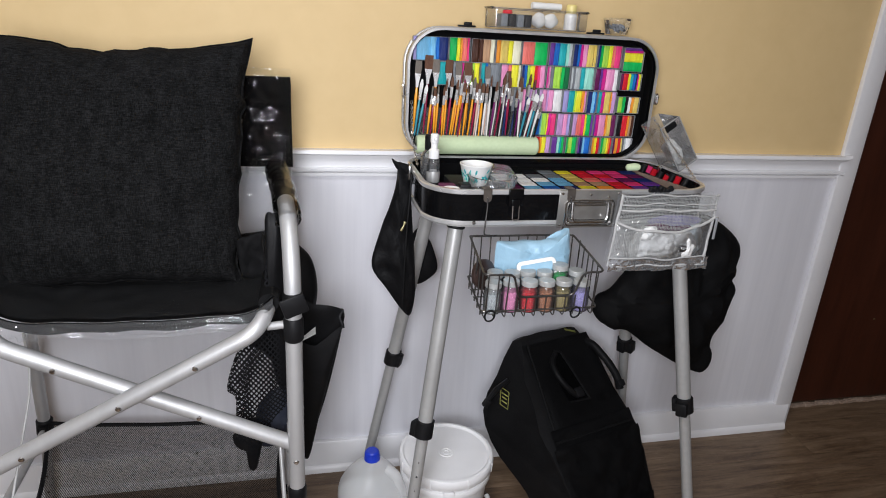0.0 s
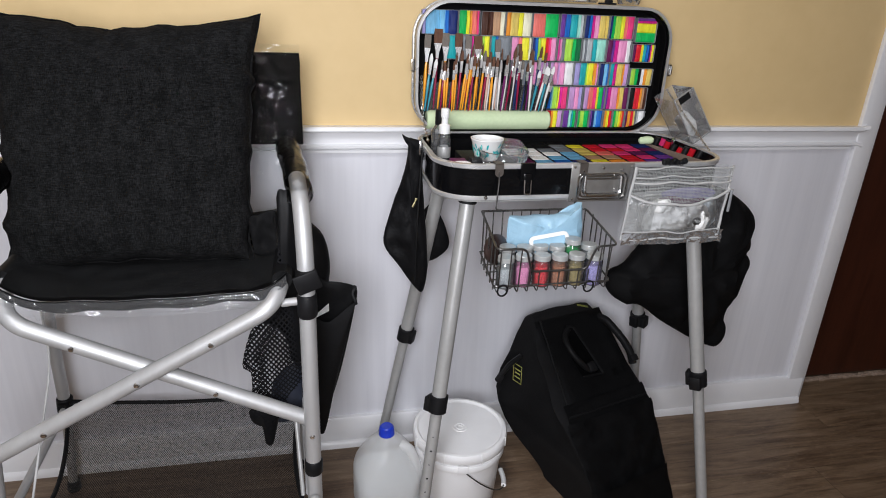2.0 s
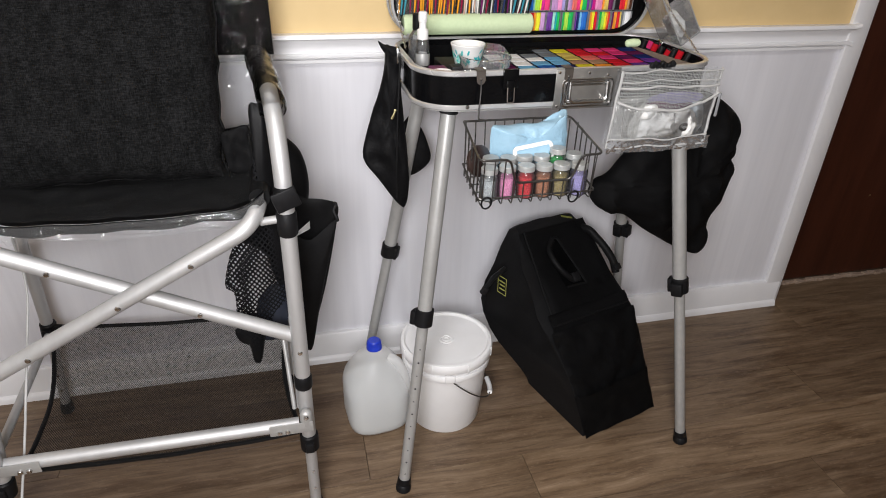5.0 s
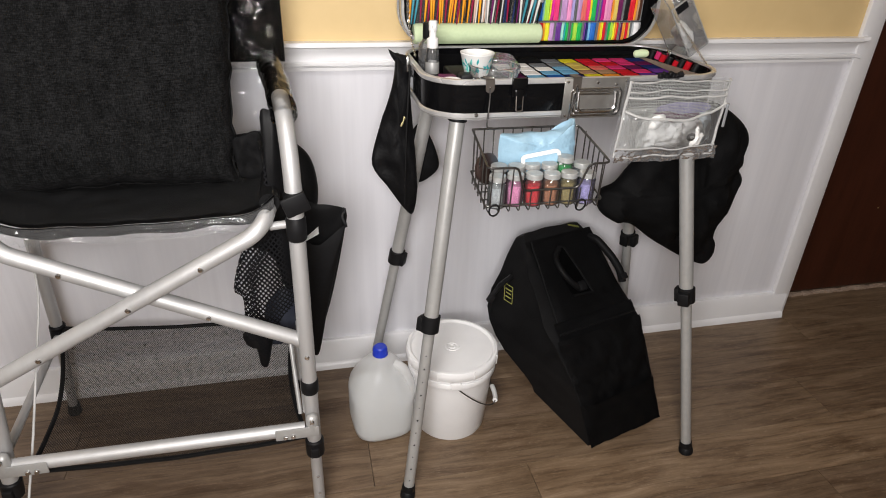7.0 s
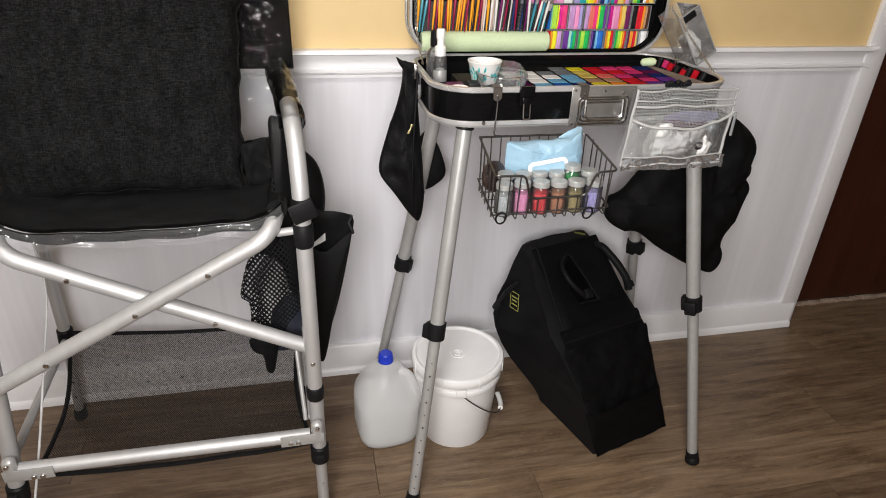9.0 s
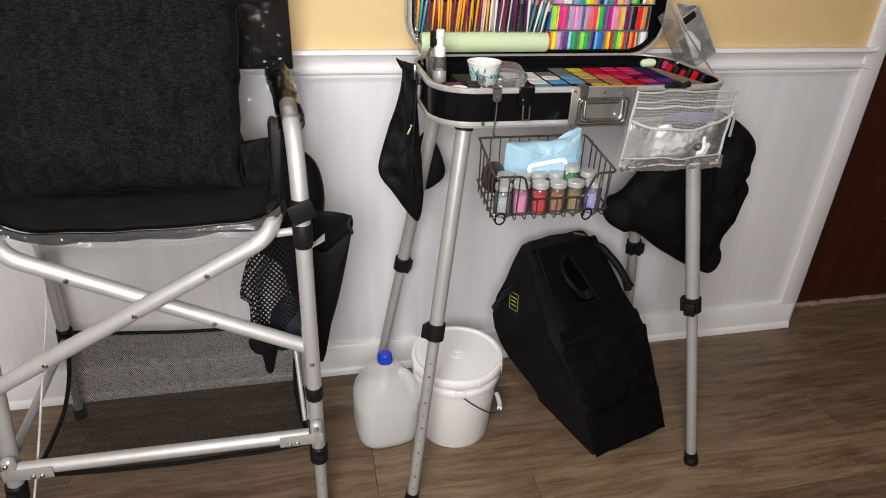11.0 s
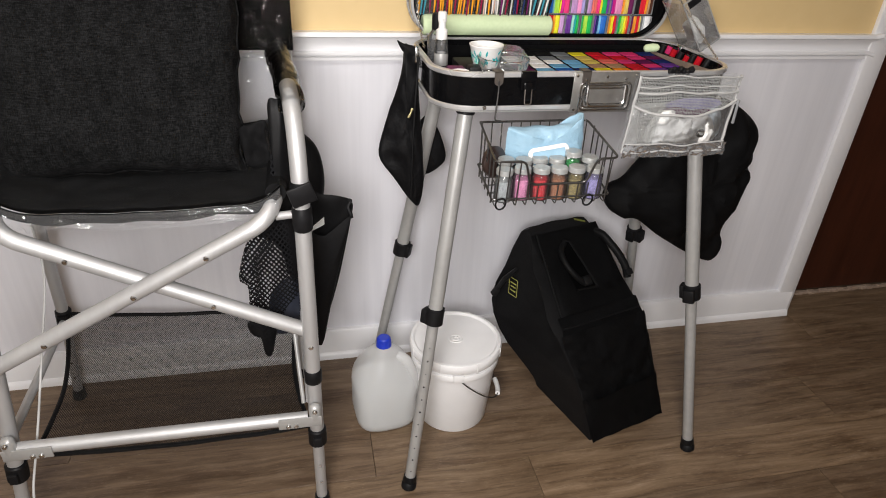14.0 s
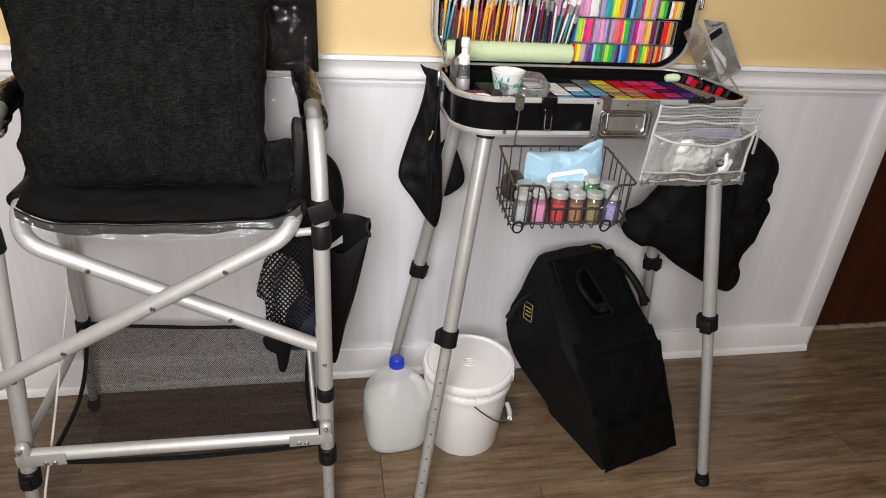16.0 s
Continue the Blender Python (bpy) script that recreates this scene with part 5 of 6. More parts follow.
for i in range(26):
    a, rr = rng.uniform(0, 6.28), rng.uniform(0, 0.017)
    p = Vector((0.320 + rr * math.cos(a), -0.072 + rr * math.sin(a), LZ1 + 0.012 + rng.uniform(0, 0.012)))
    box(bm, (-0.004, -0.003, -0.002), (0.004, 0.003, 0.002), 0, 1, Matrix.Translation(p) @ pose(0, 0, 0, rng.uniform(0, 180), rng.uniform(0, 180), 0))
part("pot_contents", bm, PAINT["grey"], pot, "dark small bits")

# ---- inside the case body ----
paints = thing("paint_tray", (0.2, -0.265, ZB + 0.013), "tray of square face paint cakes, white and blue to purple", "face paint")
GX0, GX1, GY0, GY1, GZ = 0.014, 0.366, -0.356, -0.118, 0.872
bm = bmesh.new()
box(bm, (GX0 - 0.004, GY0 - 0.004, ZB + 0.013), (GX1 + 0.004, GY1 + 0.004, GZ), 0.002)
part("insert", bm, LINING, paints, "black foam insert")
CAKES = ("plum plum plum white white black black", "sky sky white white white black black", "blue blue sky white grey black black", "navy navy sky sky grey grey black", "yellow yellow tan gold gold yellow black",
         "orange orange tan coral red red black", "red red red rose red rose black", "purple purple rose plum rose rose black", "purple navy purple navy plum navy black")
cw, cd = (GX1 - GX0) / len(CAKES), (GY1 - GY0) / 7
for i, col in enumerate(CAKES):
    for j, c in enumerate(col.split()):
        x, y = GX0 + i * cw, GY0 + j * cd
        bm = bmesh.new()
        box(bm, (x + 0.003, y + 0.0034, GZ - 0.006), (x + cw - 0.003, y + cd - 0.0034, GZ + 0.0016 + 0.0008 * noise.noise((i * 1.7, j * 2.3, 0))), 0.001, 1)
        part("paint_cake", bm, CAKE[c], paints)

spray = thing("spray_bottle", (-0.120, -0.262, ZB + 0.013), "small clear spray bottle with a white pump top", "bottle")
sp = (-0.122, -0.262, ZB + 0.013)
part("bottle", turned([(0, 0), (0.0115, 0), (0.0128, 0.003), (0.0128, 0.070), (0.0105, 0.082), (0.008, 0.084)], sp, 22), THIN_CLEAR, spray, "clear bottle")
part("label_band", turned([(0.0130, 0.036), (0.0132, 0.037), (0.0132, 0.056), (0.0130, 0.057)], sp, 22), LEG_GREY, spray, "pale label")
bm = bmesh.new()
lathe(bm, [(0, 0.082), (0.010, 0.082), (0.0105, 0.084), (0.0105, 0.098), (0.0065, 0.101), (0.0065, 0.112), (0.008, 0.113), (0.008, 0.128), (0.006, 0.130), (0, 0.130)], sp, 20)
box(bm, (sp[0] - 0.003, sp[1] - 0.012, sp[2] + 0.117), (sp[0] + 0.003, sp[1], sp[2] + 0.124), 0.001)
part("pump", bm, WHITE_PLASTIC, spray, "white pump")
dark_bottle = thing("black_bottle", (-0.122, -0.215, ZB + 0.013), "small clear bottle with a black cap behind the spray bottle", "bottle")
part("bottle", turned([(0, 0), (0.017, 0), (0.0175, 0.003), (0.0175, 0.075), (0.009, 0.088), (0, 0.088)], (-0.120, -0.205, ZB + 0.013), 20), CLEAR, dark_bottle)
part("bottle_cap", turned([(0, 0.088), (0.009, 0.088), (0.010, 0.090), (0.010, 0.116), (0.008, 0.118), (0, 0.118)], (-0.120, -0.205, ZB + 0.013), 18), PLASTIC, dark_bottle, "black cap")

cup = thing("paper_cup", (-0.050, -0.30, ZB + 0.02), "short white paper cup with teal leaf print", "cup")
cc = (-0.045, -0.296, 0.8785)
part("cup_wall", turned([(0, 0), (0.021, 0), (0.0222, 0.002), (0.0305, 0.037), (0.0318, 0.0385), (0.0318, 0.0405), (0.030, 0.0405), (0.021, 0.004), (0, 0.004)], cc, 32), PAPER, cup)
rg = random.Random(3)
for k in range(58):
    a, z = rg.uniform(0, 6.283), rg.uniform(0.007, 0.030)
    r = 0.0222 + (0.0305 - 0.0222) * (z - 0.002) / 0.035 + 0.0004
    m = Matrix.Translation(cc) @ pose(0, 0, 0, 0, 0, math.degrees(a)) @ Matrix.Translation((r, 0, z)) @ pose(0, 0, 0, rg.uniform(-50, 50), 13, 0)
    bm = bmesh.new()
    vs = [bm.verts.new(m @ Vector((0.0006 - 0.4 * y * y / 0.034, y, zz))) for y, zz in ((0, -0.006), (0.0018, -0.002), (0.0016, 0.003), (0, 0.006), (-0.0016, 0.003), (-0.0018, -0.002))]
    bm.faces.new(vs)
    part("printed_leaf", bm, PAINT["teal" if k % 3 else "mint"], cup, "", False)
bowl = thing("clear_bowl", (0.0, -0.33, 0.864), "low round clear plastic container in front of the cup", "container")
part("bowl_wall", turned([(0, 0), (0.032, 0), (0.039, 0.004), (0.0425, 0.020), (0.0445, 0.022), (0.0445, 0.036), (0.0465, 0.0365), (0.047, 0.038), (0.0465, 0.0395), (0.044, 0.040), (0.043, 0.038)], (-0.024, -0.337, 0.866), 34), CLEAR, bowl)
lidc = thing("clear_dish", (0.01, -0.26, 0.868), "square clear dish leaning behind the bowl", "dish")
bm = bmesh.new()
DM = Matrix.Translation((0.012, -0.276, 0.889)) @ pose(0, 0, 0, 20, 8, 12)
loft(bm, [[DM @ Vector((*p, 0.0)) for p in rrect(-0.029, 0.029, -0.029, 0.029, 0.012)], [DM @ Vector((*p, 0.012)) for p in rrect(-0.027, 0.027, -0.027, 0.027, 0.011)]], False, True)
part("dish_plate", bm, CLOUDY, lidc)
for nm, lo, hi, mt, lab in (("red_case", (-0.118, -0.330, ZB + 0.013), (-0.086, -0.290, 0.880), PAINT["plum"], "small dark red box beside the cup"),
                            ("square_bottle", (-0.086, -0.344, ZB + 0.013), (-0.064, -0.318, 0.889), PAINT["black"], "small near-black square bottle"),
                            ("black_box", (-0.090, -0.30, ZB + 0.013), (-0.022, -0.215, 0.878), PLASTIC, "black plastic box under the cup")):
    bm = bmesh.new()
    box(bm, lo, hi, 0.003)
    solid(nm, bm, mt, lab, nm.split("_")[1], "", (lo[0], lo[1], lo[2]), True)
puck = thing("white_puck", (-0.113, -0.345, 0.875), "small round white pot near the case's rim", "pot")
part("pot", turned([(0, -0.036), (0.016, -0.036), (0.018, 0.006), (0.016, 0.009), (0.013, 0.007), (0, 0.007)], (-0.105, -0.352, 0.876), 22), WHITE_PLASTIC, puck)
wand = thing("pale_green_wand", (0.34, -0.18, 0.88), "pale green rounded stick lying at the case's hinge side", "stick")
bm = bmesh.new()
tube(bm, [(0.352, -0.150, 0.880), (0.355, -0.152, 0.881), (0.366, -0.160, 0.884), (0.374, -0.166, 0.885), (0.378, -0.169, 0.885)], [0.004, 0.008, 0.009, 0.008, 0.004], 14)
part("stick", bm, FOAM, wand)
bm = bmesh.new()
dv = [Vector((0.372, -0.150, 0)), Vector((0.4095, -0.320, 0))]
loft(bm, [[(p.x + dx, p.y, z) for dx, z in ((-0.002, ZB + 0.014), (0.002, ZB + 0.014), (0.002, 0.875), (-0.002, 0.875))] for p in dv])
bmesh.ops.recalc_face_normals(bm, faces=bm.faces)
solid("divider_strip", bm, surface("tan_card", (0.16, 0.115, 0.09), (0.25, 0.19, 0.15), 60, 0.7), "thin tan card divider inside the case", "divider", "", (0.39, -0.24, ZB + 0.014))
for i in range(8):
    f = i / 7
    p = Vector((0.386 + 0.012 * f, -0.150 - 0.140 * f, ZB + 0.014))
    tb = thing("glitter_tube", p, "small black tube with a red band in the case" if i in (1, 2, 4, 6) else "plain small black tube standing in the case", "tube", "row of small tubes")
    q = Vector((0.396 + 0.018 * f + 0.002 * math.sin(i * 2), p.y - 0.006, 0.889 + 0.004 * math.sin(i * 1.3)))
    part("tube_body", rod(p + Vector((0, 0, 0.0)), q, 0.0062, 12), PLASTIC, tb)
    if i in (1, 2, 4, 6):
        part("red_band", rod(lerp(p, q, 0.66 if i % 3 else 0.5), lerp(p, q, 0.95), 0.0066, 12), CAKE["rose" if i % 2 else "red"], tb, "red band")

bin_ = thing("clear_bin", (0.440, -0.20, 0.893), "slanted clear acrylic bin with white tissue, leaning beside the lid", "bin")
BM = Matrix.Translation((0.4650, -0.175, 0.8985)) @ pose(0, 0, 0, -4, -34, 6)
bm = bmesh.new()
open_shell(bm, -0.025, 0.025, -0.038, 0.038, 0.003, 0.0, 0.112)
bmesh.ops.transform(bm, verts=bm.verts, matrix=BM)
part("bin_wall", bm, CLOUDY, bin_, "clear acrylic wall")
for x in (-0.025, 0.025):
    bm = bmesh.new()
    tube(bm, [BM @ Vector((x, -0.038, 0.001)), BM @ Vector((x, -0.038, 0.112))], 0.0012, 6)
    part("bin_edge", bm, PALE_TRAY, bin_, "pale edge")
bm = bmesh.new()
tube(bm, [BM @ Vector((x, y, z)) for x, y, z in ((-0.025, -0.039, 0.112), (0.025, -0.039, 0.112), (0.025, -0.039, 0.002), (-0.025, -0.039, 0.002), (-0.025, -0.039, 0.112))], 0.0014, 6, False)
part("front_frame", bm, LEG_GREY, bin_, "grey front edge")
bm = bmesh.new()
band(bm, -0.026, 0.026, -0.039, 0.039, 0.003, -0.001, 0.0015, 0.002, BM)
part("bin_foot", bm, PALE_TRAY, bin_, "pale bottom edge")
bm = bmesh.new()
box(bm, (-0.016, -0.0405, 0.096), (0.012, -0.039, 0.110), 0.0005, 1, BM)
part("tab", bm, PLASTIC, bin_, "dark tab")
bm = bmesh.new()
bmesh.ops.create_icosphere(bm, subdivisions=4, radius=0.03)
for v in bm.verts:
    v.co = Vector((v.co.x * 0.52, v.co.y * 0.85, v.co.z * 0.95)) * (1 + 0.25 * noise.noise(v.co * 55) + 0.16 * noise.noise(v.co * 140))
    v.co = BM @ (v.co + Vector((-0.002, -0.004, 0.034)))
part("tissue", bm, TISSUE, bin_, "crumpled white tissue")

# ---- wire basket hung on the case ----
BX0, BX1 = -0.080, 0.124
BBZ, BFZ, BBY, BFY, DBZ, DFZ = 0.812, 0.786, -0.415, -0.535, 0.722, 0.702
basket = thing("wire_basket", (0.02, -0.47, 0.70), "dark wire basket hooked over the front of the case", "basket")
bm = bmesh.new()
fr = [(BX0, BBY, BBZ), (BX1 - 0.006, BBY, BBZ), (BX1 + 0.004, BFY, BFZ), (BX1 - 0.034, BFY - 0.002, BFZ), (BX1 - 0.046, BFY + 0.004, BFZ - 0.044), (BX0 + 0.060, BFY + 0.004, BFZ - 0.044), (BX0 + 0.046, BFY - 0.002, BFZ), (BX0 - 0.004, BFY, BFZ), (BX0, BBY, BBZ)]
tube(bm, bend(fr, 0.010, 5), 0.0020, 8)
part("rim_wire", bm, WIRE, basket)
bm = bmesh.new()
lo4 = [(BX0, BBY - 0.004, DBZ + 0.014), (BX1, BBY - 0.004, DBZ + 0.014), (BX1 + 0.003, BFY + 0.008, DFZ + 0.014), (BX0 - 0.003, BFY + 0.008, DFZ + 0.014), (BX0, BBY - 0.004, DBZ + 0.014)]
tube(bm, bend(lo4, 0.008, 4), 0.0016, 8)
part("base_wire", bm, WIRE, basket)
for i in range(12):
    f = i / 11
    x = BX0 + 0.004 + (BX1 - BX0 - 0.010) * f
    front = BFZ if (f < 0.2 or f > 0.82) else BFZ - 0.044
    bm = bmesh.new()
    tube(bm, bend([(x, BBY, BBZ), (x, BBY - 0.003, DBZ), (x, BFY + 0.007, DFZ), (x, BFY + (0.0 if front == BFZ else 0.004), front)], 0.008, 4), 0.0011, 6)
    part("cross_wire", bm, WIRE, basket)
for x, s in ((BX0 - 0.001, 1), (BX1 + 0.001, -1)):
    for k in range(1, 6):
        f = k / 6
        top_, bot_ = lerp((x, BBY, BBZ), (x, BFY, BFZ), f), lerp((x, BBY, DBZ), (x, BFY, DFZ), f)
        bm = bmesh.new()
        tube(bm, [top_, bot_], 0.0013, 6)
        part("side_wire", bm, WIRE, basket)
for k in range(1, 5):
    f = k / 5
    bm = bmesh.new()
    tube(bm, [lerp((BX0, BBY, DBZ), (BX0, BFY, DFZ), f), lerp((BX1, BBY, DBZ), (BX1, BFY, DFZ), f)], 0.0013, 6)
    part("floor_wire", bm, WIRE, basket)
for x, slip in ((BX0 + 0.030, -0.005), (BX1 - 0.014, -0.018)):
    bm = bmesh.new()
    tube(bm, bend([(x + slip + 0.012, BBY, BBZ + 0.001), (x + slip, BBY - 0.001, BBZ + 0.002), (x, YF - 0.013, 0.862), (x, YF - 0.0115, ZR - 0.014)], 0.006), 0.0015, 8)
    part("hanger_wire", bm, HOOK, basket)
    bm = bmesh.new()
    loft(bm, [[(x + 0.0078 * math.cos(a) * (1 if k else 1), yy, ZR - 0.0135 + 0.0078 * math.sin(a) if math.sin(a) < 0 else ZR + 0.003) for a in (math.pi * (1 + i / 8) for i in range(9))] + [(x + 0.0078, yy, ZR + 0.003), (x - 0.0078, yy, ZR + 0.003)] for k, yy in enumerate((YF - 0.0105, YF - 0.0078))])
    box(bm, (x - 0.0078, YF - 0.0105, ZR + 0.0008), (x + 0.0078, YF + 0.012, ZR + 0.0035), 0.001)
    bmesh.ops.recalc_face_normals(bm, faces=bm.faces)
    clip = part("hanger_clip", bm, HOOK_CLIP, basket, "flat brown steel clip over the rim", False)
    part("clip_screw", turned([(0, 0.002), (0.0015, 0.0015), (0.0022, 0), (0, 0)], (0, 0, 0), 10, Matrix.Translation((x, YF - 0.0105, ZR - 0.012)) @ pose(0, 0, 0, 90)), STEEL, clip)
for x in (BX0 + 0.010, BX1 - 0.040):
    rg2 = thing("key_ring", (x, BFY - 0.004, 0.700), "small black ring clipped to the basket's front", "ring", "rings on the basket")
    bm = bmesh.new()
    tube(bm, [(x + 0.0085 * math.cos(t), BFY - 0.001 - 0.002 * math.sin(t), 0.712 + 0.011 * math.sin(t)) for t in (2 * math.pi * k / 20 for k in range(21))], 0.0016, 6, False)
    part("ring_wire", bm, PLASTIC, rg2)

GLITTER = {}


def glitter(c):
    if c not in GLITTER:
        v = PAINT_RGB[c] if c in PAINT_RGB else c
        m, t, b, _ = nodes_of("glitter_" + c)
        vo = t.nodes.new("ShaderNodeTexVoronoi")
        vo.inputs["Scale"].default_value = 900
        t.links.new(coords(t), vo.inputs["Vector"])
        t.links.new(ramp(t, vo.outputs["Distance"], [(0.0, tuple(min(1, q * 1.6 + 0.14) for q in v)), (0.25, tuple(min(1, q * 1.25) for q in v)), (0.55, tuple(q * 0.5 for q in v))]), b.inputs["Base Color"])
        b.inputs["Metallic"].default_value, b.inputs["Roughness"].default_value = 0.0, 0.35
        bumped(t, b, vo.outputs["Distance"], 1.0, 0.001)
        GLITTER[c] = m
    return GLITTER[c]


def glitter_jar(x, y, z, c, h=0.056):
    at = (x, y, z)
    j = thing("glitter_jar", at, "small clear jar of %s glitter with a grey metal lid" % c, "jar", "glitter jars in the basket")
    part("jar_glass", turned([(0, 0), (0.0140, 0), (0.0153, 0.0015), (0.0153, h * 0.76), (0.0125, h * 0.845)], at, 20), THIN_CLEAR, j)
    part("glitter_fill", turned([(0, 0.0022), (0.0140, 0.0022), (0.0147, 0.004), (0.0147, h * 0.66), (0.006, h * 0.71), (0, h * 0.69)], at, 20), glitter(c), j, "%s glitter" % c)
    part("jar_lid", turned([(0, h), (0.0132, h), (0.0141, h - 0.001), (0.0143, h * 0.84), (0, h * 0.84)], at, 22), LID_GREY, j, "grey metal lid")


for i, c in enumerate("pearl pink red copper bronze lavender".split()):
    x = BX0 + 0.020 + i * 0.0320
    glitter_jar(x, -0.512 + 0.002 * math.sin(i * 2), 0.7085 + 0.0015 * math.sin(i), c)
for i, c in enumerate("pearl grey pearl pearl green pearl".split()):
    glitter_jar(BX0 + 0.032 + i * 0.0300, -0.481 + 0.002 * math.cos(i * 3), 0.7135 + (0.010 if i == 4 else 0.0), c)
wipes = thing("wipes_pack", (0.03, -0.445, 0.725), "pale blue wet wipes packet with white flap in the basket", "wipes packet")
part("packet", cushion([(-0.040, 0.806), (-0.035, 0.812), (-0.010, 0.811), (0.020, 0.813), (0.050, 0.814), (0.078, 0.817), (0.091, 0.833), (0.095, 0.831), (0.099, 0.80), (0.101, 0.77), (0.100, 0.728), (0.03, 0.722), (-0.034, 0.726), (-0.040, 0.77)], -0.447, 0.044, 0.0075, 4.4, fold=46), WIPES_BLUE, wipes)
bm = bmesh.new()
band(bm, -0.037, 0.037, -0.021, 0.021, 0.010, 0, 0.004, 0.0068, Matrix.Translation((0.031, -0.472, 0.765)) @ pose(0, 0, 0, 76, 0, 0) @ pose(0, 0, 0, 0, 0, 8))
part("flap_frame", bm, WHITE_PLASTIC, wipes, "white plastic flap")
bm = bmesh.new()
box(bm, (-0.031, -0.015, 0), (0.031, 0.015, 0.0022), 0.001, 1, Matrix.Translation((0.031, -0.472, 0.765)) @ pose(0, 0, 0, 76, 0, 0) @ pose(0, 0, 0, 0, 0, 8))
part("flap", bm, WIPES_BLUE, wipes)
disc = thing("round_compact", (-0.066, -0.47, 0.735), "dark round compact leaning in the basket", "compact")
part("case", turned([(0, 0.004), (0.024, 0.004), (0.027, 0.002), (0.027, -0.004), (0.024, -0.006), (0, -0.006)], (0, 0, 0), 26, Matrix.Translation((-0.063, -0.462, 0.757)) @ pose(0, 0, 0, 78, 0, 30)), surface("dark_brown_plastic", (0.02, 0.012, 0.010), (0.045, 0.028, 0.024), 60, 0.3), disc)

# ---- clear zip pouch hung on the case front ----
pouch = thing("zip_pouch", (0.295, -0.43, 0.752), "clear vinyl zip pouch with white netting panel hung on the case", "pouch")


def pouch_at(y, x0, x1, z0, z1, bulge, seed):
    def at(u, v):
        wid = 0.010 * (1 - v)
        b = bulge * math.sin(math.pi * u) * math.sin(math.pi * min(1, v * 1.15)) ** 0.7
        return Vector((x0 - wid + (x1 - x0 + 0.4 * wid) * u, y - b + 0.004 * noise.noise((u * 5, v * 4, seed)) + 0.0015 * noise.noise((u * 21, v * 17, seed)), z0 + (z1 - z0) * v + 0.004 * noise.noise((u * 4, 0, seed + 3)) - 0.004 * u * 0))
    return at


PX0, PX1, PZ0, PZ1 = 0.200, 0.398, 0.752, 0.893


def pouch_skin(y, bulge, seed, u0, u1, z0, z1):
    """A patch of the pouch between two shares of its width and two heights."""
    fn = pouch_at(y, PX0, PX1, PZ0, PZ1, bulge, seed)

    def at(u, v):
        lo = z0(u) if callable(z0) else z0
        hi = z1(u) if callable(z1) else z1
        return fn(u0 + (u1 - u0) * u, (lo + (hi - lo) * v - PZ0) / (PZ1 - PZ0))
    return at


def sag(u):
    return 0.840 - 0.020 * math.sin(math.pi * u) ** 0.8 + 0.010 * u


part("front_film", facing(sheet(pouch_skin(-0.428, 0.024, 1.0, 0, 1, PZ0, sag), 44, 32), (0, -1, 0)), POUCH_FILM, pouch, "wrinkled clear film")
part("back_film", sheet(pouch_skin(-0.414, -0.001, 4.0, 0, 1, PZ0, PZ1), 30, 22), POUCH_FILM, pouch, "clear film back")
part("net_panel", sheet(pouch_skin(-0.431, 0.010, 1.0, 0, 1, 0.864, PZ1), 40, 10), POUCH_NET, pouch, "white netting band above the zip")
part("net_panel", sheet(pouch_skin(-0.430, 0.014, 1.0, 0.01, 0.99, sag, 0.862), 40, 10), POUCH_NET, pouch, "white netting round the opening")
part("net_panel", sheet(pouch_skin(-0.4325, 0.018, 1.0, 0.0, 0.24, 0.768, sag), 16, 16), POUCH_NET, pouch, "white netting side")
ZIP_TAPE = surface("grey_zip_tape", (0.34, 0.34, 0.335), (0.52, 0.52, 0.51), 90, 0.5, bump=0.5)
for name, fz, w, lab in (("zip", lambda u: 0.864, 0.0020, "grey zip"), ("zip", lambda u: 0.874, 0.0012, "thin zip line"), ("lip", sag, 0.0026, "thick pale lip of the opening"),
                         ("welt", lambda u: 0.770 + 0.002 * math.sin(9 * u), 0.0014, "welded seam"), ("welt", lambda u: 0.7535, 0.0016, "welded seam"), ("welt", lambda u: 0.891, 0.0012, "welded seam")):
    fn = pouch_at(-0.432, PX0, PX1, PZ0, PZ1, 0.018, 1.0)
    bm = bmesh.new()
    tube(bm, [fn(i / 24, (fz(i / 24) - PZ0) / (PZ1 - PZ0)) - Vector((0, 0.0015, 0)) for i in range(25)], w, 7)
    part(name, bm, ZIP_TAPE, pouch, lab)
for u in (0, 1):
    bm = bmesh.new()
    fn = pouch_at(-0.429, PX0, PX1, PZ0, PZ1, 0.0, 1.0)
    tube(bm, [fn(u, i / 14) for i in range(15)], 0.0026, 7)
    part("piping", bm, ZIP_TAPE, pouch, "pale bound edge")
part("seam_flange", sheet(lambda u, v: Vector((PX0 - 0.013 + (PX1 - PX0 + 0.012) * u, -0.4345 - 0.003 * ridged((u * 9, v * 2), 3.0), 0.770 - 0.026 * v + 0.003 * noise.noise((u * 7, v, 2)))), 70, 10), POUCH_FILM, pouch, "crumpled clear bottom flange")
bm = bmesh.new()
box(bm, (0.3955, -0.440, 0.806), (0.4005, -0.437, 0.846), 0.001)
tube(bm, [(0.398, -0.438, 0.85), (0.398, -0.438, 0.846)], 0.003, 8)
part("zip_pull", bm, PALE_TRAY, pouch, "pale zip pull")
part("tissue", cushion([(0.232, 0.790), (0.240, 0.822), (0.262, 0.832), (0.300, 0.814), (0.345, 0.820), (0.366, 0.806), (0.362, 0.784), (0.345, 0.768), (0.28, 0.764), (0.236, 0.766)], -0.427, 0.020, 0.016, 9.0, rings=16, fold=42), TISSUE, pouch, "crumpled white tissue inside")
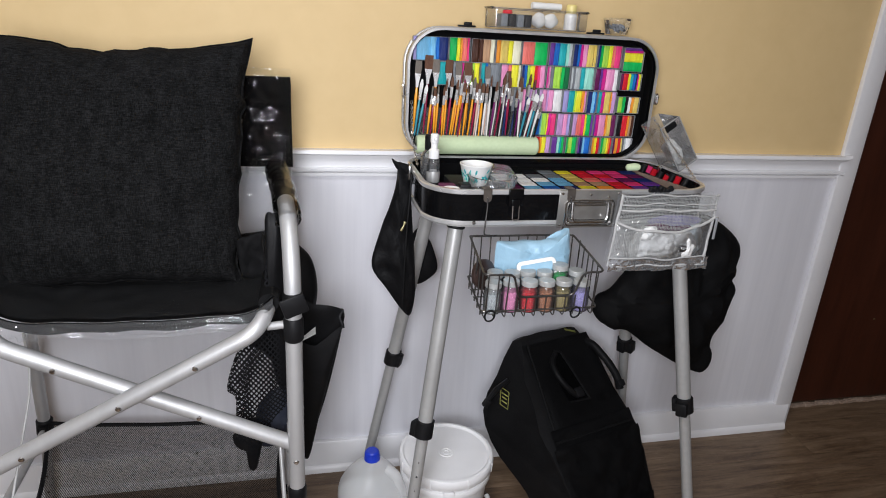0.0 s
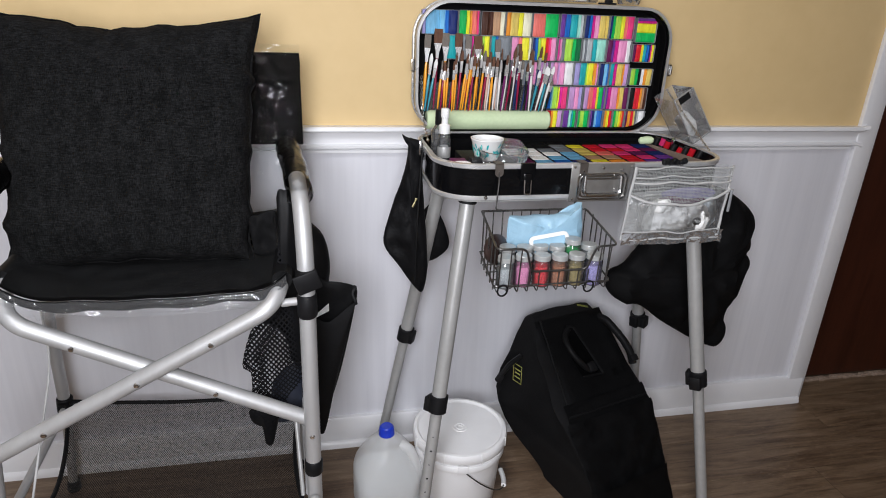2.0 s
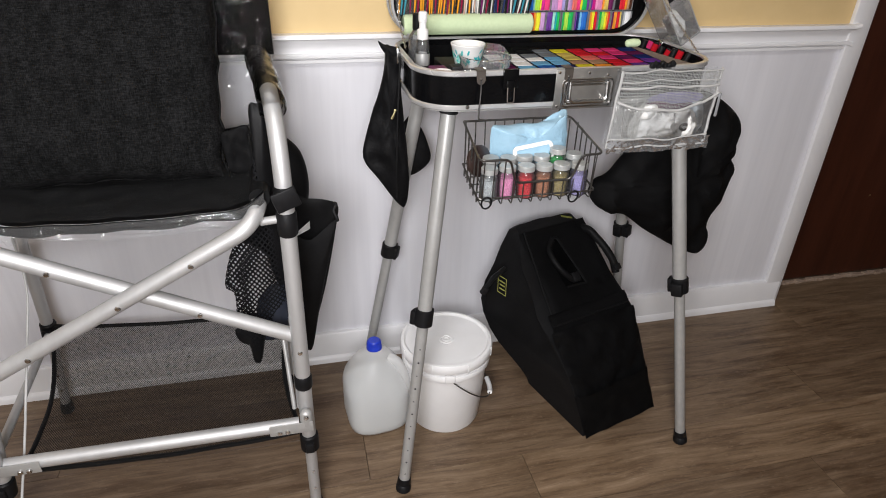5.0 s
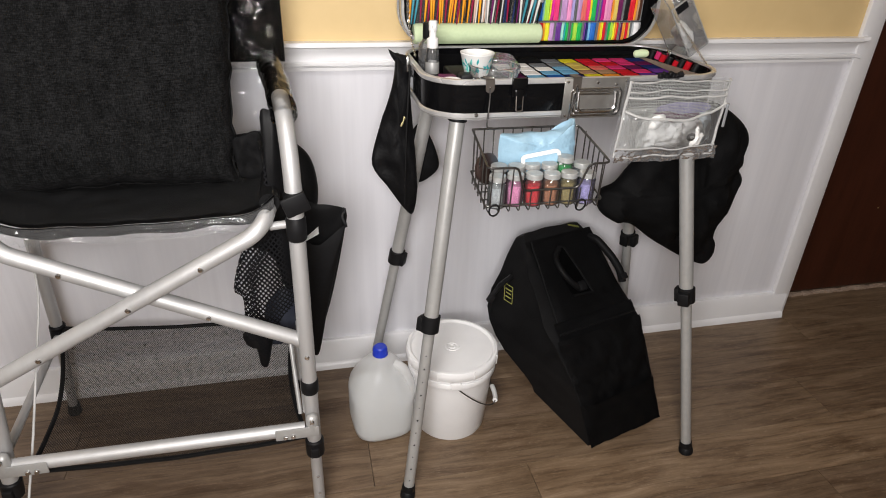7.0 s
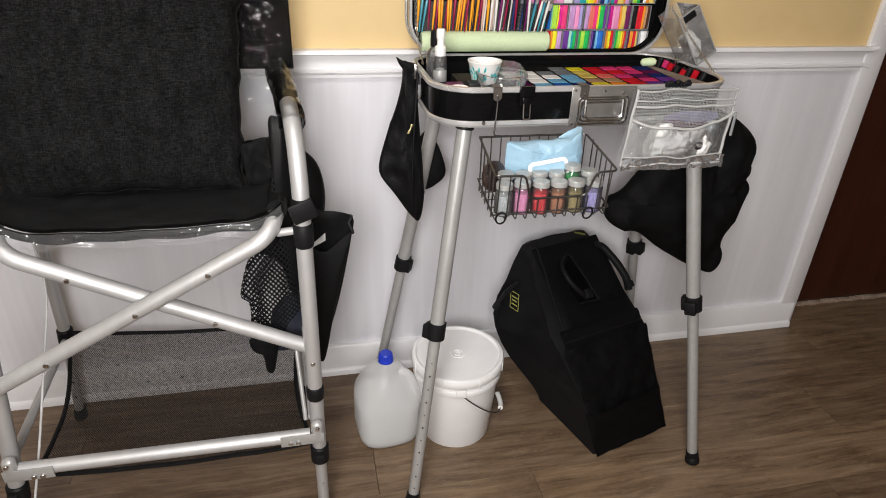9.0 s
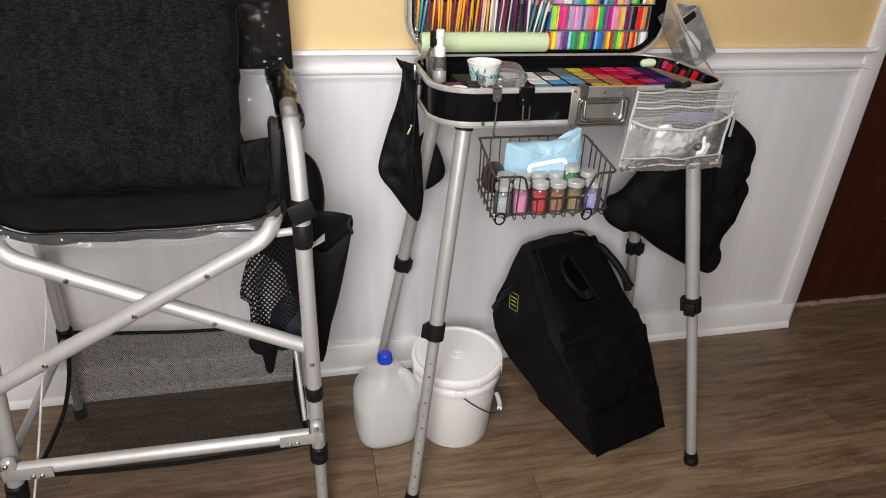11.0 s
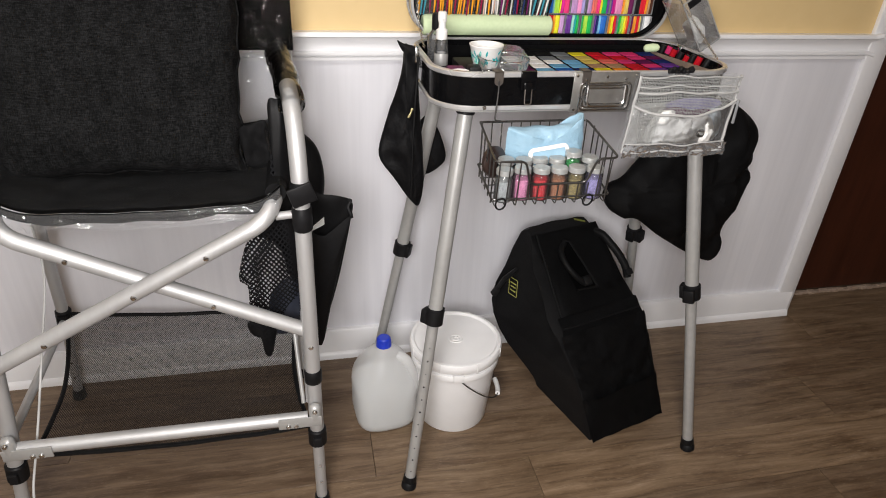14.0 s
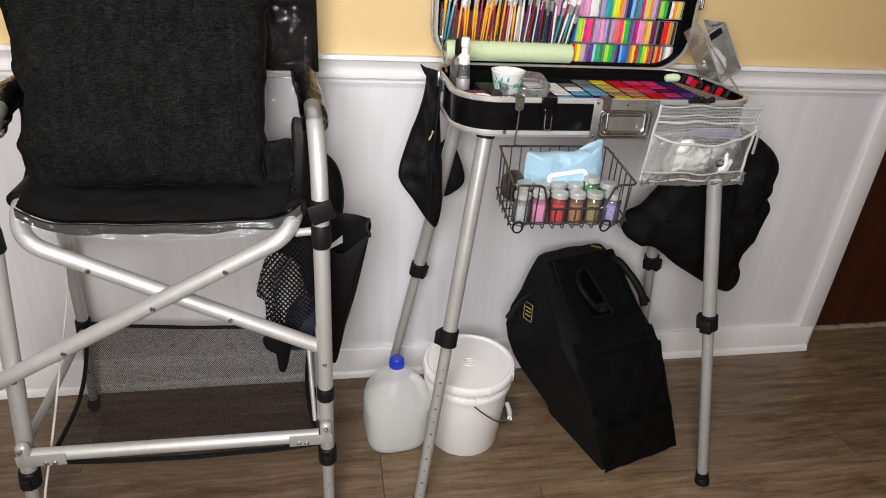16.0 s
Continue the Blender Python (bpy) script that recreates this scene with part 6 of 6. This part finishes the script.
part("tissue", cushion([(0.240, 0.806), (0.246, 0.830), (0.270, 0.834), (0.276, 0.818), (0.262, 0.808)], -0.440, 0.010, 0.006, 19.0, rings=8, fold=60), TISSUE, pouch, "folded white tissue corner")
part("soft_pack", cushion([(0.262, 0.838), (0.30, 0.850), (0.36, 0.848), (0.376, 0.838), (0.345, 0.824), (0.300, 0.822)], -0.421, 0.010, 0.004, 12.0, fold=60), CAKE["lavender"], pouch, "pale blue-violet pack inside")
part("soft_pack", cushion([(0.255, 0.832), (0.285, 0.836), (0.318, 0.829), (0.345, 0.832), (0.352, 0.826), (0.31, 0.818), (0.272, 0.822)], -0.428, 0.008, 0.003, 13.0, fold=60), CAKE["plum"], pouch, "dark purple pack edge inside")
part("blue_bag", cushion([(0.335, 0.815), (0.372, 0.832), (0.386, 0.80), (0.376, 0.770), (0.350, 0.768)], -0.422, 0.012, 0.008, 15.0, fold=70), surface("grey_blue_plastic", (0.36, 0.42, 0.46), (0.56, 0.62, 0.65), 40, 0.4, bump=0.5, bump_scale=60, dist=0.004), pouch, "grey-blue crumpled plastic inside")
bm = bmesh.new()
for k in range(4):
    tube(bm, [(0.335 + (0.010 - k * 0.0015) * math.cos(t), -0.4425 - 0.0004 * k, 0.790 + (0.007 - k * 0.001) * math.sin(t)) for t in (2 * math.pi * i / 18 for i in range(19))], 0.0008, 5, False)
part("hair_ring", bm, WIRE, pouch, "coiled dark band")

# ---- black bags hung on the case's ends ----
sack = thing("sling_bag", (-0.18, -0.23, 0.57), "limp black nylon sling bag with brass zip hung on the case", "bag")
part("bag_body", cushion([(-0.186, 0.905), (-0.172, 0.898), (-0.160, 0.885), (-0.157, 0.82), (-0.150, 0.74), (-0.142, 0.63), (-0.149, 0.569), (-0.168, 0.580), (-0.205, 0.635), (-0.236, 0.685), (-0.226, 0.74), (-0.212, 0.785), (-0.200, 0.82), (-0.188, 0.87)], -0.23, 0.045, 0.014, 1.0, rings=11, fold=26), SATIN, sack)
part("top_corner", cushion([(-0.200, 0.912), (-0.188, 0.906), (-0.160, 0.898), (-0.162, 0.880), (-0.186, 0.888)], -0.228, 0.012, 0.003, 1.0), SATIN, sack)
part("rear_lobe", cushion([(-0.117, 0.735), (-0.096, 0.708), (-0.081, 0.675), (-0.071, 0.637), (-0.081, 0.614), (-0.116, 0.593), (-0.142, 0.612), (-0.145, 0.69)], -0.120, 0.016, 0.003, 5.0), SATIN, sack)
bm = bmesh.new()
tube(bm, [(-0.163 - 0.008 * f - 0.004 * math.sin(3 * f), -0.2565 - 0.005 * math.sin(math.pi * f), 0.888 - 0.30 * f) for f in (i / 20 for i in range(20))], 0.0022, 6)
part("zip_tape", bm, CANVAS, sack)
bm = bmesh.new()
tube(bm, bend([(-0.176, -0.274, 0.795), (-0.179, -0.277, 0.788), (-0.184, -0.277, 0.778)], 0.004), [0.0032, 0.0024, 0.0016, 0.0016, 0.0016, 0.0016, 0.002, 0.0024, 0.0024][:9], 8)
part("zip_pull", bm, BRASS, sack, "brass zip pull")
bm = bmesh.new()
box(bm, (-0.166, -0.236, 0.872), (-0.1605, -0.216, 0.900), 0.001)
part("clip", bm, STEEL, sack, "steel clip")

hood = thing("cloth_bag", (0.47, -0.23, 0.39), "large limp black cloth backpack hung on the case's end", "bag")
part("bag_body", cushion([(0.436, 0.815), (0.50, 0.800), (0.541, 0.784), (0.596, 0.750), (0.628, 0.714), (0.607, 0.702), (0.626, 0.663), (0.615, 0.639), (0.630, 0.604), (0.612, 0.53), (0.606, 0.515), (0.594, 0.452), (0.604, 0.430), (0.600, 0.395), (0.57, 0.387), (0.532, 0.403), (0.464, 0.443), (0.422, 0.470), (0.368, 0.509), (0.301, 0.533), (0.273, 0.568), (0.278, 0.598), (0.307, 0.618), (0.334, 0.650), (0.36, 0.71), (0.40, 0.78)], -0.24, 0.12, 0.020, 7.0, rings=12, fold=17), HOOD_CLOTH, hood)
bm = bmesh.new()
tube(bm, bend([(0.43, -0.30, 0.78), (0.45, -0.305, 0.65), (0.48, -0.30, 0.52), (0.50, -0.295, 0.45)], 0.05), 0.004, 7)
part("seam", bm, NYLON, hood)

# ---- rolling case bag on the floor ----
BG = Matrix.Translation((0.262, -0.430, 0)) @ pose(0, 0, 0, 0, 0, 17)
bag = thing("wheeled_bag", (0.30, -0.30, 0.0), "large black cloth equipment bag leaning back on the floor", "bag")
# side profile: distance back, height, half inset at that point
PROFILE = [(0.000, 0.0), (0.000, 0.020), (0.030, 0.120), (0.060, 0.200), (0.098, 0.272), (0.112, 0.284), (0.200, 0.366), (0.292, 0.445), (0.312, 0.452), (0.330, 0.440), (0.330, 0.400), (0.290, 0.240), (0.240, 0.060), (0.225, 0.0)]


def bag_width(v, z):
    """Left and right edge across the bag; the left side swells towards the back."""
    f = min(1, z / 0.45)
    swell = min(1, max(0, v) / 0.22) ** 1.5
    left = -0.006 - 0.126 * math.sin(min(1, f * 1.30) * math.pi * 0.62) ** 1.3 * swell
    if z > 0.30:
        left += (z - 0.30) * 0.58
    fold = min(1, z / 0.28) * max(0, 1 - max(0, z - 0.28) / 0.17)
    left -= 0.046 * fold * (1 - swell)
    right = 0.224 - 0.034 * min(1, z / 0.28) - max(0, z - 0.28) * 0.28
    return left, right


bm = bmesh.new()
loops = []
for k in range(0, 33):
    s = k / 32
    e = 0.010 * (abs(2 * s - 1) ** 6)
    lp = []
    for i, (v, z) in enumerate(densify(PROFILE, 4)):
        l, r = bag_width(v, z)
        u = l + (r - l) * s
        cv, cz = 0.17, 0.2
        g = 1 - e * 2.6
        wob = 0.0032 * noise.noise((u * 16, v * 14, z * 12)) + 0.0012 * noise.noise((u * 45, v * 40, z * 30))
        lp.append(BG @ Vector((u, cv + (v - cv) * g + wob, max(0.001, cz + (z - cz) * g + wob) if z > 0 else 0.001)))
    loops.append(lp)
loft(bm, loops)
bmesh.ops.recalc_face_normals(bm, faces=bm.faces)
part("bag_body", bm, BAG_CLOTH, bag)


def on_slope(u, f, lift=0.0):
    """A point on the sloping upper face."""
    a, b = Vector((0, 0.112, 0.284)), Vector((0, 0.292, 0.445))
    p = a + (b - a) * f
    n = Vector((0, -0.66, 0.75))
    return BG @ (Vector((u, p.y, p.z)) + n * lift)


def on_front(s, f, lift=0.0):
    """A point on the front face, s from one side edge to the other."""
    v, z = 0.100 * f, 0.012 + 0.263 * f
    l, r = bag_width(v, z)
    return BG @ (Vector((l + (r - l) * s, v, z)) + Vector((0, -0.93, 0.35)) * lift)


part("front_pocket", sheet(lambda u, v: on_front(0.015 + 0.97 * u, 0.36 + 0.64 * v, 0.009 + 0.011 * (math.sin(math.pi * u) * math.sin(math.pi * min(1, 0.06 + 0.9 * v))) ** 0.4 + 0.007 * noise.noise((u * 5, v * 4, 0)) + 0.002 * noise.noise((u * 16, v * 9, 4))), 40, 30, 0.010), BAG_CLOTH, bag, "flat front pocket")
part("front_skirt", sheet(lambda u, v: on_front(-0.005 + 1.01 * u, -0.032 + 0.425 * v + 0.020 * (1 - v) * noise.noise((u * 3.5, 0, 5)) + 0.035 * v * noise.noise((u * 2.6, 0, 11)), 0.008 + 0.019 * v ** 1.4 * (math.sin(math.pi * min(1, max(0, u))) ** 0.25) + 0.0016 * noise.noise((u * 7, v * 4, 2)) + 0.003 * (1 - v) * noise.noise((u * 9, 0, 8))), 34, 16, 0.004), BAG_CLOTH, bag, "loose hanging lower skirt")
part("fold_flap", sheet(lambda u, v: on_slope(-0.062 + 0.243 * u, -0.075 + 0.17 * v, 0.004 + 0.007 * math.sin(math.pi * (0.2 + 0.6 * v)) + 0.0025 * noise.noise((u * 8, v * 3, 3)) - 0.004 * (1 - v)), 26, 8, 0.006), BAG_CLOTH, bag, "folded edge over the pocket")
part("top_panel", sheet(lambda u, v: on_slope(-0.045 + 0.205 * u + 0.012 * (1 - v), 0.10 + 0.86 * v, 0.004 + 0.005 * (math.sin(math.pi * u) * math.sin(math.pi * v)) ** 0.3 + 0.0025 * noise.noise((u * 6, v * 6, 3))), 22, 22, 0.008), BAG_CLOTH, bag, "soft top panel")
for a, b in (((-0.058, -0.02), (0.176, -0.03)), ((-0.050, 0.10), (-0.030, 0.95))):
    bm = bmesh.new()
    tube(bm, [on_slope(lerp(Vector(a), Vector(b), k / 8)[0], lerp(Vector(a), Vector(b), k / 8)[1], 0.0095 + 0.002 * noise.noise((k * 0.9, a[1], 1))) for k in range(9)], 0.0028, 7)
    part("edge_binding", bm, CANVAS, bag)
# handle well: a flat plate, its shade put in as near-black; raised border and a looped grip
WELL = [(0.034, 0.83), (0.052, 0.81), (0.080, 0.285), (0.020, 0.305), (0.006, 0.66)]
bm = bmesh.new()
bm.faces.new([bm.verts.new(on_slope(u, f, 0.0105)) for u, f in WELL])
bmesh.ops.solidify(bm, geom=bm.faces[:], thickness=0.002)
part("well_shade", bm, LINING, bag, "flat near-black plate standing in for the shaded handle well")
for a, b in zip(WELL[:3], WELL[1:4]):
    bm = bmesh.new()
    tube(bm, [on_slope(a[0], a[1], 0.012), on_slope((a[0] + b[0]) / 2, (a[1] + b[1]) / 2, 0.0135), on_slope(b[0], b[1], 0.012)], 0.0030, 7)
    part("piping", bm, CANVAS, bag)
bm = bmesh.new()
hp = bend([on_slope(0.036, 0.80, 0.010), on_slope(0.008, 0.72, 0.020), on_slope(0.006, 0.56, 0.026), on_slope(0.024, 0.42, 0.022), on_slope(0.050, 0.345, 0.010)], 0.03, 8)
tube(bm, hp, 0.0072, 10)
part("carry_handle", bm, CANVAS, bag, "padded loop carry handle")
bm = bmesh.new()
box(bm, (-0.011, -0.012, -0.002), (0.011, 0.012, 0.010), 0.003, 2, Matrix.Translation(on_slope(0.052, 0.37, 0.013)) @ pose(0, 0, 0, 42, 0, 17))
part("handle_buckle", bm, PLASTIC, bag, "black plastic buckle")
part("strap_tab", sheet(lambda u, v: on_slope(0.098 + 0.048 * u, 0.23 + 0.07 * v, 0.013 + 0.001 * math.sin(9 * u)), 8, 3, 0.003), CANVAS, bag)
bm = bmesh.new()
tube(bm, bend([on_slope(0.148, 0.86, 0.000), on_slope(0.154, 0.80, 0.016), on_slope(0.172, 0.56, 0.022), on_slope(0.184, 0.40, 0.014), on_slope(0.186, 0.30, 0.002)], 0.03, 6), 0.0100, 10)
part("side_strap", bm, CANVAS, bag, "padded side strap")
bm = bmesh.new()
box(bm, (-0.010, -0.008, -0.004), (0.010, 0.008, 0.006), 0.002, 2, Matrix.Translation(on_slope(0.185, 0.34, 0.014)) @ pose(0, 0, 0, 42, 0, 17))
part("strap_buckle", bm, PLASTIC, bag, "black strap buckle")
part("sewn_tag", sheet(lambda u, v: on_slope(0.094 + 0.030 * u, 1.02 - 0.05 * u + 0.022 * v, 0.009), 4, 2, 0.001), BADGE, bag, "small yellow sewn tag")
bm = bmesh.new()
tube(bm, [BG @ Vector(p) for p in ((-0.100, 0.250, 0.380), (-0.140, 0.240, 0.370), (-0.166, 0.232, 0.354))], [0.006, 0.007, 0.005], 8)
box(bm, (-0.007, -0.006, -0.010), (0.007, 0.006, 0.010), 0.002, 2, Matrix.Translation(BG @ Vector((-0.169, 0.232, 0.348))) @ pose(0, 0, 0, 0, 30, 0))
part("side_buckle", bm, PLASTIC, bag, "black side buckle")
# stitched badge with unreadable lines
badge = bmesh.new()
QM = BG @ Matrix.Translation((-0.1235, 0.225, 0.352)) @ Matrix(((0, 0, -1, 0), (-1, 0, 0, 0), (0, 1, 0, 0), (0, 0, 0, 1))) @ pose(0, 0, 0, -4, 0, 8)
band(badge, -0.017, 0.017, -0.022, 0.022, 0.002, 0, 0.0012, 0.0014, QM)
bd = part("badge_border", badge, BADGE, bag, "yellow stitched badge border")
for z0, w in ((0.010, 0.024), (0.001, 0.020), (-0.009, 0.022)):
    bm = bmesh.new()
    box(bm, (-w / 2, z0 - 0.0022, 0.0), (w / 2, z0 + 0.0012, 0.0012), 0.0005, 1, QM)
    part("badge_bar", bm, BADGE, bd)
# ---- pail ----
pail = thing("pail", (-0.057, -0.262, 0), "white plastic pail with snap-on lid and wire handle on floor", "pail")
pc = (-0.057, -0.262, 0)
part("pail_wall", turned([(0, 0.004), (0.072, 0.004), (0.078, 0), (0.082, 0.001), (0.084, 0.006), (0.0965, 0.190), (0.1015, 0.192), (0.1025, 0.194), (0.1025, 0.208), (0.1015, 0.210), (0.0975, 0.211), (0.0980, 0.222), (0.102, 0.223), (0.102, 0.230), (0.097, 0.230), (0, 0.228)], pc, 48), PAIL_WHITE, pail)
plid = part("pail_lid", turned([(0.1005, 0.222), (0.1045, 0.222), (0.1065, 0.225), (0.1065, 0.243), (0.104, 0.248), (0.098, 0.249), (0.096, 0.246), (0.093, 0.2435), (0.060, 0.243), (0.0, 0.243)], pc, 48), PAIL_WHITE, pail, "white snap-on lid")
for r0, r1 in ((0.016, 0.012), (0.008, 0.005)):
    part("lid_boss", turned([(r0 + 0.001, 0.2425), (r0, 0.2448), (r1, 0.2448), (r1 - 0.001, 0.2425)], pc, 28), PAIL_WHITE, plid)
for k in range(8):
    a = k * math.pi / 4 + 0.25
    bm = bmesh.new()
    box(bm, (0.1045, -0.0012, 0.220), (0.1075, 0.0012, 0.2475), 0.0005, 1, Matrix.Translation(pc) @ pose(0, 0, 0, 0, 0, math.degrees(a)))
    part("tear_tab", bm, PAIL_WHITE, plid)
ang = radians(-98)
ear = Vector((pc[0] + 0.0985 * math.cos(ang), pc[1] + 0.0985 * math.sin(ang), 0.203))
ear2 = Vector((pc[0] + 0.0985 * math.cos(radians(82)), pc[1] + 0.0985 * math.sin(radians(82)), 0.203))
for e, a in ((ear, -98), (ear2, 82)):
    bm = bmesh.new()
    box(bm, (-0.004, -0.012, -0.009), (0.006, 0.012, 0.013), 0.003, 2, Matrix.Translation(e) @ pose(0, 0, 0, 0, 0, a))
    part("handle_ear", bm, PAIL_WHITE, pail)
side = Vector((math.cos(radians(-8)), math.sin(radians(-8)), 0))
pts = []
for k in range(25):
    f = k / 24
    a = math.pi * f
    c = lerp(ear, ear2, 0.5)
    hlf = (ear - ear2) * 0.5
    pts.append(c + hlf * 1.04 * math.cos(a) + side * 0.110 * math.sin(a) + Vector((0, 0, -0.128 * math.sin(a))))
bm = bmesh.new()
tube(bm, pts, 0.0016, 8)
wire = part("wire_handle", bm, WIRE, pail, "thin dark wire handle")
bm = bmesh.new()
tube(bm, pts[10:15], 0.006, 12)
part("grip", bm, WHITE_PLASTIC, wire, "white plastic grip")

pail.scale = (1.045, 1.045, 0.916)

# ---- water jug ----
jug = thing("water_jug", (-0.230, -0.254, 0), "milky plastic gallon jug part full of water with a blue cap", "jug")


def squircle(w, z, n=40, p=4.0, dx=0.0):
    out = []
    for k in range(n):
        a = 2 * math.pi * k / n
        c, s = math.cos(a), math.sin(a)
        r = (abs(c) ** p + abs(s) ** p) ** (-1 / p)
        out.append(JM @ Vector((w * r * c + dx, w * r * s, z)))
    return out


JM = Matrix.Translation((-0.230, -0.254, 0)) @ pose(0, 0, 0, 0, 0, 6)
SECT = [(0.054, 0.0, 3.0), (0.064, 0.003, 3.2), (0.0725, 0.014, 3.4), (0.0755, 0.035, 3.5), (0.0755, 0.108, 3.5), (0.075, 0.126, 3.3), (0.072, 0.144, 3.0), (0.064, 0.168, 2.6), (0.052, 0.190, 2.3), (0.036, 0.211, 2.1), (0.021, 0.224, 2), (0.0150, 0.229, 2), (0.0145, 0.244, 2)]
bm = bmesh.new()
loft(bm, [squircle(w, z, p=p) for w, z, p in SECT])
part("bottle", bm, JUG, jug, "milky translucent plastic")
bm = bmesh.new()
loft(bm, [squircle(w - 0.0022, z + (0.003 if z < 0.01 else 0), p=p) for w, z, p in SECT[:5]] + [squircle(0.0733, 0.112, p=3.5)])
part("water", bm, WATER, jug, "clear water")
part("cap", turned([(0, 0.252), (0.0125, 0.252), (0.0155, 0.249), (0.0166, 0.236), (0.0182, 0.233), (0.0184, 0.228), (0, 0.228)], (-0.230, -0.254, 0), 30), BLUE_CAP, jug, "bright blue screw cap")
bm = bmesh.new()
for k in range(30):
    a = 2 * math.pi * k / 30
    tube(bm, [(-0.230 + 0.0164 * math.cos(a), -0.254 + 0.0164 * math.sin(a), 0.2375), (-0.230 + 0.0157 * math.cos(a), -0.254 + 0.0157 * math.sin(a), 0.2480)], 0.0007, 5)
part("cap_ribs", bm, BLUE_CAP, jug)
bm = bmesh.new()
hd = Vector((math.cos(radians(-28)), math.sin(radians(-28)), 0))
hp = [Vector((-0.230, -0.254, 0.206)) + hd * 0.034, Vector((-0.230, -0.254, 0.198)) + hd * 0.058, Vector((-0.230, -0.254, 0.160)) + hd * 0.074, Vector((-0.230, -0.254, 0.120)) + hd * 0.078, Vector((-0.230, -0.254, 0.095)) + hd * 0.070]
pp = bend(hp, 0.03, 6)
tube(bm, pp, [0.0125] * len(pp), 14)
part("handle", bm, JUG, jug, "hollow moulded handle")

jug.scale = (1.0, 1.0, 0.957)

# ---- floor planks ----
PLANK_W, PLANK_L = 0.152, 1.22
plank_meshes = {}


def plank_mesh(length):
    key = round(length, 3)
    if key not in plank_meshes:
        b = bmesh.new()
        box(b, (0, 0, -0.012), (length - 0.0012, PLANK_W - 0.0010, 0.0), 0.0002, 1)
        me = bpy.data.meshes.new("plank")
        b.to_mesh(me)
        b.free()
        me.materials.append(PLANK)
        plank_meshes[key] = me
    return plank_meshes[key]


rows = int((FLOOR_Y1 - FLOOR_Y0) / PLANK_W)
for j in range(rows):
    y = FLOOR_Y1 - 0.001 - (j + 1) * PLANK_W
    x = FLOOR_X0
    first = (0.31 + 0.37 * ((j * 7) % 5) / 5 * 2) % 1.0 * PLANK_L + 0.15
    while x < FLOOR_X1 - 0.01:
        length = min(first if x == FLOOR_X0 else PLANK_L, FLOOR_X1 - x)
        ob = new("plank", plank_mesh(length))
        ob.parent = floor
        ob.location = (x, y, 0)
        x += length
